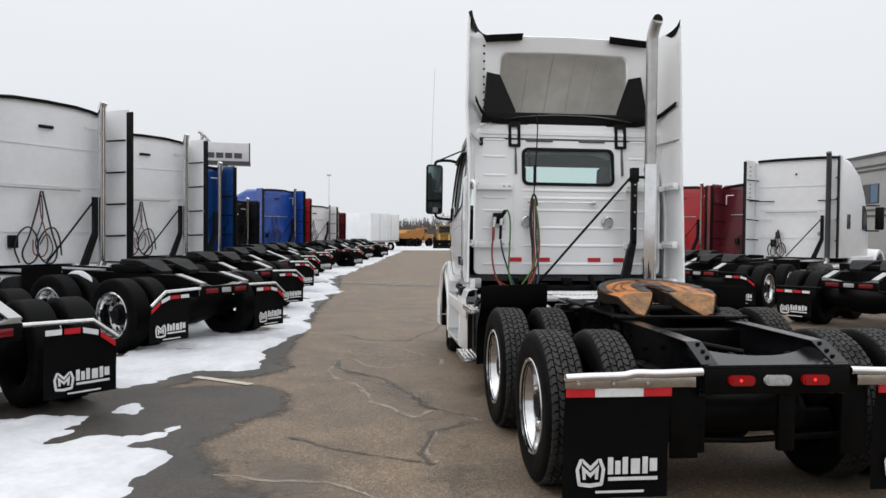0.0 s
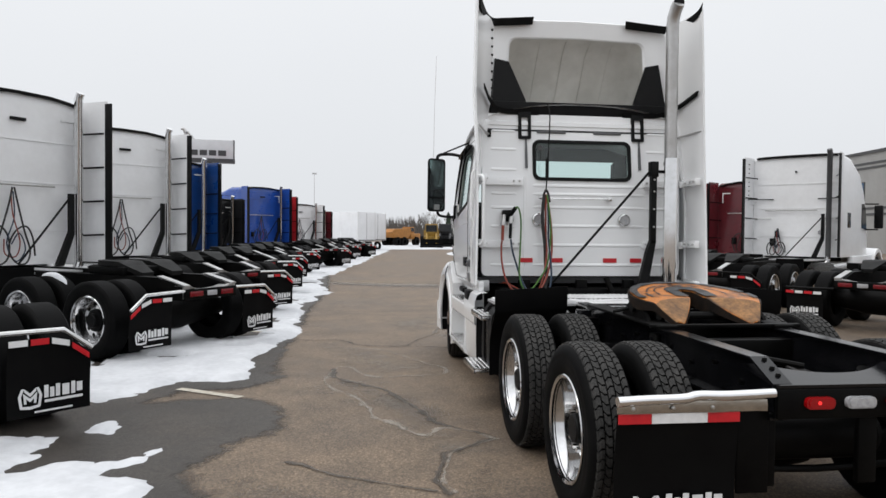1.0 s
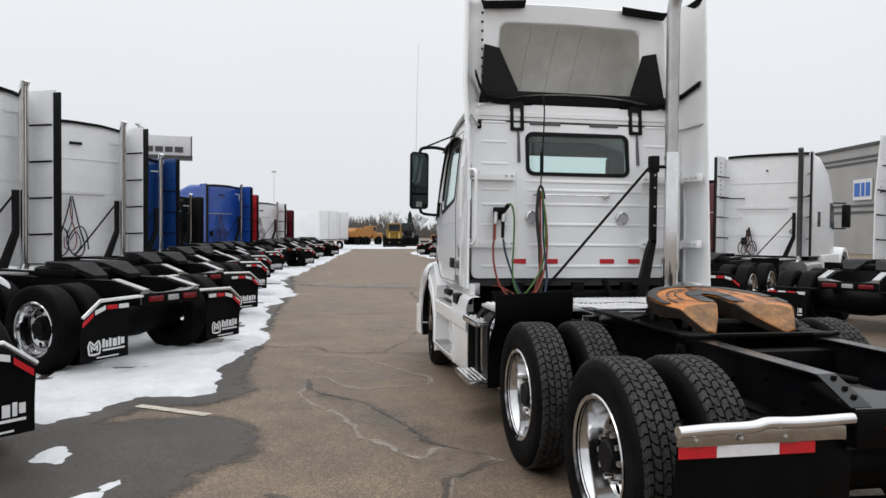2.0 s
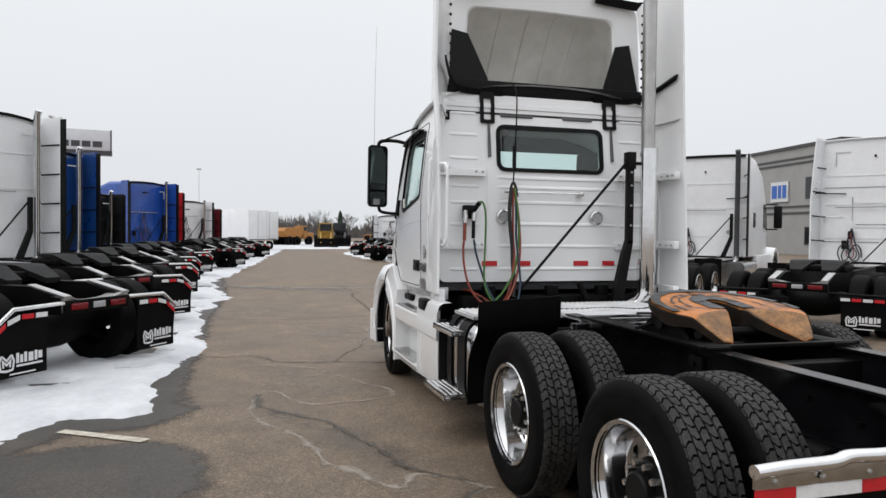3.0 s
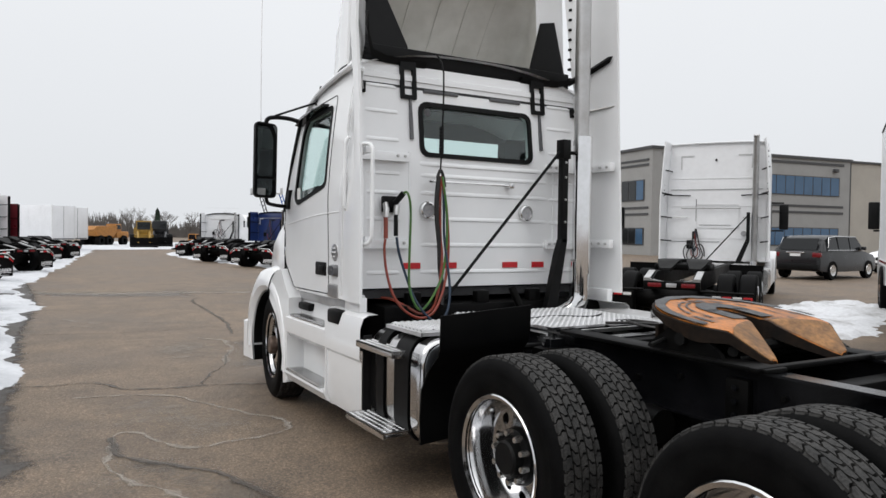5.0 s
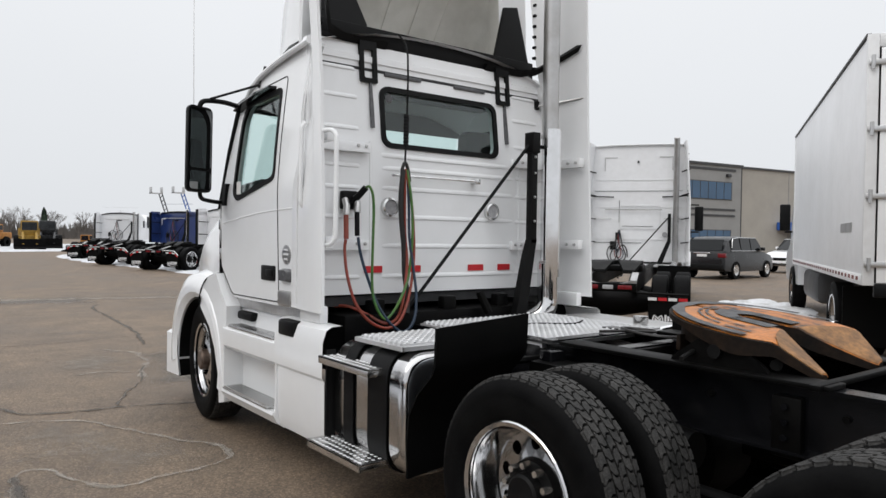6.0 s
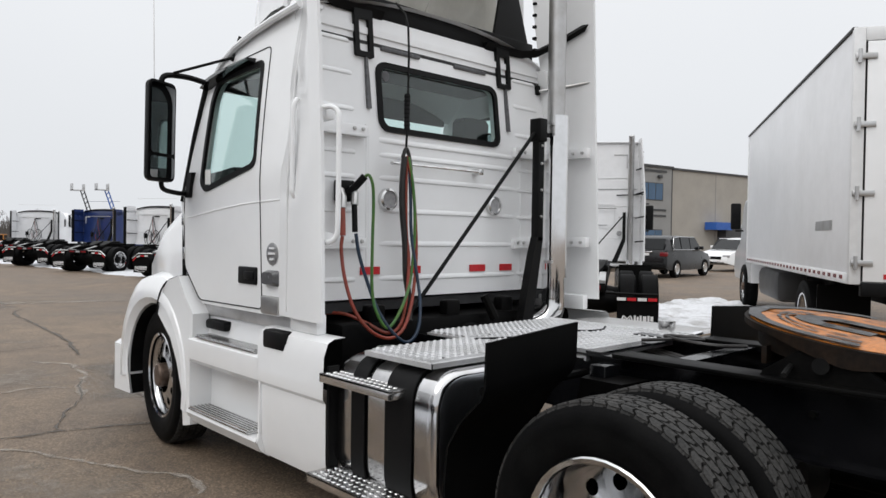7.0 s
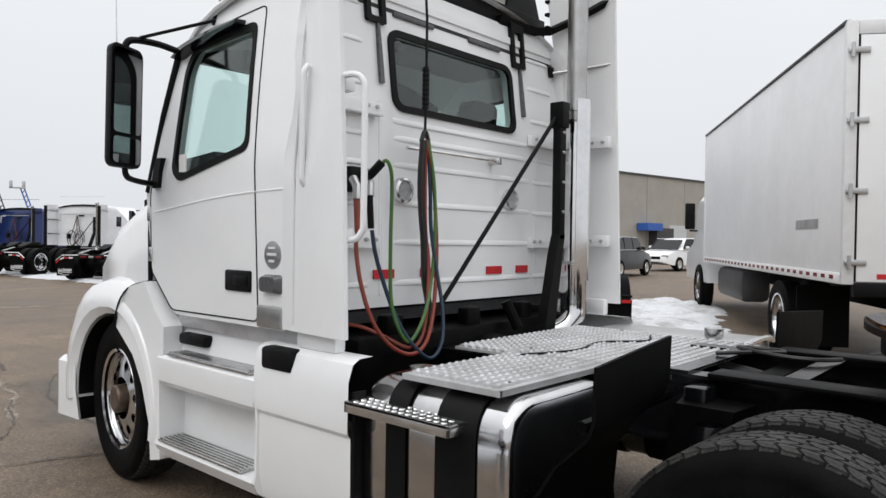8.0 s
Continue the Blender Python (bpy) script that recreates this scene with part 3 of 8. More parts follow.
# frame rails with cut-down tails
RAIL = 0.940
for s in (-1, 1):
    bm = bmesh.new()
    side = [(3.68, 0.68), (9.9, 0.68), (9.9, 0.90), (6.55, 0.90), (6.54, RAIL), (3.86, RAIL), (3.68, 0.83)]
    x0, x1 = sorted((s * 0.365, s * 0.385))
    prism(bm, side, "x", x0, x1)
    a0, a1 = sorted((s * 0.335, s * 0.43))
    prism(bm, [(3.86, RAIL), (6.54, RAIL), (6.54, RAIL + 0.012), (3.86, RAIL + 0.012)], "x", a0, a1)
    prism(bm, [(3.66, 0.842), (3.86, RAIL), (3.86, RAIL + 0.012), (3.66, 0.857)], "x", a0, a1)
    prism(bm, [(3.68, 0.68), (9.9, 0.68), (9.9, 0.692), (3.68, 0.692)], "x", a0, a1)
    rail = part("frame_rail", bm, FRAME, truck, "black steel frame rail with cut-down tail")
    for y in (3.715, 3.765, 3.83):
        z = 0.857 + (y - 3.66) * 0.475
        part("bolt", lathe(bmesh.new(), [(1e-4, z + 0.012), (0.011, z + 0.012), (0.013, z)], 8, (s * 0.37, y, 0), "z"), BLACK, rail)
    for k in range(9):
        part("bolt", lathe(bmesh.new(), [(1e-4, s * 0.40), (0.014, s * 0.40), (0.014, s * 0.385)], 8, (0, 4.0 + 0.27 * k, 0.80 + 0.05 * (k % 2))), BLACK, rail)
# closing crossmember with its scooped top edge and three lamps
bm = boxes((-0.42, 0.42, 3.66, 3.675, 0.69, 0.842))
rows = []
for i in range(25):
    x = -0.42 + 0.84 * i / 24
    yf = 3.80 + 0.14 * max(0.0, min(1.0, abs(x) / 0.34)) ** 2.2
    rows.append([(x, 3.645, 0.838), (x, 3.645, 0.853), (x, yf, 0.853 + (yf - 3.66) * 0.168), (x, yf, 0.838 + (yf - 3.66) * 0.168)])
loft(bm, rows)
closer = part("rear_crossmember", bm, FRAME, truck, "black rear crossmember with scooped top plate")
part("lamp_panel", boxes((-0.42, 0.42, 3.635, 3.66, 0.695, 0.835), bevel=0.006), BLACK, closer)
for x0, x1, mt, nm in ((-0.29, -0.145, TAIL, "tail_lamp"), (-0.085, 0.065, CLEAR, "reversing_lamp"), (0.13, 0.285, TAIL, "tail_lamp")):
    bm = bmesh.new()
    prism(bm, rrect(x0, x1, 0.745, 0.80, 0.024), "y", 3.612, 3.636)
    prism(bm, rrect(x0 + 0.012, x1 - 0.012, 0.752, 0.793, 0.018), "y", 3.606, 3.612)
    if mt == TAIL:
        part("bulb", disc(bmesh.new(), 0.009, 3.602, 3.607, 10, ((x0 + x1) / 2 - 0.012, 0, 0.776), "y"), BULB, closer)
    part(nm, bm, mt, closer, "lit red tail lamp" if mt == TAIL else "clear reversing lamp")
for y in (4.75, 5.35, 6.1, 6.6, 7.5):
    part("crossmember", boxes((-0.37, 0.37, y - 0.05, y + 0.05, 0.72, 0.90), bevel=0.01), BLACK, truck)
for a, b, z in ((-0.37, -0.30, 0.35), (0.16, 0.24, 0.35)):
    part("hanger_plate", boxes((a - 0.1, a, 3.72, 3.76, z, 0.7), bevel=0.01), BLACK, truck)
part("rear_tie_bar", tube(bmesh.new(), [(-0.6, 3.95, 0.37), (0.0, 3.95, 0.35), (0.6, 3.95, 0.37)], 0.02, 8), BLACK, truck)
for s in (-1, 1):
    part("inner_fender", boxes(*[sorted((s * 0.42, s * 0.58)) + [3.70, 3.72, 0.33, 0.80]], bevel=0.006), BLACK, truck)
    part("shock_absorber", tube(bmesh.new(), [(s * 0.3, 4.0, 0.85), (s * 0.38, 4.2, 0.4)], 0.035, 10), BLACK, truck)
part("air_tank", lathe(bmesh.new(), [(1e-4, -0.02), (0.1, 0), (0.13, 0.05), (0.13, 0.5), (0.1, 0.55), (1e-4, 0.57)], 20, (0.1, 3.95, 0.56), "y"), BLACK, truck)
# Cross tank added low between the rails to darken the ground beneath.
part("air_tank", lathe(bmesh.new(), [(1e-4, -0.36), (0.10, -0.35), (0.135, -0.30), (0.135, 0.30), (0.10, 0.35), (1e-4, 0.36)], 20, (0, 4.02, 0.52)), BLACK, truck)
for d in (-1, 1):
    part("spring_seat", boxes((*sorted((d * 0.30, d * 0.56)), 3.98, 4.10, 0.40, 0.52), bevel=0.02), BLACK, truck)
    part("spring_seat", boxes((*sorted((d * 0.30, d * 0.56)), 4.62, 4.76, 0.38, 0.50), bevel=0.02), BLACK, truck)
    part("rail_bracket", boxes((*sorted((d * 0.386, d * 0.42)), 4.96, 5.08, 0.66, 0.90), bevel=0.012), BLACK, truck)
    for z in (0.74, 0.80, 0.86):
        part("bolt", lathe(bmesh.new(), [(1e-4, d * 0.436), (0.014, d * 0.436), (0.014, d * 0.418)], 8, (0, 5.02, z)), FRAME, truck)
part("drive_shaft", tube(bmesh.new(), [(0, 5.4, 0.55), (0, 4.6, 0.55)], 0.05, 12), BLACK, truck)
part("drive_shaft", tube(bmesh.new(), [(0, 5.9, 0.56), (0, 8.4, 0.75)], 0.06, 12), BLACK, truck)
part("torque_rod", tube(bmesh.new(), [(-0.25, 4.7, 0.86), (0.2, 4.35, 0.80)], 0.018, 8), BLACK, truck)
# mud flaps and their chrome hangers
for s in (-1, 1):
    x0, x1 = sorted((s * 1.185, s * 0.60))
    mud_flap(truck, x0, x1, 3.66, 0.735, 0.13, tilt=0.03, strip=(1, 0, 1))
    bm = tube(bmesh.new(), [(s * 1.19, 3.645, 0.793), (s * 1.05, 3.652, 0.797), (s * 0.88, 3.648, 0.801), (s * 0.80, 3.655, 0.812), (s * 0.66, 3.65, 0.810), (s * 0.43, 3.65, 0.817)], 0.024, 12, 4)
    hang = part("flap_hanger", bm, CHROME, truck, "chrome mud flap hanger bar")
    a, b = sorted((s * 1.19, s * 0.47))
    rows = []
    for k in range(25):
        x = a + (b - a) * k / 24
        y = 3.644 + 0.004 * math.sin(x * 19) + 0.0025 * math.sin(x * 47 + 1)
        rows.append([(x, y - 0.004, 0.738), (x, y - 0.005, 0.764), (x, y - 0.001, 0.792), (x, y + 0.004, 0.792), (x, y + 0.004, 0.738)])
    part("hanger_plate", loft(bmesh.new(), rows), HANGER, hang, "dented stainless clamp plate")
    for x in (1.12, 0.93, 0.74):
        part("bolt", lathe(bmesh.new(), [(1e-4, -0.012), (0.009, -0.010), (0.011, 0)], 8, (s * x, 3.640, 0.762), "y"), STEEL, hang)
# fifth wheel: a round plate with a throat slot, bending down into two ramp horns
FIFTH_R, FIFTH_Y, FIFTH_TIP = 0.452, 5.285, 4.945


def fifth_knee(x):
    """Where the plate breaks down into its ramp: the line runs askew across each horn."""
    return 5.225 - 0.14 * max(0.0, min(1.0, (abs(x) - 0.05) / 0.36))


def fifth_height(x, y):
    z = 1.127 + 0.13 * (y - FIFTH_Y)
    k = max(0.0, fifth_knee(x) - y)
    return z - 0.52 * k * min(1.0, 0.35 + k / 0.05)


def fifth_edges(y, R=FIFTH_R):
    """Inner and outer half widths of one side of the plate, with blunt ramp tips."""
    knee = FIFTH_Y - 0.09
    if y >= knee:
        xo = math.sqrt(max(0.0, R * R - (y - FIFTH_Y) ** 2))
    else:
        f = (knee - y) / (knee - FIFTH_TIP)
        xo = math.sqrt(R * R - 0.0081) * (1 - 0.335 * f ** 1.12)
    if y > 5.46:
        xi = 0.0
    elif y > 5.25:
        xi = 0.052 * (1 if y < 5.41 else math.sqrt(max(0.0, 1 - ((y - 5.41) / 0.05) ** 2)))
    else:
        xi = 0.052 + 0.183 * ((5.25 - y) / (5.25 - FIFTH_TIP)) ** 1.25
    xi = min(xi, xo)
    f = max(0.0, min(1.0, (y - FIFTH_TIP) / 0.03))
    k = 0.72 + 0.28 * math.sqrt(1 - (1 - f) ** 2)
    c, h = (xi + xo) / 2, (xo - xi) / 2
    return c - h * k, c + h * k


def fifth_plate(drop, thick, scale=1.0, y0=FIFTH_TIP, y1=FIFTH_Y + 0.449, deep=0.0, sides=(-1, 1)):
    """The plate as strips across, so that it can bend down to the ramps."""
    b = bmesh.new()
    for s in sides:
        rows = []
        for k in range(49):
            y = y0 + (y1 - y0) * (1 - (1 - k / 48) ** 1.4)
            xi, xo = fifth_edges(y, FIFTH_R * scale)
            t = thick + deep * max(0.0, min(1.0, (5.50 - y) / 0.25)) * max(0.0, min(1.0, (y - FIFTH_TIP) / 0.26))
            row = [(s * x, y, fifth_height(x, y) - drop - 0.008 * abs(j / 3 - 1) ** 4) for j, x in enumerate(xi + (xo - xi) * j / 6 for j in range(7))]
            rows.append(row + [(p[0] * 0.995, p[1], p[2] - t) for p in row[::-1]])
        loft(b, rows)
    return b


fifth = part("fifth_wheel", fifth_plate(0.004, 0.026, deep=0.045), RUSTDARK, truck, "orange rusted fifth wheel plate with greasy ring")
part("wear_face", fifth_plate(0.0, 0.004, 0.965, y1=FIFTH_Y + 0.433), RUSTY, fifth, "orange worn plate face")
for d in (-1, 1):
    rows = []
    for k in range(17):
        row = []
        for j in range(7):
            y = FIFTH_TIP + 0.002 + (5.215 - 0.14 * j / 6 - FIFTH_TIP) * k / 16
            xi, xo = fifth_edges(y, FIFTH_R * 0.985)
            x = xi + (xo - xi) * (j / 6 * 0.97 + 0.015)
            row.append((d * x, y, fifth_height(x, y) + 0.003 - 0.008 * abs(j / 3 - 1) ** 4))
        rows.append(row + [(p[0], p[1], p[2] - 0.004) for p in row[::-1]])
    part("ramp", loft(bmesh.new(), rows), TAN, fifth, "tan rusted ramp horn")
part("casting", fifth_plate(0.045, 0.060, 0.88, 5.20, 5.675), RUSTDARK, fifth, "brown rusted casting under the plate")
for d in (-1, 1):
    for y0 in (5.30, 5.54):
        part("cast_rib", boxes((*sorted((d * 0.10, d * 0.34)), y0, y0 + 0.022, 1.0, 1.07), bevel=0.004), RUSTDARK, fifth)
part("release_handle", tube(bmesh.new(), [(-0.10, 5.44, 1.03), (-0.42, 5.42, 1.02), (-0.54, 5.40, 1.0)], 0.011, 8), GREASE, fifth)
# greasy worn bands on the plate, a few millimetres proud
def grease_band(r0, r1, a0, a1, y0=FIFTH_Y):
    b = bmesh.new()
    n = 26
    lo, hi = [], []
    for i in range(n + 1):
        a = radians(a0 + (a1 - a0) * i / n)
        w = 0.004 * math.sin(i * 1.9) + 0.003 * math.sin(i * 4.7)
        for r, row in ((r0 + w, lo), (r1 - w, hi)):
            y = y0 + r * math.sin(a)
            row.append((r * math.cos(a), y, fifth_height(r * math.cos(a), y) + 0.004))
    return loft(b, [lo, hi], cap=False, closed=False)


for row in ((0.055, 0.155, -12, 192, 5.40), (0.245, 0.256, -8, 190, 5.33), (0.315, 0.326, 60, 165), (0.325, 0.345, 172, 192), (0.385, 0.438, 12, 192), (0.40, 0.436, -12, 6)):
    part("grease_patch", grease_band(*row), PLATEGREASE, fifth, "dark grease smear")
for d in (-1, 1):
    band = [[(d * x, y, fifth_height(x, y) + 0.004) for y in (5.24, 5.30, 5.36, 5.42)] for x in (0.058, 0.11, 0.152)]
    part("grease_patch", loft(bmesh.new(), band, cap=False, closed=False), PLATEGREASE, fifth, "dark grease smear along the throat")
for s in (-1, 1):
    for f in (0.30, 0.40):
        a, b = sorted((s * f, s * (f + 0.025)))
        bm = bmesh.new()
        prism(bm, [(5.08, 0.95), (5.54, 0.95), (5.52, 0.99), (5.40, 1.075), (5.22, 1.075), (5.10, 0.99)], "x", a, b)
        part("pivot_bracket", bm, BLACK, fifth)
    part("pivot_pin", lathe(bmesh.new(), [(1e-4, s * 0.28), (0.03, s * 0.28), (0.03, s * 0.45), (1e-4, s * 0.45)], 14, (0, 5.31, 1.035)), GREASE, fifth)
    a, b = sorted((s * 0.33, s * 0.47))
    part("mounting_rail", boxes((a, b, 4.84, 6.15, 0.953, 0.972), bevel=0.004), BLACK, fifth)
part("mounting_bar", boxes((-0.5, 0.52, 4.86, 4.90, 0.9535, 0.976), bevel=0.004), BLACK, fifth)
part("skid_frame", tube(bmesh.new(), [(-0.34, 5.10, 1.00), (-0.2, 5.20, 0.995), (0.2, 5.20, 0.995), (0.34, 5.10, 1.00)], 0.025, 8), GREASE, fifth)

for s in (-1, 1):
    for k in range(3):
        part("frame_hose", tube(bmesh.new(), [(s * (0.25 - 0.04 * k), 3.9, 0.74), (s * (0.22 - 0.05 * k), 4.6, 0.78 + 0.01 * k), (s * (0.24 - 0.04 * k), 5.6, 0.80), (s * (0.20 - 0.05 * k), 6.4, 0.92)], 0.010, 6, 4), HOSE_K, truck)
    part("spring_hanger", loft(bmesh.new(), [[(s * a, y, z) for a, y in ((0.44, 5.98 + d), (0.62, 6.0 + d), (0.62, 6.20 + d), (0.44, 6.24 + d))] for z, d in ((0.36, 0.10), (0.60, 0.06), (0.88, 0.0))]), BLACK, truck)
    part("air_can", lathe(bmesh.new(), [(1e-4, 0.60), (0.055, 0.60), (0.06, 0.64), (0.06, 0.80), (0.045, 0.84)], 16, (s * 0.68, 6.06, 0), "z"), FRAME, truck)
    part("brace_angle", boxes((*sorted((s * 0.45, s * 0.56)), 6.12, 6.2, 0.70, 0.93), bevel=0.006), FRAME, truck)
part("frame_plate", boxes((-0.42, 0.42, 6.24, 6.32, 0.9525, 0.962)), FRAME, truck)
part("frame_plate", boxes((-0.42, 0.42, 5.86, 5.94, 0.9525, 0.962)), FRAME, truck)
part("coiled_line", tube(bmesh.new(), [(0.02, 6.30, 0.972), (0.10, 6.16, 0.985), (0.22, 6.08, 0.98), (0.30, 6.16, 0.975), (0.24, 6.27, 0.98), (0.12, 6.22, 0.99), (0.06, 6.05, 0.985), (0.10, 5.92, 0.98), (0.22, 5.86, 0.975)], 0.009, 6, 4), HOSE_K, truck, "loose black hose over the frame")
# deck plate with raised bars, over the frame behind the cab
DECK = 0.935
DECKS = ((-1.11, -0.42, 6.61, 7.06), (-0.42, 0.66, 6.33, 7.06), (-0.46, 0.66, 7.06, 7.36))
bm = bmesh.new()
for x0, x1, y0, y1 in DECKS:
    box(bm, x0, x1, y0, y1, DECK - 0.012, DECK)
box(bm, -1.118, -0.42, 6.598, 6.61, DECK - 0.022, DECK)
box(bm, -0.42, 0.66, 6.318, 6.33, DECK - 0.022, DECK)
box(bm, -1.122, -1.11, 6.598, 7.06, DECK - 0.022, DECK)
deck = part("deck_plate", bm, TREADPLATE, truck, "bright aluminium tread deck plate")
bm = bmesh.new()
for x0, x1, y0, y1 in DECKS:
    y = y0 + 0.030
    while y < y1 - 0.02:
        prism(bm, [(y - 0.015, DECK), (y - 0.012, DECK + 0.011), (y + 0.012, DECK + 0.011), (y + 0.015, DECK)], "x", x0 + 0.012, x1 - 0.006)
        n = int((x1 - x0 - 0.03) / 0.045)
        for i in range(n):
            c = Vector((x0 + 0.035 + 0.045 * i, y, DECK + 0.0108))
            base = [bm.verts.new(c + Vector(v)) for v in ((-0.014, 0, 0), (0, -0.010, 0), (0.014, 0, 0), (0, 0.010, 0))]
            tip = [bm.verts.new(c + Vector(v)) for v in ((-0.010, 0, 0.006), (0, -0.006, 0.006), (0.010, 0, 0.006), (0, 0.006, 0.006))]
            bm.faces.new(tip)
            for k in range(4):
                bm.faces.new((base[k], base[(k + 1) % 4], tip[(k + 1) % 4], tip[k]))
        y += 0.0475
tagged(part("tread_lug", bm, TREADPLATE, deck, "raised ribs and tread lugs", smooth=False), kind="stuff")
for x, y in ((-1.02, 6.64), (-0.62, 6.64), (-1.02, 7.03), (-0.62, 7.03), (-0.30, 6.36), (0.2, 6.36), (-0.30, 7.03), (0.2, 7.03), (-0.1, 7.33)):
    part("bolt", lathe(bmesh.new(), [(1e-4, DECK + 0.014), (0.010, DECK + 0.013), (0.013, DECK)], 8, (x, y, 0), "z"), PLASTIC, deck)
part("ground_strap", tube(bmesh.new(), [(-0.5, 6.95, DECK + 0.012), (-0.2, 6.85, DECK + 0.012), (0.1, 6.9, DECK + 0.012), (0.3, 6.75, DECK + 0.015), (0.45, 6.8, DECK + 0.02)], 0.006, 6, 4), PLASTIC, deck)
# far side battery and tank cover with chrome edge
part("side_cover", boxes((0.67, 1.18, 6.42, 7.35, 0.55, 0.925), bevel=0.05), STEEL, truck, "bright tool box cover")
part("cover_edge", tube(bmesh.new(), [(0.70, 6.41, 0.6), (0.70, 6.41, 0.86), (0.76, 6.41, 0.92), (1.12, 6.41, 0.92), (1.18, 6.41, 0.85)], 0.02, 8, 3), CHROME, truck)
part("filler_cap", disc(bmesh.new(), 0.05, 0.93, 0.985, 16, (0.8, 6.6, 0), "z"), ALU, truck)

# fuel tanks: rounded squares in section, polished, with straps and steps
for s in (-1, 1):
    cx = -0.80 if s < 0 else 0.86
    sec = rounded([(-0.355, -0.315), (0.355, -0.315), (0.355, 0.315), (-0.355, 0.315)], 0.17, 8)
    bm = bmesh.new()
    zc = 0.59
    rows = []
    for y, k in ((6.535, 0.93), (6.540, 0.955), (6.55, 0.978), (6.565, 0.993), (6.585, 1.0), (7.20, 1.0), (7.24, 0.97)):
        rows.append([(cx + u * k, y, zc + v * k) for u, v in sec])
    loft(bm, rows)
    tank = part("fuel_tank", bm, POLISH, truck, "polished aluminium fuel tank with black straps")
    part("tank_end", loft(bmesh.new(), [[(cx + u * k, y, zc + v * k) for u, v in sec] for y, k in ((6.536, 0.925), (6.530, 0.90), (6.526, 0.80), (6.524, 0.5))]), ENDPLATE, tank, "dark brushed tank end")
    for y0, y1 in ((6.67, 6.85), (7.00, 7.10)):
        rows = []
        for u, v in sec + sec[:1]:
            rows.append([(cx + u * 1.012, y0, zc + v * 1.014), (cx + u * 1.03, y0, zc + v * 1.034), (cx + u * 1.03, y1, zc + v * 1.034), (cx + u * 1.012, y1, zc + v * 1.014)])
        part("tank_strap", loft(bmesh.new(), rows, cap=False), PLASTIC, tank, "black tank strap")
    part("tank_cap", disc(bmesh.new(), 0.055, 0.86, 0.925, 18, (cx - 0.12, 7.14, 0), "z"), ALU, tank)
    if s < 0:
        for z, y0, y1, xo in ((0.805, 6.72, 7.25, -1.245), (0.345, 6.68, 7.25, -1.31)):
            bm = boxes((xo, xo + 0.20, y0, y1, z, z + 0.012), (xo, xo + 0.010, y0, y1, z - 0.03, z + 0.012), (xo + 0.19, xo + 0.20, y0, y1, z - 0.03, z + 0.012), (xo, xo + 0.17, y0, y0 + 0.01, z - 0.03, z), (xo, xo + 0.17, y1 - 0.01, y1, z - 0.03, z), bevel=0.002)
            for yb in (y0 + 0.12, y1 - 0.14):
                box(bm, xo + 0.15, -1.16, yb, yb + 0.05, z - 0.04, z - 0.005)
            step = part("tank_step", bm, ALU, tank, "perforated aluminium step")
            bm = bmesh.new()
            for i in range(5):
                for j in range(14):
                    lathe(bm, [(0.007, z + 0.012), (0.013, z + 0.012), (0.011, z + 0.015), (0.007, z + 0.014)], 8, (xo + 0.025 + 0.04 * i, y0 + 0.04 + (y1 - y0 - 0.08) * j / 13, 0), "z")
            tagged(part("grip_stud", bm, ALU, step), kind="stuff")
# black quarter fenders ahead of the drive tyres
for s in (-1, 1):
    bm = bmesh.new()
    prof = [(6.17, 1.085), (6.175, 0.92), (6.195, 0.87), (6.30, 0.77), (6.37, 0.66), (6.385, 0.5), (6.375, 0.36)]
    up = 0.03
    rows = [[(s * 1.235, y, z), (s * 0.62, y + 0.05, z + up), (s * 0.62, y + 0.062, z + up), (s * 1.235, y + 0.012, z)] for y, z in prof]
    loft(bm, rows)
    qf = part("quarter_fender", bm, MUDFLAP, truck, "black rubber quarter fender panel")
    part("fender_arm", tube(bmesh.new(), [(s * 0.42, 6.32, 0.86), (s * 1.15, 6.27, 0.88)], 0.02, 8), BLACK, qf)

# ---- cab shell ----
BACK, SIDE = 7.73, 1.165


def lean(z):
    """Half width of the cab by height."""
    return SIDE if z < 1.75 else SIDE - 0.085 * ((z - 1.75) / 0.75) ** 1.3


def fine_line(pts, step=0.06):
    """The same outline with points close together."""
    out = []
    for (ay, az), (by, bz) in zip(pts, pts[1:]):
        n = max(1, int(math.hypot(by - ay, bz - az) / step))
        out += [(ay + (by - ay) * i / n, az + (bz - az) * i / n) for i in range(n)]
    return out + [pts[-1]]


def wall_y(z):
    """The back wall stands nearly upright and leans forward above the foot of the window."""
    return 7.718 + 0.02 * (z - 1.27) + (0.105 * (z - 2.05) if z > 2.05 else 0.0)


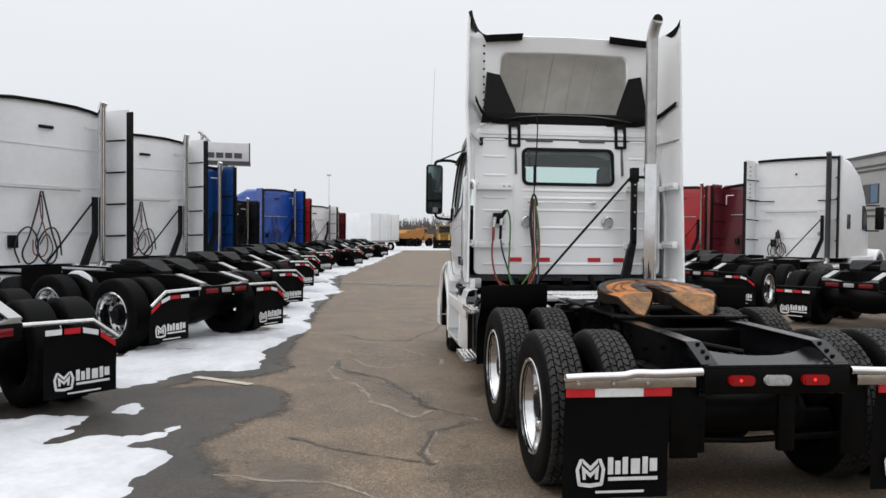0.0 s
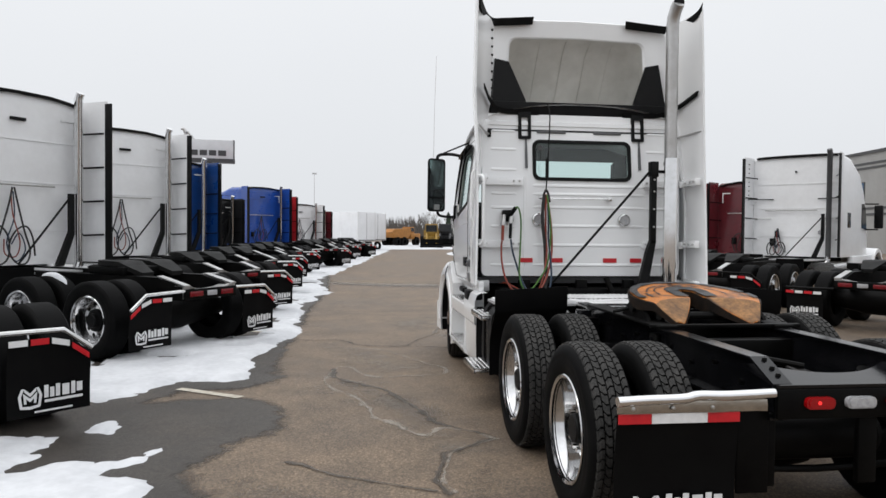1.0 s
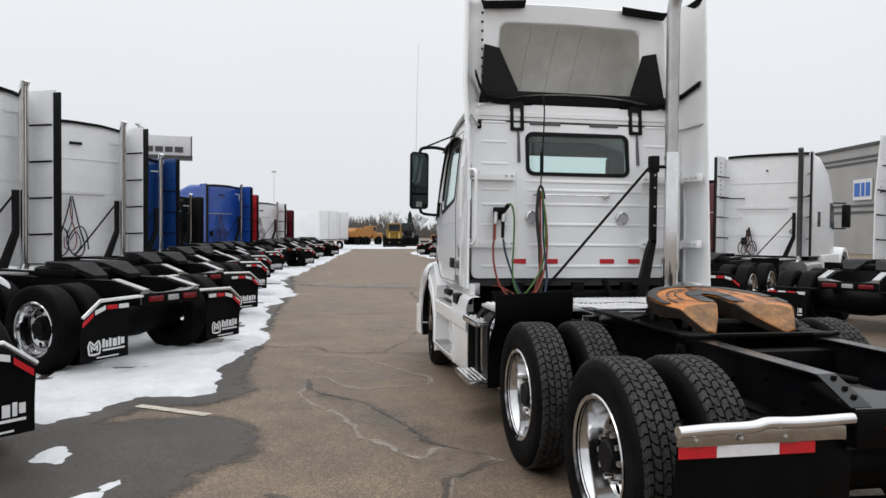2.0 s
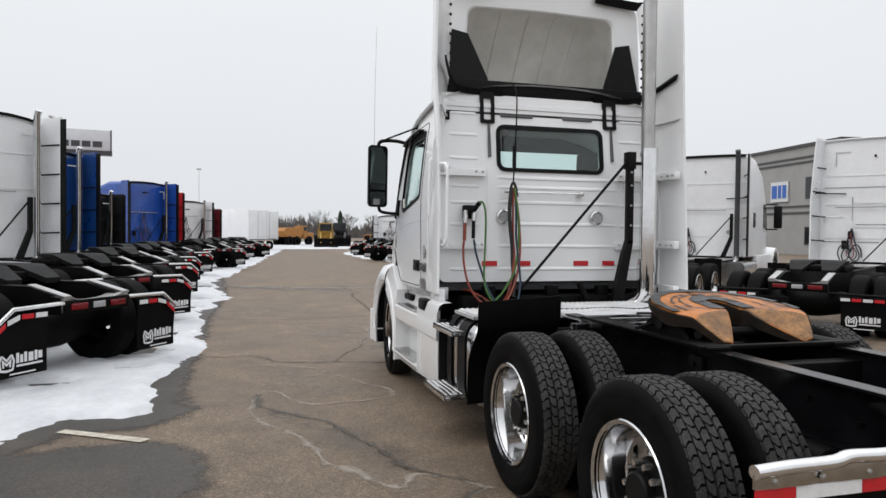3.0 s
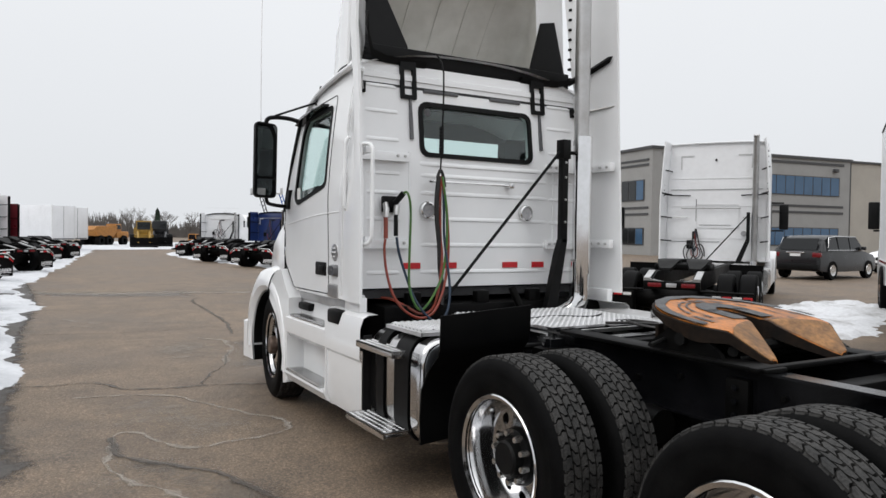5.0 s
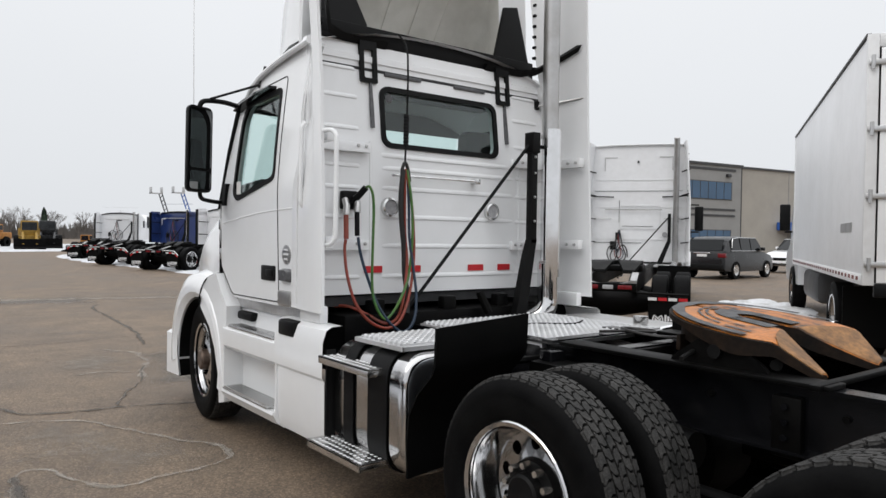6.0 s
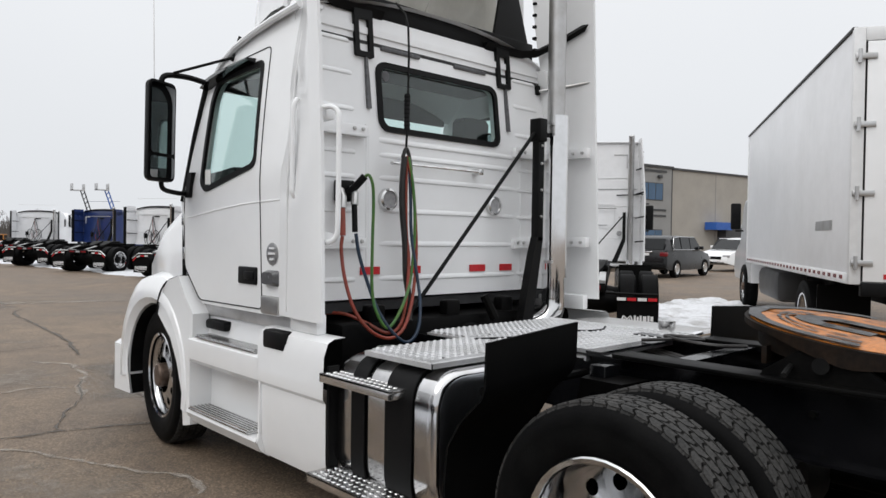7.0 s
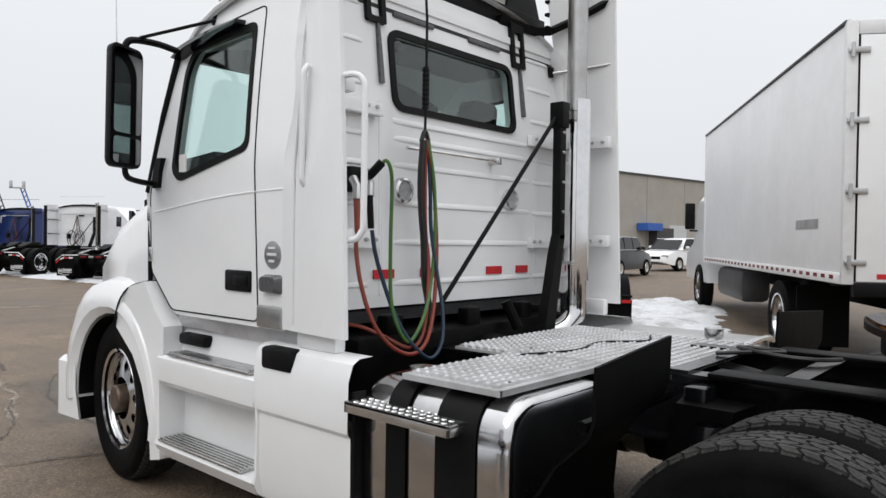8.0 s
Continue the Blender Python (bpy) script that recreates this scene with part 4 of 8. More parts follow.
# back wall with the window opening and pressed ribs
win = rrect(-0.505, 0.505, 2.115, 2.49, 0.06)
bm = bmesh.new()
outer = rounded([(-1.06, 1.105), (1.06, 1.105), (1.06, 2.78), (-1.06, 2.78)], 0.06)
holed(bm, outer, win, lambda u, v, d: (u, wall_y(v) + d, v), 0.05, 8)
cab = part("cab_back_wall", bm, WHITE, truck, "white ribbed cab back wall")
def pressed_rib(x0, x1, z, high=0.022, proud=0.009):
    """A rounded swage pressed outwards, fading out at its two ends."""
    bm = bmesh.new()
    rows = []
    for k in range(9):
        f = k / 8
        g = min(1.0, f / 0.06, (1 - f) / 0.06)
        x = x0 + (x1 - x0) * f
        rows.append([(x, wall_y(z + v * high) - u * proud * g + 0.002 * (1 - u), z + v * high) for u, v in ((0, 0.9), (0.5, 0.6), (0.9, 0.25), (1.0, -0.1), (1.0, -0.4), (0.6, -0.65), (0, -0.75))])
    loft(bm, rows, cap=False, closed=False)
    return part("pressed_rib", bm, WHITE, cab)


for z in (1.219, 1.424, 1.622, 1.815, 1.950, 2.036):
    pressed_rib(-0.53, 0.68, z)
for z in (1.219, 1.615, 1.809, 1.952, 2.20, 2.41, 2.60):
    for d in (-1, 1):
        pressed_rib(*sorted((d * 0.70, d * 0.97)), z, 0.02, 0.008)
for x in (-0.62, 0.745):
    part("pressed_rib", loft(bmesh.new(), [[(x - 0.012, wall_y(z) + 0.001, z), (x - 0.005, wall_y(z) - 0.005, z), (x + 0.005, wall_y(z) - 0.005, z), (x + 0.012, wall_y(z) + 0.001, z)] for z in (1.16, 1.5, 1.9, 2.05, 2.12)], cap=False, closed=False), WHITE, cab)
part("top_flange", loft(bmesh.new(), [[(-1.05, wall_y(z) - d, z), (1.05, wall_y(z) - d, z)] for z, d in ((2.655, 0.0), (2.66, 0.012), (2.70, 0.014), (2.705, 0.0))], cap=False, closed=False), WHITE, cab)
for s in (-1, 1):
    for z in (2.070, 1.430):
        a, b = sorted((s * 0.645, s * 1.09))
        br = part("fairing_bracket", boxes((a, b, BACK - 0.040, BACK - 0.004, z - 0.034, z + 0.034), bevel=0.004), WHITE, cab)
        part("bracket_lip", boxes((a, b, BACK - 0.055, BACK - 0.040, z - 0.034, z - 0.026)), WHITE_DULL, br)
        for x in (0.68, 0.74):
            part("bolt", lathe(bmesh.new(), [(1e-4, -0.012), (0.010, -0.010), (0.012, 0)], 8, (s * x, BACK - 0.040, z + 0.008), "y"), STEEL, br)
# rubber window seal and pane
seal = bmesh.new()
holed(seal, rrect(-0.53, 0.53, 2.09, 2.515, 0.075), rrect(-0.495, 0.495, 2.125, 2.480, 0.05), lambda u, v, d: (u, wall_y(v) - 0.014 + d, v), 0.02, 1)
rear_window = part("rear_window", seal, PLASTIC, truck, "rear cab window in black rubber seal")
bm = bmesh.new()
pane_line = rrect(-0.50, 0.50, 2.12, 2.485, 0.055)
loft(bm, [[(u, wall_y(v) + e, v) for u, v in pane_line] for e in (0.010, 0.014)])
part("pane", bm, REARGLASS, rear_window).visible_shadow = False
part("sticker", disc(bmesh.new(), 0.030, 0, 0.002, 16, (-0.445, wall_y(2.435) + 0.005, 2.435), "y"), SMOKE, rear_window)
for x0, x1 in ((-0.48, -0.17), (0.13, 0.43)):
    part("air_vent", boxes((x0, x1, wall_y(2.6) - 0.016, wall_y(2.6) + 0.01, 2.583, 2.610), bevel=0.006), SMOKE, cab, "grey slotted vent")
for x0, x1 in ((-0.67, -0.53), (-0.335, -0.21), (0.225, 0.37), (0.52, 0.64)):
    part("reflector", boxes((x0, x1, BACK - 0.022, BACK - 0.014, 1.245, 1.29)), REDREF, cab, "red reflective tape")
for x in (-0.475, 0.445):
    bm = disc(bmesh.new(), 0.055, BACK - 0.03, BACK - 0.005, 24, (x, 0, 1.688), "y")
    lampw = part("work_lamp", bm, CLEAR, cab, "round clear work lamp")
    part("lamp_ring", lathe(bmesh.new(), [(0.048, BACK - 0.03), (0.052, BACK - 0.042), (0.064, BACK - 0.036), (0.066, BACK - 0.006)], 24, (x, 0, 1.688), "y"), ALU, lampw)
rod = part("hose_rod", tube(bmesh.new(), [(-0.48, BACK - 0.05, 1.903), (0.27, BACK - 0.05, 1.903)], 0.010, 8), ALU, cab, "thin bright hose rod")
part("rod_end", boxes((0.25, 0.295, BACK - 0.065, BACK, 1.883, 1.923), bevel=0.004), ALU, rod)
# black hooks and wiper-like stays above the window
for s in (-1, 1):
    bm = bmesh.new()
    x = s * 0.61
    holed(bm, rrect(x - 0.066, x + 0.066, 2.518, 2.82, 0.012), rrect(x - 0.036, x + 0.036, 2.550, 2.745, 0.010), lambda u, v, d: (u, wall_y(2.52) - 0.022 + 0.10 * (v - 2.52) + d, v), 0.035, 1)
    part("hinge_bracket", bm, PLASTIC, cab, "black fairing hinge bracket")
    part("stay", loft(bmesh.new(), [[(x + 0.012 - w, wall_y(z) - 0.020, z), (x + 0.012 + w, wall_y(z) - 0.020, z), (x + 0.012 + w, wall_y(z) + 0.004, z), (x + 0.012 - w, wall_y(z) + 0.004, z)] for z, w in ((2.215, 0.013), (2.36, 0.012), (2.52, 0.007))]), SMOKE, cab, "slim dark grey stay")

# cab sides with window openings
door_win = rounded([(8.06, 1.865), (8.66, 1.745), (8.735, 1.80), (8.705, 2.32), (8.64, 2.425), (8.10, 2.455)], 0.055)
for s in (-1, 1):
    outline = rounded([(7.72, 1.03), (8.72, 1.03), (8.96, 1.24), (9.04, 1.70), (8.86, 2.42), (8.66, 2.56), (8.45, 2.62), (8.1, 2.68), (7.72, 2.715)], 0.05)
    bm = bmesh.new()
    holed(bm, outline, door_win, lambda u, v, d: (s * (lean(v) - d), u, v), 0.05, 4)
    side = part("cab_side", bm, WHITE, truck, "glossy white cab side with door")
    # door seam: thin dark gap line round the door
    seam = rounded([(7.945, 1.055), (8.74, 1.050), (8.97, 1.25), (8.985, 1.66), (8.83, 2.38), (8.70, 2.50), (8.03, 2.54)], 0.04)
    bm = tube(bmesh.new(), [(s * (lean(z) + 0.0005), y, z) for y, z in fine_line(seam + seam[:1])], 0.004, 5)
    part("door_seam", bm, PLASTIC, side)
    seal = bmesh.new()
    cy, cz = 8.40, 2.10
    grown = [(cy + (y - cy) * 1.05, cz + (z - cz) * 1.06) for y, z in door_win]
    shrunk = [(cy + (y - cy) * 0.96, cz + (z - cz) * 0.95) for y, z in door_win]
    holed(seal, grown, shrunk, lambda u, v, d: (s * (lean(v) + 0.006 - d), u, v), 0.02, 1)
    dw = part("door_window", seal, PLASTIC, side, "door window with black seal")
    pane = bmesh.new()
    loft(pane, [[(s * (lean(z) - 0.02), y, z) for y, z in door_win], [(s * (lean(z) - 0.024), y, z) for y, z in door_win]])
    part("pane", pane, GLASS, dw).visible_shadow = False
    if s < 0:
        part("door_handle", boxes((-SIDE - 0.012, -SIDE + 0.01, 8.0, 8.215, 1.185, 1.285), bevel=0.01), PLASTIC, side, "black recessed door handle")
        part("handle_lever", boxes((-SIDE - 0.020, -SIDE - 0.010, 8.02, 8.13, 1.215, 1.26), bevel=0.006), PLASTIC, side)
        part("marker_lamp", loft(bmesh.new(), [[(-SIDE, y, z) for y, z in rrect(7.76, 7.905, 1.19, 1.275, 0.02)], [(-SIDE - 0.03, y, z) for y, z in rrect(7.785, 7.90, 1.2, 1.265, 0.02)]]), SMOKE, side, "dark grey plastic side marker lamp")
        bd = part("badge", disc(bmesh.new(), 0.062, -SIDE - 0.006, -SIDE + 0.002, 28, (0, 7.835, 1.365), "x"), STEEL, side, "round grey badge")
        part("print_bar", boxes((-SIDE - 0.010, -SIDE - 0.007, 7.80, 7.87, 1.36, 1.372), (-SIDE - 0.010, -SIDE - 0.007, 7.815, 7.855, 1.33, 1.342), (-SIDE - 0.010, -SIDE - 0.007, 7.81, 7.86, 1.39, 1.40)), LOGO, bd)
        part("crease", tube(bmesh.new(), [(-SIDE + 0.002, 7.40, 1.665), (-SIDE + 0.002, 8.2, 1.64), (-SIDE + 0.002, 8.94, 1.57)], 0.006, 6, 4), WHITE, side)
        part("door_hinge", boxes((-SIDE - 0.012, -SIDE, 8.955, 8.985, 1.30, 1.38), bevel=0.004), ALU, side)
        part("door_hinge", boxes((-SIDE - 0.012, -SIDE, 8.975, 9.005, 1.52, 1.60), bevel=0.004), ALU, side)
        part("paper_tag", boxes((-lean(1.78) - 0.008, -lean(1.78) - 0.004, 8.595, 8.665, 1.775, 1.865)), PAPER, dw, "white paper tag in window corner")
# roof
bm = bmesh.new()
rows = []
for y, zt, k in ((7.79, 2.89, 1.0), (8.0, 2.87, 1.0), (8.2, 2.845, 1.0), (8.42, 2.80, 1.0), (8.62, 2.735, 0.99), (8.80, 2.60, 0.97), (8.88, 2.50, 0.96)):
    pts = []
    for i in range(13):
        f = -1 + i / 6
        pts.append((f * 1.085 * k, y, zt - 0.18 * abs(f) ** 2.6 if zt > 2.55 else zt - 0.06 * abs(f) ** 2.6))
    rows.append(pts)
loft(bm, rows, cap=False, closed=False)
bmesh.ops.solidify(bm, geom=bm.faces[:], thickness=0.05)
roof = part("cab_roof", bm, WHITE, truck, "white cab roof")
for s in (-1, 1):
    part("drip_rail", tube(bmesh.new(), [(s * 1.085, 7.72, 2.705), (s * 1.085, 8.0, 2.68), (s * 1.085, 8.25, 2.645), (s * 1.085, 8.45, 2.605), (s * 1.08, 8.62, 2.55), (s * 1.065, 8.80, 2.45), (s * 1.12, 9.0, 1.76)], 0.020, 8), WHITE, roof)
    part("a_pillar_trim", tube(bmesh.new(), [(s * 1.09, 8.80, 2.46), (s * 1.13, 8.90, 2.10), (s * 1.155, 9.02, 1.68)], 0.024, 8), PLASTIC, roof, "black pillar trim")
# windscreen, dashboard, seats, steering wheel and floor
bm = bmesh.new()
loft(bm, [[(-1.10, 9.05, 1.66), (-0.6, 9.22, 1.66), (0.6, 9.22, 1.66), (1.10, 9.05, 1.66)], [(-1.04, 8.88, 2.50), (-0.6, 8.97, 2.52), (0.6, 8.97, 2.52), (1.04, 8.88, 2.50)]], cap=False, closed=False)
part("windscreen", bm, GLASS, truck, "clear windscreen").visible_shadow = False
part("sun_visor", boxes((-1.0, 1.0, 8.80, 8.84, 2.40, 2.56), bevel=0.01), INTERIOR, truck)
bm = bmesh.new()
prism(bm, [(8.62, 1.10), (9.08, 1.10), (9.08, 1.62), (8.97, 1.86), (8.56, 1.89), (8.50, 1.84), (8.56, 1.66)], "x", -1.03, 1.03)
part("dashboard", bm, INTERIOR, truck, "dark grey dashboard")
part("cab_floor", boxes((-1.1, 1.1, 7.74, 9.0, 1.03, 1.09)), INTERIOR, truck)
part("back_lining", boxes((-1.04, 1.04, 7.80, 7.815, 1.1, 2.08)), INTERIOR, truck)
part("headliner", boxes((-1.02, 1.02, 7.80, 8.55, 2.60, 2.62)), INTERIOR, truck)
for x in (-0.55, 0.58):
    bm = bmesh.new()
    loft(bm, [[(x + u, 8.02 + 0.06 * k, z) for u in (-w, -w * 0.6, w * 0.6, w)] + [(x + u, 8.13 + 0.06 * k, z) for u in (w, w * 0.6, -w * 0.6, -w)] for z, w, k in ((1.45, 0.25, 2.2), (1.75, 0.26, 1.2), (2.05, 0.22, 0.4), (2.12, 0.14, 0.2), (2.16, 0.13, 0.1), (2.30, 0.13, 0.0), (2.33, 0.10, 0.0))])
    box(bm, x - 0.25, x + 0.25, 8.05, 8.55, 1.36, 1.50, 0.03)
    part("seat", bm, SEATGREY, truck, "grey cloth high-back seat")
bm = bmesh.new()
c, ax = Vector((-0.66, 8.46, 1.84)), Matrix.Rotation(radians(-58), 3, "X")
tube(bm, [c + ax @ Vector((0.22 * math.cos(a), 0.22 * math.sin(a), 0)) for a in [2 * math.pi * i / 24 for i in range(25)]], 0.016, 8)
tube(bm, [c + ax @ Vector((-0.21, 0, 0)), c + ax @ Vector((0.21, 0, 0))], 0.018, 6)
tube(bm, [c, c + ax @ Vector((0, 0, -0.3))], 0.03, 8)
part("steering_wheel", bm, PLASTIC, truck)

# ---- side extenders (full-height panels behind the cab) ----
for s in (-1, 1):
    bm = bmesh.new()
    rows = []
    for z, xo, yr in ((1.04, 1.20, 7.36), (1.3, 1.195, 7.365), (1.75, 1.185, 7.375), (2.4, 1.165, 7.39), (2.9, 1.155, 7.40), (3.4, 1.145, 7.41), (3.62, 1.14, 7.42), (3.83, 1.135, 7.43)):
        xo += 0.055 * min(1.0, max(0.0, z - 2.2) / 0.6) if s < 0 else 0.0
        yr -= 0.055 * max(0.0, (2.6 - z) / 1.56) if s < 0 else 0.0
        fy = 7.76 if z < 2.6 else 7.76 + (z - 2.6) * 0.10
        xf = min(lean(min(z, 2.5)) + 0.004, xo) if z < 2.6 else 1.02 - (z - 2.6) * 0.05
        e1, e2, e3 = (z - 0.02, z - 0.06, z - 0.10) if z > 3.8 else (z, z, z)
        rows.append([(s * xo, yr, z), (s * (xo + 0.004), yr + 0.08, e1), (s * (xo * 0.5 + xf * 0.5 + 0.008), (yr + fy) / 2, e2), (s * xf, fy, e3), (s * (xf - 0.035), fy, e3), (s * (xo * 0.5 + xf * 0.5 - 0.025), (yr + fy) / 2, e2), (s * (xo - 0.03), yr + 0.08, e1), (s * (xo - 0.02), yr, z)])
    loft(bm, rows)
    ext = part("side_extender", bm, WHITE, truck, "white full-height side extender")
    part("extender_seam", tube(bmesh.new(), [(s * 1.181, 7.665, 1.07), (s * 1.181, 7.665, 1.75), (s * 1.135, 7.672, 2.3), (s * 1.09, 7.68, 2.55)], 0.006, 6), WHITE_DULL, ext)
    if s < 0:
        part("grip_bar", tube(bmesh.new(), [(-1.165, 7.60, 2.17), (-1.186, 7.60, 2.14), (-1.190, 7.60, 2.08), (-1.192, 7.60, 1.75), (-1.190, 7.60, 1.69), (-1.170, 7.60, 1.66)], 0.014, 10, 3), WHITE, ext, "white moulded grip bar")
    # rubber trim along the top edge
    out = 0.05 if s < 0 else 0.0
    top = [(s * (1.13 + out), 7.42, 3.85), (s * (1.11 + out * 0.7), 7.50, 3.78), (s * (1.05 + out * 0.3), 7.68, 3.725), (s * 0.97, 7.84, 3.72), (s * 0.85, 7.91, 3.745), (s * 0.52, 7.92, 3.775)]
    rows = []
    for p in curve_points(top, 4):
        rows.append([(p.x - s * 0.012, p.y, p.z - 0.04), (p.x - s * 0.02, p.y - 0.03, p.z + 0.035), (p.x + s * 0.01, p.y + 0.03, p.z + 0.035)])
    part("top_trim", loft(bmesh.new(), rows), PLASTIC, ext, "black rubber top trim")
    part("cross_stay", tube(bmesh.new(), [(s * 1.155, 7.41, 2.60), (s * 1.07, 7.62, 2.575), (s * 0.98, 7.80, 2.555)], 0.011, 8), STEEL, ext)
    part("stay_hook", boxes((*sorted((s * 0.965, s * 1.0)), 7.77, 7.81, 2.53, 2.60), bevel=0.006), PLASTIC, ext)
    for z in (2.085, 1.447):
        bm = bmesh.new()
        a, b = sorted((s * 1.075, s * 1.125))
        box(bm, a, b, 7.40, 7.72, z - 0.036, z + 0.036, 0.004)
        part("stiffener", bm, WHITE, ext)
        for y in (7.44, 7.52, 7.62):
            part("bolt", lathe(bmesh.new(), [(1e-4, s * 1.058), (0.010, s * 1.060), (0.012, s * 1.075)], 8, (0, y, z)), STEEL, ext)
    for k in range(10):
        z = 2.86 + 0.085 * k
        part("snap_clip", boxes((min(s * 0.95, s * 0.995), max(s * 0.95, s * 0.995), 7.79, 7.82, z - 0.008, z + 0.012), bevel=0.003), PLASTIC, ext)

# ---- roof air fairing: outer shell, rim round the open back, hollow inside ----
def arch(y, w, z0, zt, r, n=8):
    pts = [(-w * 1.04, y, z0), (-w * 1.02, y, (z0 + zt) / 2)]
    for i in range(n + 1):
        a = radians(180 - 90 * i / n)
        pts.append((-w + r + r * math.cos(a), y, zt - r + r * math.sin(a)))
    return pts + [(0, y, zt + 0.015)] + [(-p[0], p[1], p[2]) for p in pts[::-1]]


bm = bmesh.new()
outer = [arch(7.97, 1.0, 2.76, 3.79, 0.16), arch(8.12, 0.99, 2.76, 3.69, 0.20), arch(8.35, 0.95, 2.74, 3.40, 0.22), arch(8.60, 0.86, 2.66, 3.02, 0.18), arch(8.72, 0.76, 2.60, 2.74, 0.06)]
loft(bm, outer, cap=False, closed=False)
fairing = part("roof_fairing", bm, WHITE, truck, "white roof air fairing, open at the back")
bm = bmesh.new()
inner = [arch(8.0, 0.735, 2.80, 3.605, 0.09), arch(8.10, 0.745, 2.80, 3.57, 0.14), arch(8.25, 0.80, 2.80, 3.40, 0.2), arch(8.45, 0.78, 2.80, 3.10, 0.14), arch(8.62, 0.70, 2.78, 2.86, 0.03)]
loft(bm, inner, cap=False, closed=False)
part("fairing_lining", bm, FAIR_IN, fairing, "dull grey hollow of the fairing")
bm = bmesh.new()
loft(bm, [outer[0], [(p[0] * 0.985, 7.955, p[2] - 0.01) for p in outer[0]], [(p[0] * 1.03, 7.98, p[2] + 0.01) for p in inner[0]], inner[0]], cap=False, closed=False)
part("fairing_rim", bm, WHITE, fairing, "white rim round the opening")
for x in (-0.38, -0.10, 0.16, 0.42):
    bm = tube(bmesh.new(), [(x * 1.05, 8.02, 3.606), (x, 8.10, 3.568), (x, 8.25, 3.396), (x, 8.45, 3.10), (x, 8.60, 2.87)], 0.006, 5, 3)
    part("moulded_line", bm, FAIR_IN, fairing)
bar = part("pivot_bar", boxes((-0.98, 0.98, 7.835, 7.90, 2.775, 2.912), bevel=0.008), PLASTIC, fairing, "black pivot bar across the back")
for s in (-1, 1):
    bm = bmesh.new()
    lean_y = [(s * x, 7.825 + (z - 2.77) * 0.2, z) for x, z in ((0.955, 2.77), (0.60, 2.83), (0.585, 2.93), (0.752, 3.345), (0.90, 3.375))]
    loft(bm, [[(x, y + e, z) for x, y, z in lean_y] for e in (0.0, 0.022)])
    loft(bm, [[(s * (x - e), y, z) for x, y, z in ((0.955, 7.84, 2.77), (0.90, 7.96, 3.375), (0.90, 8.03, 3.36), (0.955, 8.03, 2.77))] for e in (0.0, 0.018)])
    part("gusset", bm, PLASTIC, bar, "black triangular gusset")
    bm = bmesh.new()
    rows = [[(s * x, y + 0.01, z - 0.028), (s * x, y - 0.022, z + 0.02), (s * x, y + 0.03, z + 0.026)] for x, y, z in ((0.45, 7.815, 2.80), (0.80, 7.80, 2.80), (0.93, 7.75, 2.82), (1.03, 7.60, 2.90), (1.105, 7.45, 2.985))]
    part("pivot_arm", loft(bm, rows), PLASTIC, bar)

# ---- exhaust stack with heat shield, bracket post and strut ----
SX, SY = 0.845, 7.50
bm = tube(bmesh.new(), [(SX, SY, 1.10), (SX, SY, 2.20)], 0.062, 20)
stack = part("exhaust_pipe", bm, CHROME, truck, "tall chrome exhaust stack with curved tip")
part("upper_pipe", tube(bmesh.new(), [(SX, SY, 2.18), (SX, SY, 3.66), (SX, SY - 0.015, 3.74), (SX + 0.01, SY - 0.05, 3.82), (SX + 0.015, SY - 0.10, 3.87)], 0.062, 20), STEEL, stack, "dull steel upper pipe")
# Black disc on the closed pipe end paints the darkness of its opening.
part("mouth_dark_disc", disc(bmesh.new(), 0.055, 0, 0.004, 20, (SX + 0.016, SY - 0.108, 3.876), "y"), PLASTIC, stack)
bm = bmesh.new()
rows = []
for z in (1.20, 2.32):
    rows.append([(SX + 0.092 * math.cos(radians(a)), SY + 0.092 * math.sin(radians(a)), z) for a in range(215, 346, 13)])
loft(bm, rows, cap=False, closed=False)
bmesh.ops.solidify(bm, geom=bm.faces[:], thickness=0.004)
part("heat_shield", bm, CHROME, stack, "polished heat shield")
bm = tube(bmesh.new(), [(SX, SY, 1.30), (SX, SY, 1.14), (SX, SY, 1.03), (SX - 0.015, SY, 0.96), (SX - 0.06, SY + 0.03, 0.895), (SX - 0.14, SY + 0.10, 0.86), (SX - 0.24, SY + 0.22, 0.85)], 0.082, 18, 3)
part("elbow", bm, CHROME, stack, "polished exhaust elbow")
for z in (1.30, 2.27):
    part("clamp", lathe(bmesh.new(), [(0.060, z - 0.02), (0.070, z - 0.018), (0.070, z + 0.018), (0.060, z + 0.02)], 20, (SX, SY, 0), "z"), STEEL, stack)
bm = bmesh.new()
box(bm, SX - 0.205, SX - 0.145, SY - 0.02, SY + 0.04, 1.45, 2.27, 0.006)
prism(bm, [(SX - 0.36, 0.86), (SX - 0.25, 0.86), (SX - 0.145, 1.48), (SX - 0.205, 1.48), (SX - 0.245, 1.36)], "y", SY - 0.02, SY + 0.04)
post = part("stack_bracket", bm, PLASTIC, truck, "black stack bracket post")
part("bracket_head", boxes((SX - 0.212, SX - 0.135, SY - 0.035, SY + 0.06, 2.13, 2.285), (SX - 0.14, SX - 0.06, SY, SY + 0.02, 2.17, 2.20), bevel=0.006), PLASTIC, post)
part("brace_strut", tube(bmesh.new(), [(SX - 0.175, SY + 0.02, 2.222), (-0.368, 7.62, 1.01)], 0.013, 8), PLASTIC, truck, "slim black diagonal brace")
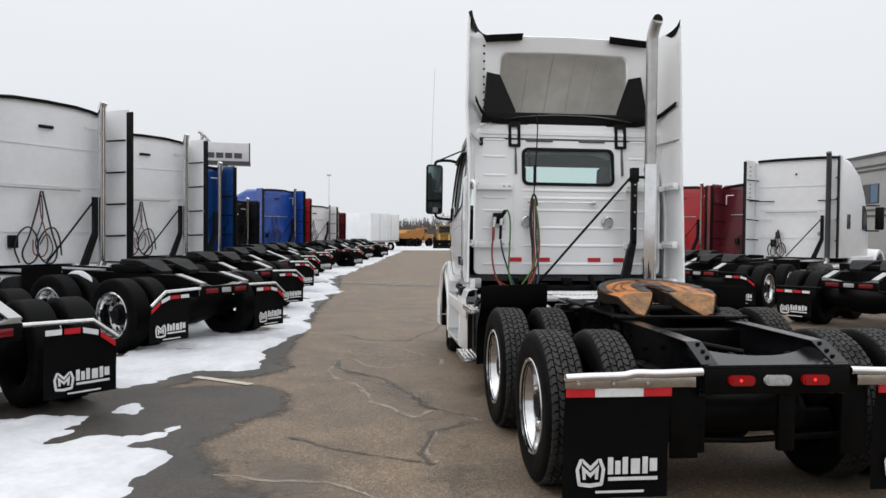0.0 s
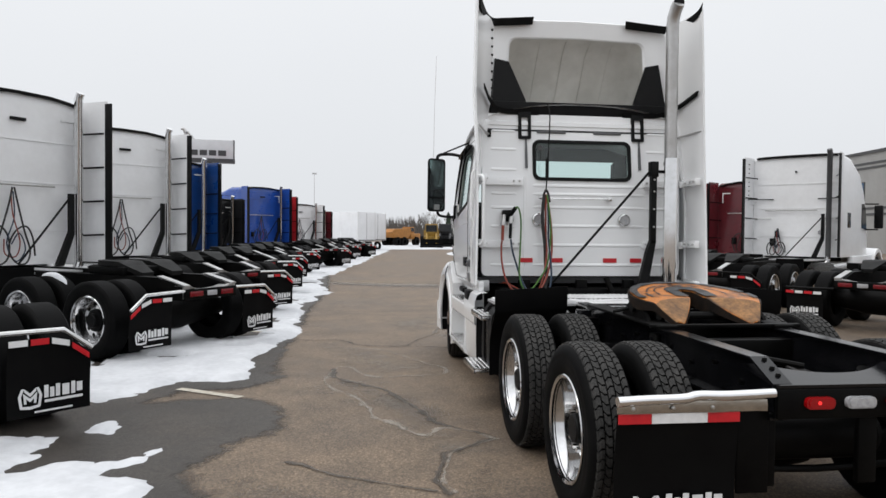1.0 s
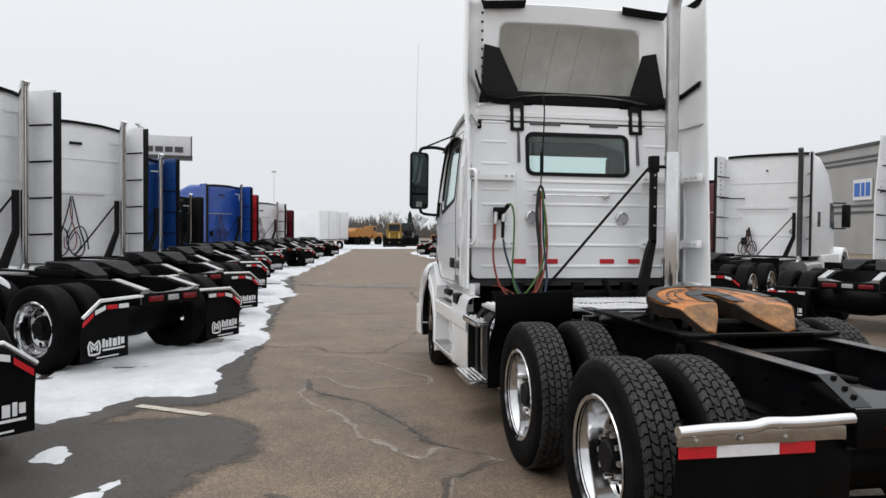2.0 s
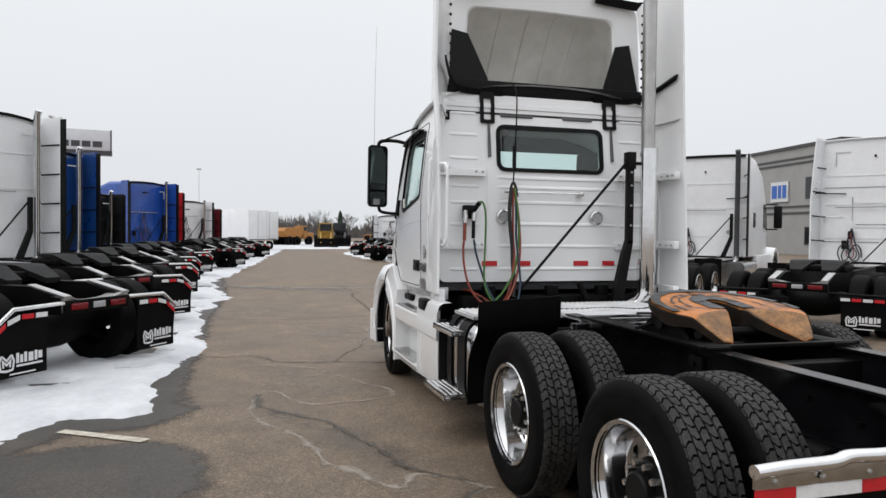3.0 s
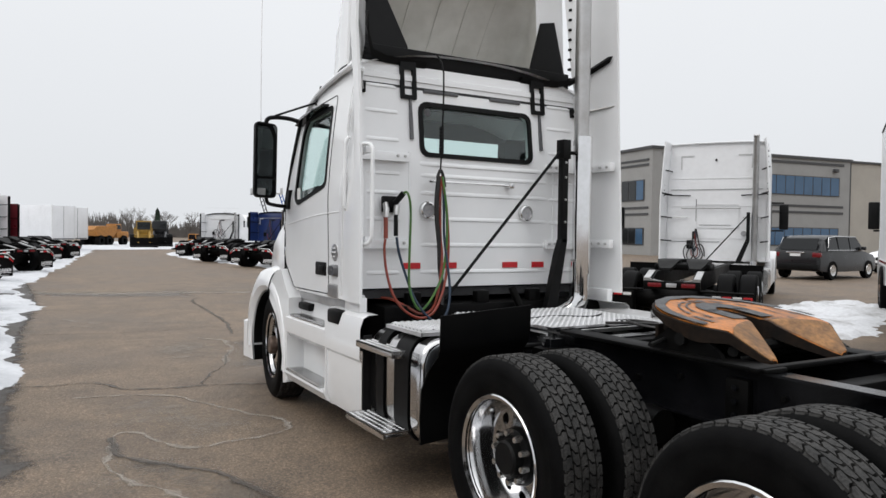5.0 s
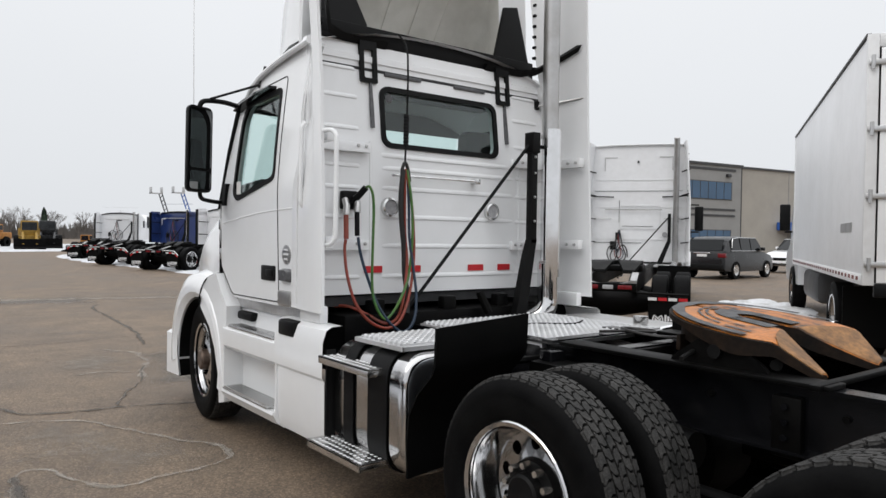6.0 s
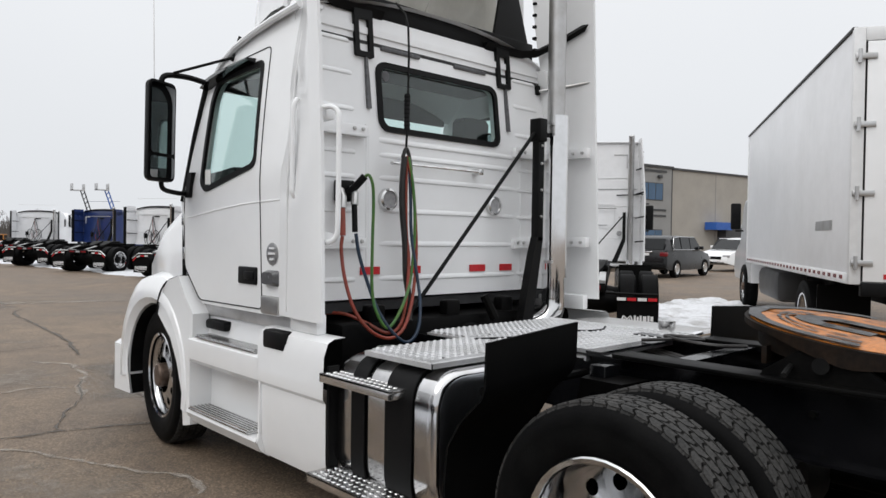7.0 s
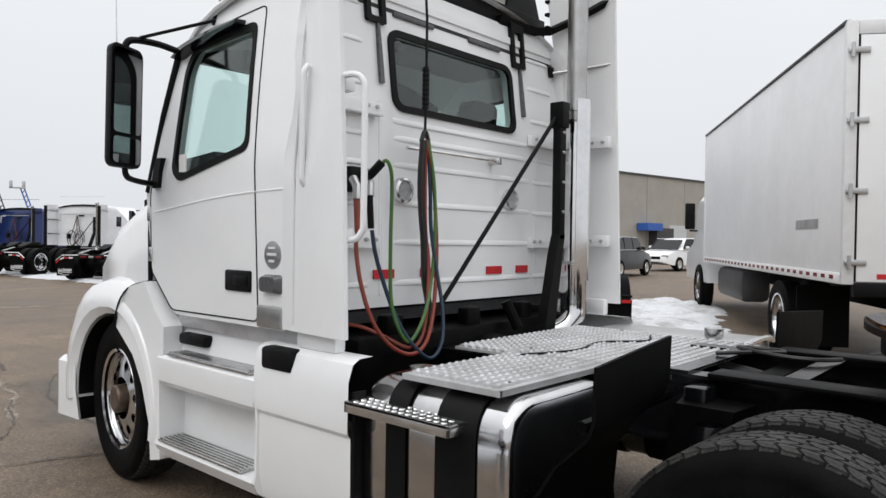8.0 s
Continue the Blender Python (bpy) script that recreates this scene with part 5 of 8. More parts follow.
for z in (1.62, 1.8, 1.98, 2.1):
    part("bolt", lathe(bmesh.new(), [(1e-4, -0.012), (0.009, -0.010), (0.011, 0)], 8, (SX - 0.175, SY - 0.02, z), "y"), STEEL, post)

# ---- air lines, sockets, grab handle ----
sock = part("socket_block", boxes((-0.86, -0.74, BACK - 0.06, BACK - 0.01, 1.66, 1.78), bevel=0.012), PLASTIC, truck, "black trailer socket block")
for x, z, mt in ((-0.865, 1.62, HOSE_R), (-0.785, 1.64, PLASTIC)):
    part("coupling", tube(bmesh.new(), [(x + 0.02, BACK - 0.06, z + 0.10), (x + 0.01, BACK - 0.10, z + 0.06), (x, BACK - 0.11, z)], 0.022, 10), STEEL, sock)
    part("hose_boot", tube(bmesh.new(), [(x, BACK - 0.11, z), (x - 0.008, BACK - 0.13, z - 0.15)], 0.016, 10), mt, sock)
part("plug", tube(bmesh.new(), [(-0.80, BACK - 0.06, 1.70), (-0.775, BACK - 0.11, 1.745), (-0.745, BACK - 0.15, 1.80)], 0.021, 10), PLASTIC, sock)
for r, mt, nm, pts in (
    (0.010, HOSE_R, "red air hose", [(-0.876, 7.6, 1.467), (-0.883, 7.6, 1.396), (-0.88, 7.57, 1.242), (-0.845, 7.53, 1.075), (-0.766, 7.5, 0.96), (-0.657, 7.48, 0.904), (-0.56, 7.48, 0.925), (-0.485, 7.5, 1.007), (-0.412, 7.54, 1.157), (-0.368, 7.57, 1.366), (-0.374, 7.58, 1.609), (-0.401, 7.58, 1.805), (-0.431, 7.6, 1.94)]),
    (0.010, HOSE_B, "blue air hose", [(-0.787, 7.6, 1.482), (-0.771, 7.59, 1.368), (-0.731, 7.57, 1.224), (-0.677, 7.53, 1.051), (-0.605, 7.48, 0.925), (-0.519, 7.46, 0.872), (-0.433, 7.47, 0.939), (-0.387, 7.51, 1.098), (-0.386, 7.55, 1.276), (-0.401, 7.58, 1.487), (-0.402, 7.59, 1.7), (-0.41, 7.6, 1.93)]),
    (0.009, HOSE_G, "green electric cable", [(-0.754, 7.6, 1.768), (-0.731, 7.57, 1.808), (-0.706, 7.56, 1.758), (-0.69, 7.57, 1.643), (-0.694, 7.57, 1.426), (-0.707, 7.55, 1.167), (-0.693, 7.52, 1.039), (-0.64, 7.5, 0.958), (-0.573, 7.5, 1.005), (-0.496, 7.52, 1.102), (-0.417, 7.56, 1.231), (-0.383, 7.57, 1.488), (-0.395, 7.57, 1.73), (-0.42, 7.59, 1.935)]),
    (0.010, HOSE_R, "red hose", [(-0.86, 7.80, 1.03), (-0.80, 7.68, 1.03), (-0.72, 7.59, 0.985), (-0.626, 7.51, 0.928), (-0.521, 7.52, 0.97), (-0.455, 7.55, 1.128), (-0.417, 7.58, 1.336), (-0.424, 7.6, 1.517), (-0.43, 7.6, 1.9)]),
    (0.018, HOSE_K, "black hose sheath", [(-0.445, 7.6, 1.936), (-0.46, 7.6, 1.758), (-0.454, 7.6, 1.607), (-0.432, 7.6, 1.426), (-0.423, 7.6, 1.244), (-0.415, 7.58, 1.122), (-0.44, 7.54, 0.98)]),
    (0.012, HOSE_K, "hose loop", [(-0.45, 7.61, 1.93), (-0.425, 7.61, 1.985), (-0.40, 7.61, 1.94), (-0.385, 7.61, 1.86)])):
    part("air_line", tube(bmesh.new(), pts, r, 8, 4), mt, truck, nm)
hang = part("hose_spring", tube(bmesh.new(), [(-0.37, 7.79, 2.89), (-0.38, 7.66, 2.72), (-0.41, 7.62, 2.2), (-0.425, 7.61, 1.97)], 0.007, 6, 3), PLASTIC, truck, "black hose hanger cord")
part("spring", lathe(bmesh.new(), [(0.016, 2.10 + 0.012 * k + (0.004 if k % 2 else 0)) if k % 2 else (0.020, 2.10 + 0.012 * k) for k in range(18)], 10, (-0.414, 7.618, 0), "z"), PLASTIC, hang)
grab = part("grab_handle", tube(bmesh.new(), [(-1.165, 7.39, 2.098), (-1.145, 7.32, 2.098), (-1.13, 7.29, 2.07), (-1.127, 7.283, 2.0), (-1.127, 7.283, 1.54), (-1.13, 7.29, 1.47), (-1.145, 7.32, 1.438), (-1.165, 7.39, 1.435)], 0.0135, 10, 3), WHITE, truck, "white tubular grab handle")
# dark machinery below the cab
part("under_cab", boxes((-0.9, 0.9, 7.56, 8.9, 0.60, 0.99), bevel=0.03), BLACK, truck)
part("transmission", lathe(bmesh.new(), [(0.1, 7.2), (0.2, 7.3), (0.22, 7.6), (0.22, 8.3)], 18, (0.05, 0, 0.72), "y"), BLACK, truck)
for x in (-0.7, -0.1, 0.4):
    part("cab_mount", boxes((x, x + 0.12, 7.58, 7.66, 0.9, 1.08), bevel=0.02), BLACK, truck)
part("cab_damper", tube(bmesh.new(), [(0.25, 7.5, 0.95), (0.2, 7.55, 1.1)], 0.03, 8), BLACK, truck)

# ---- side skirts with steps ----
AFT = [(0.24, 1.08), (0.27, 1.17), (0.36, 1.192), (0.64, 1.195), (0.655, 1.195), (0.675, 1.21), (0.70, 1.212), (0.88, 1.208), (0.945, 1.185), (0.965, 1.15), (0.968, 1.08)]
FORE = [(0.24, 1.08), (0.275, 1.19), (0.335, 1.222), (0.352, 1.215), (0.355, 1.06), (0.61, 1.06), (0.645, 1.185), (0.675, 1.21), (0.70, 1.212), (0.795, 1.212), (0.812, 1.20), (0.814, 1.105), (0.95, 1.075), (0.965, 1.0)]
for s in (-1, 1):
    bm = bmesh.new()
    for prof, y0, y1 in ((AFT, 7.268, 7.91), (FORE, 7.90, 8.80)):
        loft(bm, [[(s * x, y, z) for z, x in prof] for y in (y0, y0 + 0.01, (y0 + y1) / 2, y1)], cap=False, closed=False)
    bmesh.ops.solidify(bm, geom=bm.faces[:], thickness=0.012)
    for y in (7.885, 8.79):
        prism(bm, [(s * x, z) for x, z in ((1.0, 0.25), (1.15, 0.25), (1.20, 0.29), (1.219, 0.335), (1.209, 0.37), (1.206, 0.62), (1.2085, 0.68), (1.2085, 0.80), (1.20, 0.90), (1.15, 0.962), (1.0, 0.962))], "y", y, y + 0.015)
    skirt = part("side_skirt", bm, WHITE, truck, "white moulded side skirt with steps")
    part("skirt_edge", boxes((*sorted((s * 1.13, s * 1.19)), 7.25, 7.266, 0.30, 0.84)), PLASTIC, skirt)
    part("cab_corner", boxes((*sorted((s * 1.09, s * 1.15)), 7.42, 7.68, 0.965, 1.07), bevel=0.012), WHITE, skirt)
    for z, y0, y1, x0, x1 in ((0.357, 8.0, 8.77, 1.075, 1.222), (0.817, 7.95, 8.70, 1.105, 1.214)):
        bm = boxes((*sorted((s * x0, s * x1)), y0, y1, z, z + 0.010), bevel=0.003)
        for k in range(6):
            xx = x0 + 0.010 + (x1 - x0 - 0.028) * k / 5
            a, b = sorted((s * xx, s * (xx + 0.010)))
            box(bm, a, b, y0 + 0.01, y1 - 0.01, z + 0.010, z + 0.020)
        part("step_tread", bm, ALU, skirt, "ribbed aluminium step")
    part("toe_hold", boxes((*sorted((s * 1.03, s * 1.135)), 8.47, 8.73, 0.868, 0.928), bevel=0.018), PLASTIC, skirt, "black plastic toe hold")
    part("toe_hold", boxes((*sorted((s * 1.06, s * 1.218)), 7.63, 7.85, 0.862, 0.962), bevel=0.018), PLASTIC, skirt, "black plastic toe hold")
    part("sill", boxes((*sorted((s * 0.98, s * 1.10)), 7.70, 8.80, 0.95, 1.06), bevel=0.01), TREADPLATE, skirt)
    part("latch", boxes((*sorted((s * 1.13, s * 1.180)), 7.755, 7.945, 1.035, 1.135), bevel=0.012), STEEL, skirt)

# ---- bonnet, wings, bumper ----
bm = bmesh.new()
rows = []
for y, w, zt, zs in ((9.00, 1.135, 1.79, 1.66), (9.3, 1.11, 1.76, 1.60), (9.7, 1.05, 1.67, 1.48), (10.1, 0.95, 1.52, 1.32), (10.32, 0.85, 1.36, 1.18), (10.40, 0.76, 1.12, 1.0)):
    rows.append([(-w, y, 0.85), (-w, y, zs - 0.1), (-w * 0.96, y, zs), (-w * 0.8, y, zt - 0.04), (-w * 0.4, y, zt), (0, y, zt + 0.015), (w * 0.4, y, zt), (w * 0.8, y, zt - 0.04), (w * 0.96, y, zs), (w, y, zs - 0.1), (w, y, 0.85)])
loft(bm, rows)
hood = part("bonnet", bm, WHITE, truck, "white sloping bonnet")
part("cowl_seam", tube(bmesh.new(), [(-1.150, 9.012, 1.19), (-1.152, 9.014, 1.45), (-1.148, 9.012, 1.68), (-1.09, 9.0, 1.72), (-0.87, 9.0, 1.76)], 0.013, 6), PLASTIC, hood)
part("grille", boxes((-0.6, 0.6, 10.38, 10.42, 0.65, 1.1), bevel=0.01), PLASTIC, hood)
for s in (-1, 1):
    bm = bmesh.new()
    rows = []
    for i in range(17):
        a = radians(-14 + 202 * i / 16)
        cy, cz = 9.40, 0.47
        y, z = cy - 0.515 * math.cos(a), cz + 0.51 * math.sin(a)
        front = math.cos(a) < 0 < math.sin(a)
        Y = cy + 0.715 * abs(math.cos(a)) ** 0.75 if front else cy - (0.715 if math.cos(a) < 0 else 0.60) * math.cos(a)
        Z = cz + 0.715 * math.sin(a) ** 0.8 if front else cz + 0.715 * math.sin(a)
        rows.append([(s * 0.70, y, z), (s * 1.19, y, z), (s * 1.222, y * 0.8 + Y * 0.2, z * 0.8 + Z * 0.2), (s * 1.215, (y + Y) / 2, (z + Z) / 2), (s * 1.16, Y, Z - 0.02), (s * 1.05, Y, Z + 0.015), (s * 0.70, Y, Z + 0.04)])
    loft(bm, rows)
    wing = part("wing", bm, WHITE, hood, "white front wing with wheel arch")
    arc = [(9.40 - 0.507 * math.cos(radians(a)), 0.47 + 0.493 * math.sin(radians(a))) for a in range(-12, 187, 6)]
    part("wing_liner", loft(bmesh.new(), [[(s * 0.70, y, z), (s * 1.178, y, z)] for y, z in arc], cap=False, closed=False), PLASTIC, wing, "black wheel arch liner")
    part("seam", tube(bmesh.new(), [(s * 1.222, 9.30, 0.93), (s * 1.222, 9.25, 1.05), (s * 1.205, 9.17, 1.14), (s * 1.17, 9.05, 1.18), (s * 1.12, 8.98, 1.19)], 0.006, 5, 3), PLASTIC, wing)
    bm = bmesh.new()
    rows = [[(s * x, y - (0.06 if z < 0.3 and y < 10 else 0.0), z) for x, y in ((1.20, 9.90), (1.22, 10.12), (1.12, 10.30), (0.9, 10.42), (0.9, 10.36), (1.10, 10.24), (1.18, 10.10), (1.18, 9.92))] for z in (0.27, 0.45, 0.62)]
    loft(bm, rows)
    part("bumper_corner", bm, WHITE, hood, "white bumper corner")
    part("splash_panel", boxes((*sorted((s * 0.72, s * 1.172)), 9.925, 9.95, 0.25, 0.78)), PLASTIC, wing)
    fill = [(8.78, 0.25), (8.885, 0.225), (8.905, 0.42), (8.99, 0.62), (9.10, 0.77), (9.31, 0.91), (9.26, 1.06), (9.16, 1.15), (8.97, 1.19), (8.86, 1.06), (8.75, 0.96), (8.75, 0.83), (8.79, 0.66)]
    part("wing_fill", prism(bmesh.new(), fill, "x", *sorted((s * 1.10, s * 1.206))), WHITE, wing, "white panel behind the wheel arch")
bm = boxes((-0.95, 0.95, 10.34, 10.44, 0.27, 0.62), bevel=0.03)
part("bumper", bm, WHITE, truck, "white front bumper")

# ---- mirrors, arms and antenna ----
for s in (-1, 1):
    bm = bmesh.new()
    x = s * 1.405
    rows = []
    for y, k in ((8.865, 0.55), (8.845, 0.85), (8.81, 1.0), (8.765, 1.0), (8.757, 0.97)):
        rows.append([(x + (u - x) * k, y - 0.52 * (u - x) * s - 0.03 * (v - 2.09), 2.09 + (v - 2.09) * (0.8 + 0.2 * k)) for u, v in rrect(x - 0.108, x + 0.108, 1.785, 2.395, 0.04)])
    loft(bm, rows)
    mir = part("mirror_housing", bm, PLASTIC, truck, "black door mirror on tube arms")
    for z0, z1 in ((1.955, 2.375), (1.805, 1.935)):
        bm = bmesh.new()
        loft(bm, [[(u, 8.744 + e - 0.52 * (u - x) * s - (v - 2.09) * 0.03, v) for u, v in rrect(x - 0.090, x + 0.090, z0, z1, 0.02)] for e in (0.0, 0.006)])
        part("mirror_glass", bm, MIRROR, mir)
    part("mirror_arm", tube(bmesh.new(), [(s * 1.40, 8.80, 2.385), (s * 1.385, 8.80, 2.43), (s * 1.335, 8.805, 2.45), (s * 1.22, 8.80, 2.452), (s * 1.12, 8.775, 2.43)], 0.018, 8, 3), PLASTIC, mir)
    part("mirror_arm", tube(bmesh.new(), [(s * 1.32, 8.80, 2.465), (s * 1.22, 8.66, 2.50), (s * 1.09, 8.46, 2.545)], 0.009, 8), PLASTIC, mir)
    part("mirror_arm", tube(bmesh.new(), [(s * 1.385, 8.82, 1.79), (s * 1.375, 8.83, 1.755), (s * 1.33, 8.865, 1.735), (s * 1.20, 8.93, 1.725), (s * 1.165, 8.94, 1.74)], 0.016, 8, 3), PLASTIC, mir)
    part("arm_foot", loft(bmesh.new(), [[(s * x0, y, z) for x0, y in ((1.13, 8.86 + d), (1.185, 8.87 + d), (1.185, 8.93 + d), (1.13, 8.95 + d))] for z, d in ((1.70, 0.0), (1.78, -0.01), (1.86, -0.035))]), PLASTIC, mir)
    part("arm_bracket", loft(bmesh.new(), [[(s * (1.075 + 0.02 * k), y, z - w) for k in (0, 1)] + [(s * (1.15 - 0.01 * k), y, z - w * 0.4 + w * k) for k in (0, 1)] + [(s * 1.075, y, z + w)] for y, z, w in ((8.81, 2.405, 0.018), (8.75, 2.425, 0.036), (8.66, 2.445, 0.028), (8.40, 2.475, 0.020), (8.20, 2.485, 0.012))]), FRAME, mir, "glossy black window visor")
    part("horn_bracket", tube(bmesh.new(), [(s * 1.08, 8.50, 2.53), (s * 1.07, 8.49, 2.58), (s * 1.05, 8.46, 2.68)], 0.010, 6), PLASTIC, mir)
part("antenna", tube(bmesh.new(), [(-1.44, 8.80, 2.38), (-1.425, 8.86, 3.0), (-1.40, 8.93, 3.62)], 0.003, 5), STEEL, truck, "thin whip antenna")

# ---- ground: one asphalt sheet, older dark patches, cracks, paint and snow ----
def sheet(bm, x0, x1, y0, y1, step, height):
    nx, ny = int(round((x1 - x0) / step)), int(round((y1 - y0) / step))
    grid = [[bm.verts.new((x0 + step * i, y0 + step * j, height(x0 + step * i, y0 + step * j))) for i in range(nx + 1)] for j in range(ny + 1)]
    for j in range(ny):
        for i in range(nx):
            q = (grid[j][i], grid[j][i + 1], grid[j + 1][i + 1], grid[j + 1][i])
            if max(v.co.z for v in q) > 0.001:
                bm.faces.new(q)
    bmesh.ops.delete(bm, geom=[v for v in bm.verts if not v.link_faces], context="VERTS")
    return bm


bm = bmesh.new()
ring = [-900, -300, -100, -40, -10, 20, 50, 100, 300, 900]
vs = [[bm.verts.new((x, y + 40, 0)) for x in ring] for y in ring]
for j in range(len(ring) - 1):
    for i in range(len(ring) - 1):
        bm.faces.new((vs[j][i], vs[j][i + 1], vs[j + 1][i + 1], vs[j + 1][i]))
alone("ground", bm, ASPHALT, "tan weathered asphalt lot with cracks and damp stains", "ground", "structure", smooth=False)


def fractal(x, y, s, o=4):
    return noise.fractal(Vector((x * s, y * s, 3.7)), 1.0, 2.0, o)


def inside(poly, x, y):
    """Distance to an outline, positive within it."""
    d, odd = 1e9, False
    for i in range(len(poly)):
        (ax, ay), (bx, by) = poly[i - 1], poly[i]
        ex, ey = bx - ax, by - ay
        t = max(0.0, min(1.0, ((x - ax) * ex + (y - ay) * ey) / (ex * ex + ey * ey)))
        d = min(d, math.hypot(x - ax - ex * t, y - ay - ey * t))
        if (ay > y) != (by > y) and x < ax + (y - ay) / (by - ay) * ex:
            odd = not odd
    return d if odd else -d


def patch(poly, thick, rough=0.3, scale=0.9, slope=0.25, lumps=0.3):
    def height(x, y):
        f = inside(poly, x, y) + rough * fractal(x, y, scale) + rough * 0.35 * fractal(x + 9, y, 3.6) + 0.035 * fractal(x, y + 4, 11.0)
        if f < -0.05:
            return -0.02
        k = min(1.0, f * slope / thick)
        return -0.006 + thick * k * (1 + lumps * fractal(x, y, 1.6)) + 0.012 * k * fractal(x, y, 6.0)
    return height


DARK = [(-1.9, 7.2), (-1.2, 7.3), (-0.88, 7.16), (-0.70, 6.75), (-0.64, 6.4), (-0.72, 6.05), (-0.98, 5.8), (-1.16, 5.24), (-0.86, 4.5), (-0.4, 4.1), (-0.3, 3.3), (-0.9, 2.3), (-1.9, 1.5), (-3.1, 1.8), (-4.6, 1.1), (-5.7, 2.3), (-7.3, 2.7), (-8.6, 4.9), (-8.2, 9), (-9.4, 14), (-8.8, 20), (-9.2, 26.5), (-0.95, 26.5), (-0.75, 22), (-0.7, 19), (-0.9, 14.5), (-0.95, 10), (-0.95, 8.5), (-0.83, 8.2), (-0.90, 7.9), (-1.16, 7.65), (-1.7, 7.6)]
def stain(poly, step, z, reach=0.3):
    """A flat patch that carries how far each point lies within its outline."""
    xs, ys = [p[0] for p in poly], [p[1] for p in poly]
    b = bmesh.new()
    key = b.verts.layers.float.new("edge")
    nx, ny = int((max(xs) - min(xs) + 2 * reach) / step) + 1, int((max(ys) - min(ys) + 2 * reach) / step) + 1
    grid = []
    for j in range(ny + 1):
        row = []
        for i in range(nx + 1):
            x, y = min(xs) - reach + step * i, min(ys) - reach + step * j
            d = inside(poly, x, y)
            v = b.verts.new((x, y, z)) if d > -reach else None
            if v:
                v[key] = d
            row.append(v)
        grid.append(row)
    for j in range(ny):
        for i in range(nx):
            q = (grid[j][i], grid[j][i + 1], grid[j + 1][i + 1], grid[j + 1][i])
            if all(q):
                b.faces.new(q)
    return b


bm = stain([(x, min(y, 27.0)) for x, y in DARK], 0.12, 0.004)
alone("asphalt_patch", bm, DARK_ASPH, "darker wet asphalt along the parking bays", "asphalt", "structure", smooth=False)

# snow along the left-hand bays
BANK = [(-2.2, 7.14), (-1.885, 8.05), (-1.4, 8.2), (-1.28, 9.0), (-1.12, 9.87), (-1.0, 14.5), (-0.74, 18.9), (-1.2, 22.8), (-0.95, 25.2), (-0.5, 28.5), (2.05, 49.7), (3.3, 60.0), (2.6, 64), (-14, 64), (-14, 8), (-5, 7.0)]
BARE = [((-1.57, 11.07), 0.16), ((-1.6, 10.2), 0.11), ((-2.3, 9.5), 0.15), ((-2.05, 7.52), 0.08), ((-1.3, 13.2), 0.15), ((-1.6, 18.0), 0.25), ((-3.7, 9.2), 0.45), ((-2.2, 12.6), 0.5), ((-2.0, 21.6), 0.55), ((-2.6, 16.4), 0.8), ((-1.75, 11.4), 0.35), ((-1.7, 15.6), 0.3), ((-3.5, 24), 0.9)]
bank = patch(BANK, 0.055, 0.30, 0.8, 0.30)


def bank_height(x, y):
    h = bank(x, y)
    for (bx, by), r in BARE:
        d = math.hypot((x - bx) * 0.6, (y - by) * 1.2) + 0.35 * min(1.0, r / 0.4) * fractal(x, y, 1.3 if r > 0.25 else 2.6)
        if d < r:
            h = min(h, -0.02 + 0.12 * max(0.0, d - r + 0.15))
    return h


snow_bank = alone("snow_bank", sheet(bmesh.new(), -9.0, 0.0, 6.4, 26.0, 0.07, bank_height), SNOW, "thin melting snow along the parked trucks", "snow", "stuff")
alone("snow_bank", sheet(bmesh.new(), -13.0, 5.0, 26.0, 64.0, 0.25, bank_height), SNOW, "thin snow strip beside the drive lane", "snow", "stuff")
for poly in ([(-4.2, 6.3), (-2.93, 6.1), (-2.24, 6.2), (-2.25, 5.76), (-2.22, 5.4), (-1.55, 5.62), (-1.42, 5.93), (-1.5, 5.5), (-1.62, 5.27), (-1.22, 5.02), (-1.42, 4.46), (-1.45, 4.2), (-1.9, 3.5), (-2.4, 3.1), (-2.9, 3.5), (-3.5, 3.2), (-4.1, 3.9), (-3.9, 4.5), (-4.6, 5.1), (-4.3, 5.7)],
             [(-2.2, 6.42), (-2.0, 6.62), (-1.86, 6.4), (-1.9, 6.16), (-2.15, 6.2)]):
    xs, ys = [p[0] for p in poly], [p[1] for p in poly]
    bm = sheet(bmesh.new(), min(xs) - 0.3, max(xs) + 0.3, min(ys) - 0.3, max(ys) + 0.3, 0.04, patch(poly, 0.045, 0.10, 2.2, 0.35))
    alone("snow_patch", bm, SNOW, "flat patch of melting snow on dark asphalt", "snow", "stuff")
# shovelled heap beside the other row
HEAP = [(9.0, 10.3), (9.9, 8.9), (12.0, 9.6), (15.2, 10.9), (16.6, 12.8), (14.9, 13.2), (12.6, 12.6), (10.8, 12.0)]
heap = patch(HEAP, 0.075, 0.3, 0.8, 0.30, 1.2)


def heap_height(x, y):
    h = heap(x, y)
    return h - 0.5 * max(0.0, fractal(x + 3, y, 0.8) - 0.22) if h > 0 else h


alone("snow_heap", sheet(bmesh.new(), 8.4, 17.4, 8.2, 14.0, 0.1, heap_height), DIRTY_SNOW, "lumpy heap of dirty snow between parked trucks", "snow", "stuff")
STRIP = [(8.3, 26.0), (7.6, 29.4), (7.4, 33.6), (6.3, 43.3), (6.4, 50), (9, 56), (22, 56), (22, 26)]
alone("snow_bank", sheet(bmesh.new(), 5.5, 20.0, 25.0, 57.0, 0.25, patch(STRIP, 0.07, 0.4, 0.6, 0.3)), SNOW, "snow strip under the far row of trucks", "snow", "stuff")
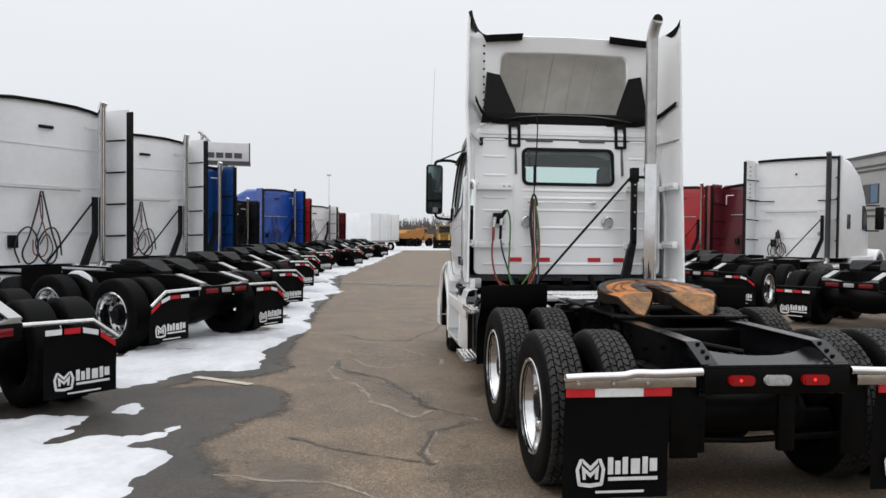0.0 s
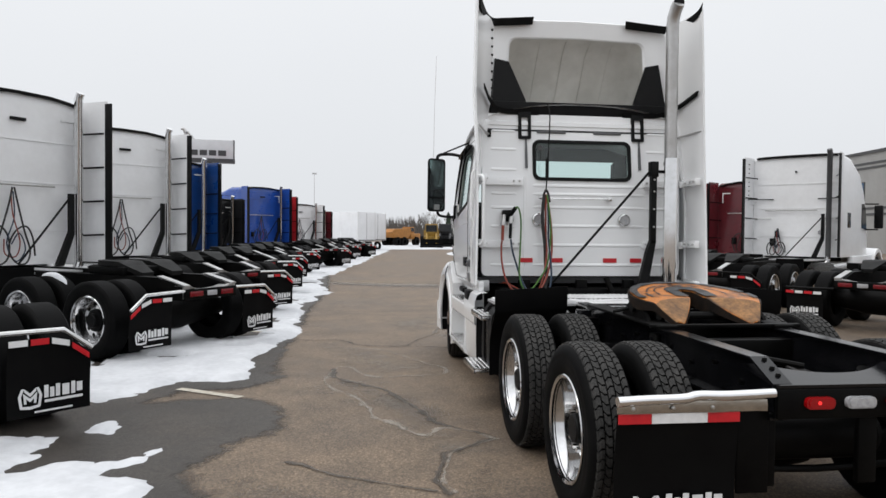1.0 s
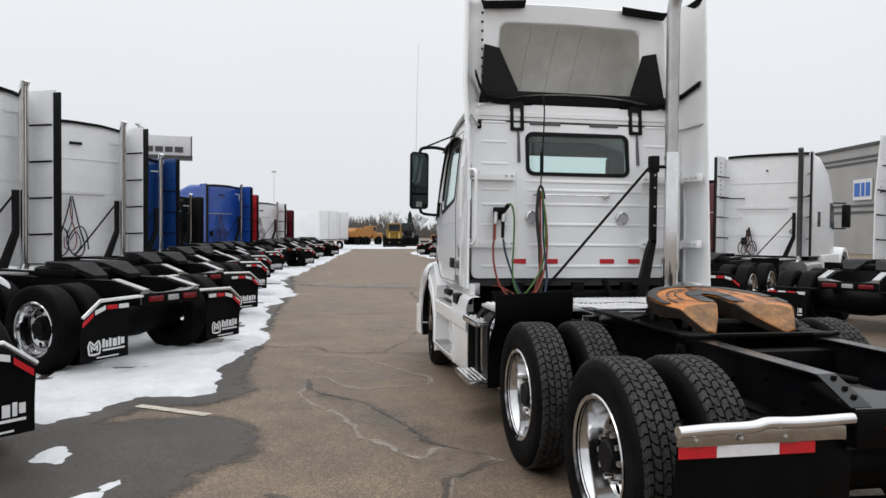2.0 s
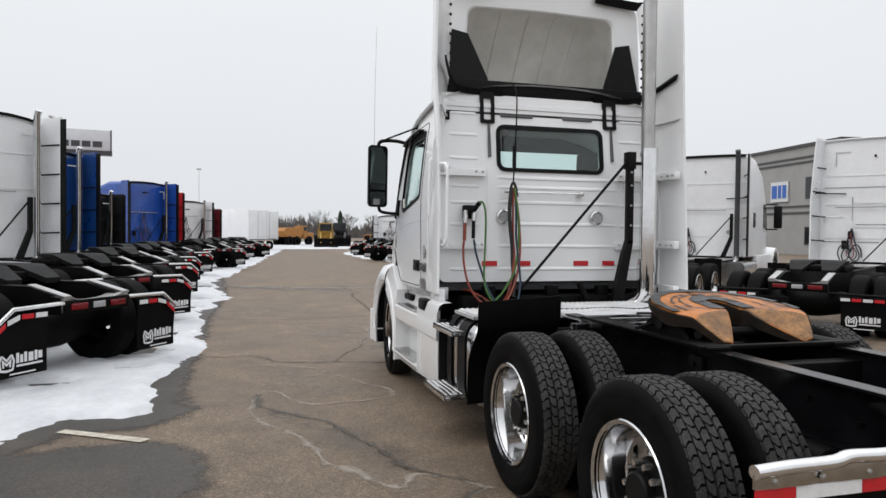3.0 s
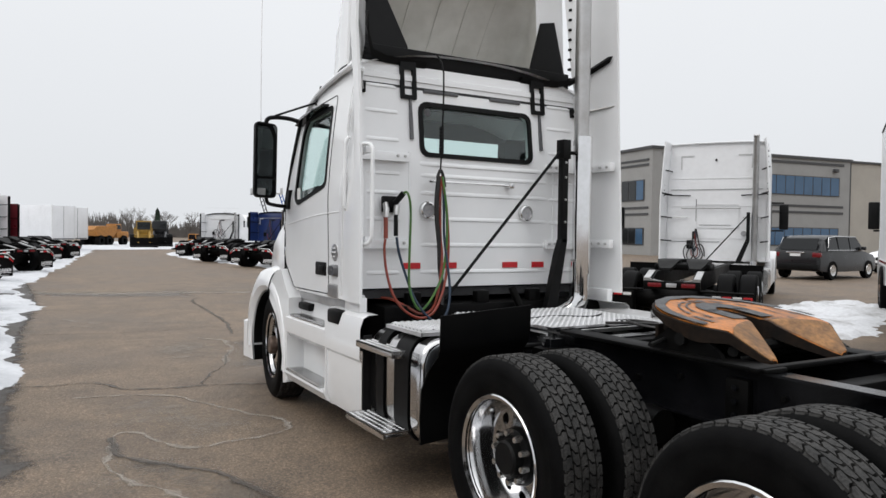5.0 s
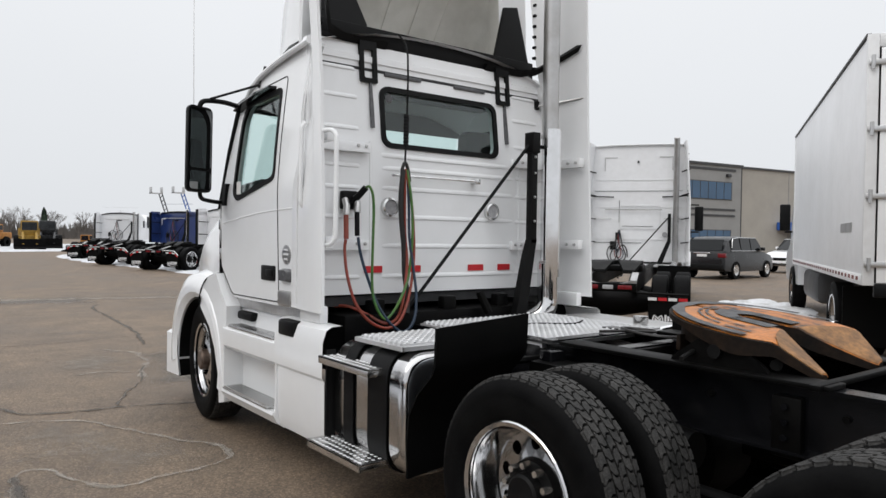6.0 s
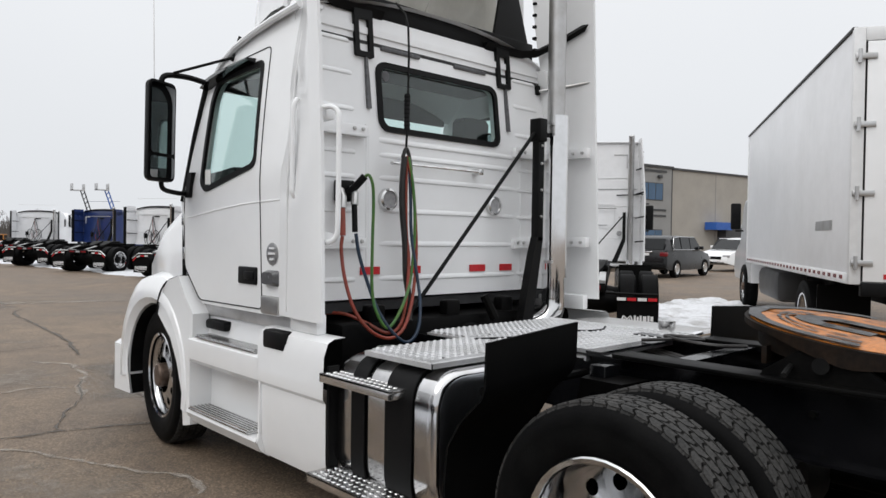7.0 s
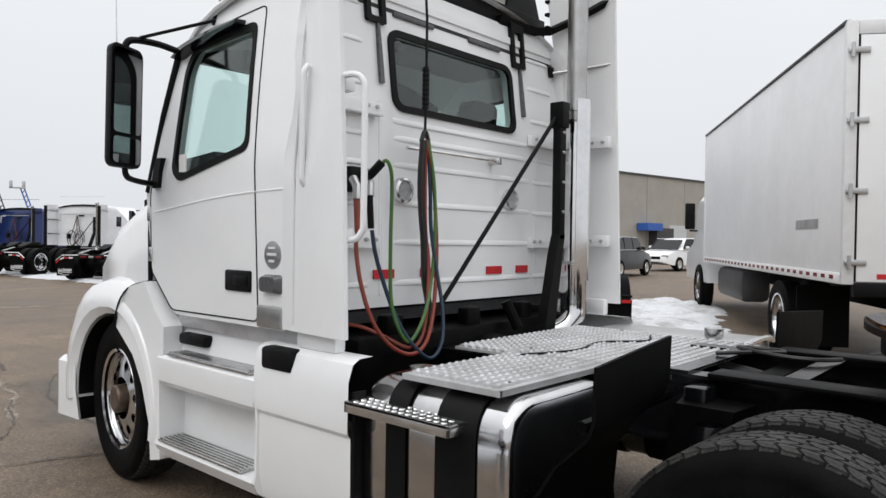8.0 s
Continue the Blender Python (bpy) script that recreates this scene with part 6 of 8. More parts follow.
END = [(-4, 62), (4, 61), (9, 62), (20, 60), (40, 64), (60, 90), (-30, 90), (-20, 62)]
alone("snow_field", sheet(bmesh.new(), -32, 60, 59, 92, 0.5, patch(END, 0.12, 3.2, 0.16, 0.2)), SNOW, "snow beyond the end of the lot", "snow", "stuff")


BLOOMS = [[(-0.17, 9.95), (0.2, 9.8), (0.45, 9.45), (0.65, 9.0), (0.84, 8.6), (0.86, 8.35), (0.6, 8.18), (0.2, 8.2), (0.0, 8.4), (-0.12, 8.75), (-0.4, 9.2)], [(-0.34, 8.62), (-0.1, 8.68), (-0.08, 8.95), (-0.25, 9.05), (-0.38, 8.85)], [(-0.6, 8.3), (-0.36, 7.8), (-0.05, 7.2), (0.2, 6.3), (-0.2, 6.8), (-0.55, 7.6)], [(0.2, 6.4), (0.7, 6.0), (0.9, 5.4), (0.5, 5.3), (0.2, 5.9)], [(0.5, 12.8), (1.2, 13.2), (1.4, 12.7), (1.25, 12.0), (0.8, 11.7), (0.4, 12.1)], [(-1.0, 21.6), (1.0, 20.6), (4.5, 19.9), (4.5, 20.8), (1.0, 21.8), (-0.9, 22.6)]]


def ground_line(name, pts, w, z, mat, label, cat, ragged=0.35, step=12, wander=0.0):
    """A narrow, uneven strip lying on the asphalt."""
    line = curve_points([(x, y, z) for x, y in pts], step)
    lo, mid, hi = [], [], []
    for i, p in enumerate(line):
        d = line[min(i + 1, len(line) - 1)] - line[max(i - 1, 0)]
        sd = Vector((-d.y, d.x, 0)).normalized()
        j = Vector((fractal(p.x, p.y, 5.0), fractal(p.y, p.x, 5.0), 0)) * 0.022 + Vector((fractal(p.x + 7, p.y, 2.2), fractal(p.y, p.x + 7, 2.2), 0)) * wander
        k = w * (1 + ragged * 1.6 * fractal(p.x + 5, p.y, 9.0)) * (0.35 if i in (0, len(line) - 1) else 1.0) / 2
        lo.append(p + j - sd * k)
        mid.append(p + j)
        hi.append(p + j + sd * k)
    bm = bmesh.new()
    key = bm.verts.layers.float.new("edge")
    rows = [[bm.verts.new(p) for p in r] for r in (lo, mid, hi)]
    for v in rows[1]:
        v[key] = 1.0
    for a, b in zip(rows, rows[1:]):
        for i in range(len(a) - 1):
            bm.faces.new((a[i], a[i + 1], b[i + 1], b[i]))
    return alone(name, bm, mat, label, cat, "structure", smooth=False)


for pts, w in (([(-0.32, 8.6), (-0.32, 8.28), (-0.24, 8.04), (-0.04, 7.81), (0.15, 7.55), (0.25, 7.27), (0.35, 7.04), (0.49, 6.6), (0.58, 6.23), (0.7, 6.11), (0.92, 5.88)], 0.11),
               ([(0.9, 5.78), (0.7, 5.59), (0.54, 5.49), (0.48, 5.3), (0.41, 4.92), (0.43, 4.67)], 0.085),
               ([(-0.56, 5.41), (-0.35, 5.21), (-0.14, 5.05), (0.12, 4.91), (0.26, 4.81), (0.38, 4.76)], 0.06),
               ([(1.5, 9.75), (1.0, 10.0), (0.62, 10.1), (0.32, 10.12), (-0.01, 10.25), (-0.31, 10.7), (-0.63, 10.7), (-1.06, 10.8)], 0.07), ([(0.65, 10.16), (0.8, 10.63), (1.05, 11.1), (1.33, 12.0)], 0.045),
               ([(2.44, 19.4), (2.14, 18.5), (2.0, 15.3), (1.86, 14.1), (1.72, 13.5)], 0.12),
               ([(2.4, 13.5), (1.6, 11.9), (1.5, 9.5)], 0.04), ([(-1.2, 14.6), (0.4, 14.2), (1.8, 14.4)], 0.05)):
    ground_line("crack", pts, w * 0.8, 0.008, CRACK, "dark sealed crack across tan asphalt", "crack", 0.55, 16, 0.03)
for pts, w in (([(-0.5, 10.05), (-0.17, 10.0), (0.18, 9.87), (0.39, 9.65), (0.58, 9.25), (0.76, 8.82), (0.88, 8.63), (0.91, 8.4), (0.80, 8.18), (0.58, 8.11), (0.39, 8.13), (0.2, 8.14), (0.02, 8.24), (-0.07, 8.49), (-0.14, 8.66), (-0.28, 8.66), (-0.36, 8.45), (-0.33, 8.2), (-0.41, 8.0)], 0.04),
               ([(-0.41, 8.0), (-0.39, 7.83), (-0.31, 7.64), (-0.2, 7.45), (-0.1, 7.2), (0.04, 6.6), (0.23, 6.26), (0.37, 6.0), (0.47, 5.96), (0.6, 6.12), (0.77, 6.03), (0.9, 5.78)], 0.05),
               ([(0.95, 5.81), (0.75, 5.62), (0.59, 5.52), (0.53, 5.33), (0.46, 4.95), (0.48, 4.7)], 0.03),
               ([(1.2, 13.3), (1.44, 12.95), (1.44, 12.6), (1.33, 11.95), (1.08, 11.2)], 0.06), ([(0.6, 11.8), (0.85, 11.8), (1.15, 11.6)], 0.05),
               ([(-1.0, 22.0), (0.6, 21.1), (2.2, 20.9), (4.6, 20.2)], 0.2), ([(-0.36, 16.2), (0.16, 15.4)], 0.10), ([(0.7, 15.3), (1.7, 14.85)], 0.07), ([(-0.3, 15.3), (0.1, 14.9)], 0.06), ([(-0.97, 4.62), (-0.72, 4.52), (-0.35, 4.43), (-0.12, 4.3), (0.05, 4.1)], 0.03)):
    ground_line("salt_line", pts, w * 1.2 + 0.022, 0.006, SALT, "pale dried tide line on the asphalt", "stain", 0.9, 16, 0.06)
for poly in BLOOMS:
    alone("salt_bloom", stain(poly, 0.1, 0.005, 0.4), BLOOM, "faint dried salt bloom on the asphalt", "stain", "structure", smooth=False)
for pts in ([(-1.12, 7.27), (-1.80, 7.71)], [(-1.15, 11.3), (-1.7, 11.7)]):
    (ax, ay), (bx, by) = pts
    n = Vector((ay - by, bx - ax, 0)).normalized() * 0.05
    bm = bmesh.new()
    key = bm.verts.layers.float.new("edge")
    rows = [[bm.verts.new(Vector((ax + (bx - ax) * k / 12, ay + (by - ay) * k / 12, 0.010)) + n * f) for k in range(13)] for f in (-1.0, -0.8, 0.8, 1.0)]
    for r in rows[1:3]:
        for v in r[1:-1]:
            v[key] = 1.0
    for a, b in zip(rows, rows[1:]):
        for i in range(12):
            bm.faces.new((a[i], a[i + 1], b[i + 1], b[i]))
    alone("parking_line", bm, STRIPE, "worn cream parking bay line", "line", "structure", smooth=False)
for poly in ([(-0.4, 8.1), (-0.2, 7.1), (0.2, 6.5), (0.4, 6.1), (0.7, 6.1), (0.9, 6.6), (0.4, 7.4), (0.0, 8.0)],
             [(-0.9, 22.5), (0.8, 21.5), (2.6, 21.6), (2.6, 19.6), (0.6, 20.2), (-0.9, 21.2)], [(0.2, 4.4), (0.9, 5.6), (0.9, 4.2), (0.6, 3.2)], [(1.0, 11.0), (1.4, 12.6), (2.2, 13.4), (3.5, 13.0), (3.0, 10.5), (1.3, 10.2)], [(-1.0, 5.2), (-0.3, 4.9), (0.2, 4.2), (0.0, 3.2), (-0.9, 4.2)]):
    alone("damp_patch", stain(poly, 0.12, 0.003, 0.4), DAMP, "damp darker patch on tan asphalt", "stain", "structure", smooth=False)

# ---- parked tractors ----
def lot_tractor(paint, back=5.0, top=3.6, sleeper=1.9, edge=True, stack_side=1, bar=None, flap_strip=(0, 1, 0, 1), drop=0.0, stack=None, lip=0.06, near=False, marks=False):
    """A sleeper tractor: rear end at the origin, nose to +y."""
    t = empty("semi_truck")
    for y in (0.72, 2.04):
        for s in (-1, 1):
            wheel(t, s * 1.085, y, rim=DEEP_RIM, hub=HUB, treaded=False, turn=30 * y)
            wheel(t, s * 0.75, y, treaded=False)
        part("drive_axle", lathe(bmesh.new(), [(0.1, -0.9), (0.24, -0.15), (0.24, 0.15), (0.1, 0.9)], 14, (0, y, 0.485)), BLACK, t)
    nose = back + sleeper + 1.55
    for s in (-1, 1):
        wheel(t, s * 1.05, nose + 0.35, tyre=STEER_TYRE, rim=FLAT_RIM, hub=HUB_CHROME, treaded=False)
        x0, x1 = sorted((s * 0.30, s * 0.43))
        bm = bmesh.new()
        prism(bm, [(0.02, 0.68), (nose + 0.6, 0.68), (nose + 0.6, 0.95), (0.46, 0.95), (0.02, 0.84)], "x", x0, x1)
        part("frame_rail", bm, BLACK, t)
        a, b = sorted((s * 1.19, s * 0.60))
        mud_flap(t, a, b, 0.0, 0.74 - drop, 0.17, tilt=0.02, strip=flap_strip[::s], chamfer=0.16 if edge else 0.0)
        hang = part("flap_hanger", tube(bmesh.new(), [(s * 1.19, -0.01, (0.63 if edge else 0.79) - drop), (s * 0.98, -0.01, 0.79 - drop), (s * 0.43, -0.01, 0.80 - drop)], 0.020, 8), bar or ALU, t, "mud flap hanger bar")
    # tail: scooped, worn-bright crossmember and lamps
    bm = bmesh.new()
    top_e = [(x, 0.85 - 0.06 * max(0.0, 1 - (x / 0.32) ** 2) ** 0.5) for x in [-0.43 + 0.86 * i / 12 for i in range(13)]]
    prism(bm, [(-0.43, 0.70), (0.43, 0.70)] + top_e[::-1], "y", 0.0, 0.02)
    prism(bm, top_e + [(x, z + 0.014) for x, z in top_e[::-1]], "y", -0.02, 0.16)
    end = part("rear_crossmember", bm, STEEL, t, "worn grey rear crossmember")
    for s in (-1, 1):
        rows = [[(s * 0.43, -0.01, 0.85), (s * 0.33, -0.01, 0.85), (s * 0.33, -0.01, 0.867), (s * 0.43, -0.01, 0.867)], [(s * 0.43, 0.46, 0.955), (s * 0.33, 0.46, 0.955), (s * 0.33, 0.46, 0.97), (s * 0.43, 0.46, 0.97)]]
        part("rail_cap", loft(bmesh.new(), rows), STEEL, end)
    part("lamp_panel", boxes((-0.43, 0.43, -0.025, 0.0, 0.69, 0.82), bevel=0.006), BLACK, end)
    for x0, x1, mt in ((-0.36, -0.15, TAIL_OFF), (-0.08, 0.08, CLEAR), (0.15, 0.36, TAIL_OFF)):
        part("tail_lamp", boxes((x0, x1, -0.042, -0.025, 0.725, 0.79), bevel=0.008), mt, end)
    # fifth wheel
    bm = bmesh.new()
    for s in (-1, 1):
        rows = []
        for k in range(13):
            y = 0.85 + 1.0 * k / 12
            z = 1.13 - max(0.0, 1.2 - y) * 0.40
            xo = 0.44 * math.sqrt(max(0.02, 1 - max(0.0, (y - 1.40) / 0.46) ** 2)) if y > 1.4 else 0.44 * (1 - 0.25 * ((1.40 - y) / 0.55) ** 2)
            xi = min(xo, 0.0 if y > 1.45 else 0.05 + 0.10 * max(0.0, 1.2 - y) / 0.35)
            rows.append([(s * xi, y, z), (s * xo, y, z), (s * xo, y, z - 0.06), (s * xi, y, z - 0.06)])
        loft(bm, rows)
    fw = part("fifth_wheel", bm, GREASE, t, "dark greased fifth wheel")
    part("fifth_base", boxes((-0.45, 0.45, 1.05, 1.75, 0.955, 1.06), bevel=0.02), BLACK, fw)
    part("deck_plate", boxes((-0.75, 0.75, back - 1.1, back + 0.2, 0.90, 0.93)), TREADPLATE, t)
    for s in (-1, 1):
        sec = rounded([(-0.32, -0.30), (0.32, -0.30), (0.32, 0.30), (-0.32, 0.30)], 0.16, 4)
        part("fuel_tank", loft(bmesh.new(), [[(s * 0.86 + u, y, 0.56 + v) for u, v in sec] for y in (back - 0.8, back + 0.9)]), ALU, t)
        part("quarter_fender", loft(bmesh.new(), [[(s * 1.2, y, z), (s * 0.62, y, z), (s * 0.62, y + 0.015, z), (s * 1.2, y + 0.015, z)] for y, z in ((2.62, 1.02), (2.64, 0.7), (2.62, 0.4))]), MUDFLAP, t)
    # cab and sleeper: one lofted shell
    def section(y, w, z0, zt, r=0.14):
        pts = [(-w, z0)]
        for i in range(6):
            a = radians(180 - 90 * i / 5)
            pts.append((-w + r + r * math.cos(a), zt - r + r * math.sin(a)))
        pts.append((0, zt + (0.0 if near else 0.03)))
        full = pts + [(-x, z) for x, z in pts[:-1][::-1]]
        return [(x, y, z) for x, z in full]
    b = back
    e = b + sleeper
    bm = bmesh.new()
    loft(bm, [section(b, 1.06, 0.98, top - (0.02 if near else 0.06), 0.06 if near else 0.14), section(b + 0.03, 1.10, 0.98, top, 0.06 if near else 0.14), section(b + sleeper * 0.45, 1.12, 0.98, top + 0.02, 0.2), section(e - 0.1, 1.12, 0.98, top - 0.22, 0.3), section(e + 0.45, 1.10, 0.98, top - 0.62, 0.34), section(e + 0.78, 1.08, 0.98, 2.55, 0.3), section(e + 1.12, 1.05, 0.98, 1.85, 0.2)])
    cab = part("cab", bm, paint, t)
    bm = bmesh.new()
    loft(bm, [section(e + 1.0, 0.98, 0.70, 1.74, 0.2), section(e + 1.5, 0.90, 0.6, 1.68, 0.2), section(e + 2.1, 0.78, 0.55, 1.52, 0.2), section(e + 2.45, 0.70, 0.55, 1.25, 0.2)])
    bonnet = part("bonnet", bm, paint, t)
    for s in (-1, 1):
        rows = []
        for i in range(11):
            a = radians(-10 + 200 * i / 10)
            y, z = nose + 0.35 - 0.58 * math.cos(a), 0.49 + 0.58 * math.sin(a)
            Y, Z = nose + 0.35 - 0.70 * math.cos(a), 0.49 + 0.68 * math.sin(a)
            rows.append([(s * 0.7, y, z), (s * 1.2, y, z), (s * 1.2, Y, Z), (s * 0.7, Y, Z + 0.03)])
        part("wing", loft(bmesh.new(), rows), paint, bonnet)
        part("side_skirt", boxes((*sorted((s * 1.04, s * 1.18)), b + 0.9, nose - 0.3, 0.35, 1.0), bevel=0.04), paint, cab)
        # dark glass in the door and sleeper
        gl = [(e + 0.15, 1.75), (e + 0.72, 1.72), (e + 0.60, 2.25), (e + 0.42, 2.42), (e + 0.15, 2.42)]
        part("door_window", loft(bmesh.new(), [[(s * 1.100, y, z) for y, z in gl], [(s * 1.125, y, z) for y, z in gl]]), DARKGLASS, cab)
        part("sleeper_window", boxes((*sorted((s * 1.10, s * 1.128)), b + 0.55, b + 0.85, 1.75, 2.15), bevel=0.01), DARKGLASS, cab)
        bm = boxes((*sorted((s * 1.28, s * 1.50)), e + 0.80, e + 0.92, 1.75, 2.40), bevel=0.03)
        mir = part("mirror_housing", bm, PLASTIC, cab)
        for z in (1.72, 2.44):
            part("mirror_arm", tube(bmesh.new(), [(s * 1.38, e + 0.86, z), (s * 1.06, e + 0.66, z)], 0.02, 6), PLASTIC, mir)
        # side extender, bracing and dark rubber edge
        bm = bmesh.new()
        k = 0.07 if near and not edge else 0.0
        loft(bm, [[(s * (1.18 - d), b - 0.50, z), (s * (1.12 - d), b + 0.02, z), (s * (1.09 - d), b + 0.02, z), (s * (1.155 - d), b - 0.50, z)] for z, d in ((1.0, 0.0), (2.4, 0.0), (top - 0.25, k), (top + 0.02, k * 1.4))])
        ext = part("side_extender", bm, paint, cab)
        if edge:
            part("rubber_edge", loft(bmesh.new(), [[(s * 1.19, b - 0.60, z), (s * 1.195, b - 0.47, z), (s * 1.15, b - 0.47, z), (s * 1.16, b - 0.60, z)] for z in (1.0, top - 0.3, top - 0.02)]), PLASTIC, ext, "black rubber edge")
        for z in (1.45, 2.0, 2.55, 3.1):
            if z < top - 0.3:
                part("brace", tube(bmesh.new(), [(s * 1.15, b - 0.45, z), (s * 0.98, b - 0.02, z - 0.02)], 0.016, 6), PLASTIC, ext)
    part("windscreen", loft(bmesh.new(), [[(-0.95, e + 1.10, 1.84), (0.95, e + 1.10, 1.84)], [(-0.92, e + 0.83, 2.42), (0.92, e + 0.83, 2.42)]], cap=False, closed=False), DARKGLASS, cab)
    arched = 0.2 if near else 1.0
    part("roof_lip", loft(bmesh.new(), [[(x, b - 0.05, top - 0.015 - 0.10 * arched * abs(x) ** 3), (x, b - 0.06, top + lip - 0.03 - 0.10 * arched * abs(x) ** 3), (x, b + 0.10, top + lip - 0.10 * arched * abs(x) ** 3), (x, b + 0.10, top - 0.10 * arched * abs(x) ** 3)] for x in (-1.0, -0.8, -0.5, 0, 0.5, 0.8, 1.0)]), PLASTIC if lip > 0.05 else paint, cab)
    # back wall details
    y = b - 0.012
    for z in (1.5, 2.25, 2.9):
        part("panel_seam", boxes((-0.98, 0.98, y, y + 0.02, z - 0.006, z + 0.006)), WHITE_DULL if paint == LOTWHITE else paint, cab)
    part("hose_rod", tube(bmesh.new(), [(-0.75, y - 0.06, 2.2), (0.55, y - 0.06, 2.2)], 0.014, 6), STEEL, cab)
    part("work_lamp", boxes((-0.12 + 0.1 * near, 0.12 - 0.1 * near, y - 0.03, y + 0.01, top - 0.42, top - 0.37), bevel=0.008), PLASTIC, cab)
    for s in (-1, 1) if marks or not near else ():
        part("corner_mark", boxes((*sorted((s * 0.48, s * 0.78)), y - 0.002, y + 0.01, top - 0.30, top - 0.275), (*sorted((s * 0.76, s * 0.78)), y - 0.002, y + 0.01, top - 0.60, top - 0.30)) if marks else boxes((*sorted((s * 0.70, s * 0.95)), y - 0.002, y + 0.01, top - 0.34, top - 0.31), (*sorted((s * 0.92, s * 0.95)), y - 0.002, y + 0.01, top - 0.62, top - 0.34)), STEEL if near else PAPER if paint != LOTWHITE else WHITE_DULL, cab)
    sx = 0.86 * stack_side
    stk = part("exhaust_pipe", tube(bmesh.new(), [(sx, b - 0.22, 0.95), (sx, b - 0.22, top + 0.02), (sx, b - 0.27, top + 0.12)], 0.065, 14), stack or CHROME, t, "upright exhaust stack")
    part("elbow", tube(bmesh.new(), [(sx, b - 0.22, 1.0), (sx - 0.05 * stack_side, b - 0.2, 0.88), (sx - 0.25 * stack_side, b - 0.1, 0.84)], 0.07, 12, 3), CHROME, stk)
    bm = bmesh.new()
    prism(bm, [(sx - 0.40 * stack_side, 0.95), (sx - 0.28 * stack_side, 0.95), (sx - 0.10 * stack_side, 1.45), (sx - 0.10 * stack_side, 2.1), (sx - 0.17 * stack_side, 2.1), (sx - 0.17 * stack_side, 1.5)][::stack_side], "y", b - 0.26, b - 0.18)
    part("stack_bracket", bm, PLASTIC, t)
    part("brace_strut", tube(bmesh.new(), [(sx - 0.13 * stack_side, b - 0.2, 2.05), (-0.15 * stack_side, b - 0.25, 1.0)], 0.016, 6), PLASTIC, t)
    if near:
        if marks:
            for z, x0, x1 in ((2.64, -1.0, 1.0), (1.81, -0.35, 0.35), (1.42, -1.0, 0.1)):
                part("seam_gap", boxes((x0, x1, y - 0.004, y + 0.004, z - 0.005, z + 0.005)), SMOKE, cab)
            part("seam_gap", boxes((-0.43, -0.415, y - 0.004, y + 0.004, 1.9, 2.42)), SMOKE, cab)
        for d in (-1, 1):
            part("wall_stay", tube(bmesh.new(), [(d * 1.10, b - 0.30, 2.515), (d * 0.95, b - 0.06, 2.51), (d * 0.55, b - 0.03, 2.50)], 0.014, 6), PLASTIC, cab)
            part("wall_stay", tube(bmesh.new(), [(d * 1.10, b - 0.30, 2.0), (d * 0.95, b - 0.05, 1.99), (d * 0.60, b - 0.03, 1.99)], 0.010, 6), STEEL, cab)
        if marks:
            holder = bmesh.new()
            holed(holder, rrect(-0.42, 0.52, 1.74, 2.30, 0.05), rrect(-0.40, 0.50, 1.76, 2.28, 0.04), lambda u, v, d: (u, y - 0.006 + d, v), 0.012, 1)
            part("pressed_frame", holder, WHITE_DULL, cab)
        for s in (-1, 1):
            for k in range(9):
                part("rivet", disc(bmesh.new(), 0.016, b - 0.30, b - 0.29, 8, (s * 1.115, 0, 2.5 + 0.12 * k), "y"), TRIMDARK, cab)
    hx, hz, hs = (-0.42, 1.0, 0.62) if near else (-0.14, 1.0, 1.0)
    for r, mt, pts in ((0.014, HOSE_K, ((0, 2.16), (-0.06, 1.9), (-0.20, 1.45), (-0.30, 1.17), (-0.22, 1.0), (-0.08, 1.1), (-0.06, 1.4), (-0.2, 1.58), (-0.36, 1.48), (-0.42, 1.25), (-0.35, 1.02))),
                       (0.014, HOSE_K, ((0.03, 2.16), (0.08, 1.9), (0.17, 1.5), (0.27, 1.2), (0.20, 1.01), (0.03, 1.03), (-0.06, 1.25), (0.04, 1.5), (0.2, 1.57), (0.31, 1.4), (0.34, 1.12))),
                       (0.010, HOSE_B, ((0.01, 2.1), (0.02, 1.7), (-0.1, 1.32), (0.05, 1.04), (0.19, 1.22), (0.09, 1.47), (-0.02, 1.3))),
                       (0.010, HOSE_R, ((-0.02, 2.1), (0.0, 1.75), (0.10, 1.35), (0.05, 1.12), (-0.12, 1.16), (-0.14, 1.38)))):
        part("air_line", tube(bmesh.new(), [(hx + u * hs, b - 0.10 - 0.01 * (i % 3), hz + (v - 1.0) * hs) for i, (u, v) in enumerate(pts)], r, 6, 4), mt, t, "looped hose")
    part("socket_block", boxes((-0.62, -0.48, b - 0.08, b, 1.25, 1.45), bevel=0.015), PLASTIC, t)
    if near:
        part("work_lamp", disc(bmesh.new(), 0.06, y - 0.03, y, 14, (0.62, 0, 1.62), "y"), CLEAR, t)
        part("vent_cover", boxes((-0.50, -0.40, b - 0.06, b, 1.48, 1.66), bevel=0.01), PLASTIC, t)
    return t


def tractor_at(model, x, y, heading, label, group):
    ob = copy_thing(model, pose(x, y, 0, 0, 0, heading)) if model.get("set") else model
    model["set"] = 1
    ob.matrix_basis = pose(x, y, 0, 0, 0, heading)
    return tagged(ob, label, "truck", group)


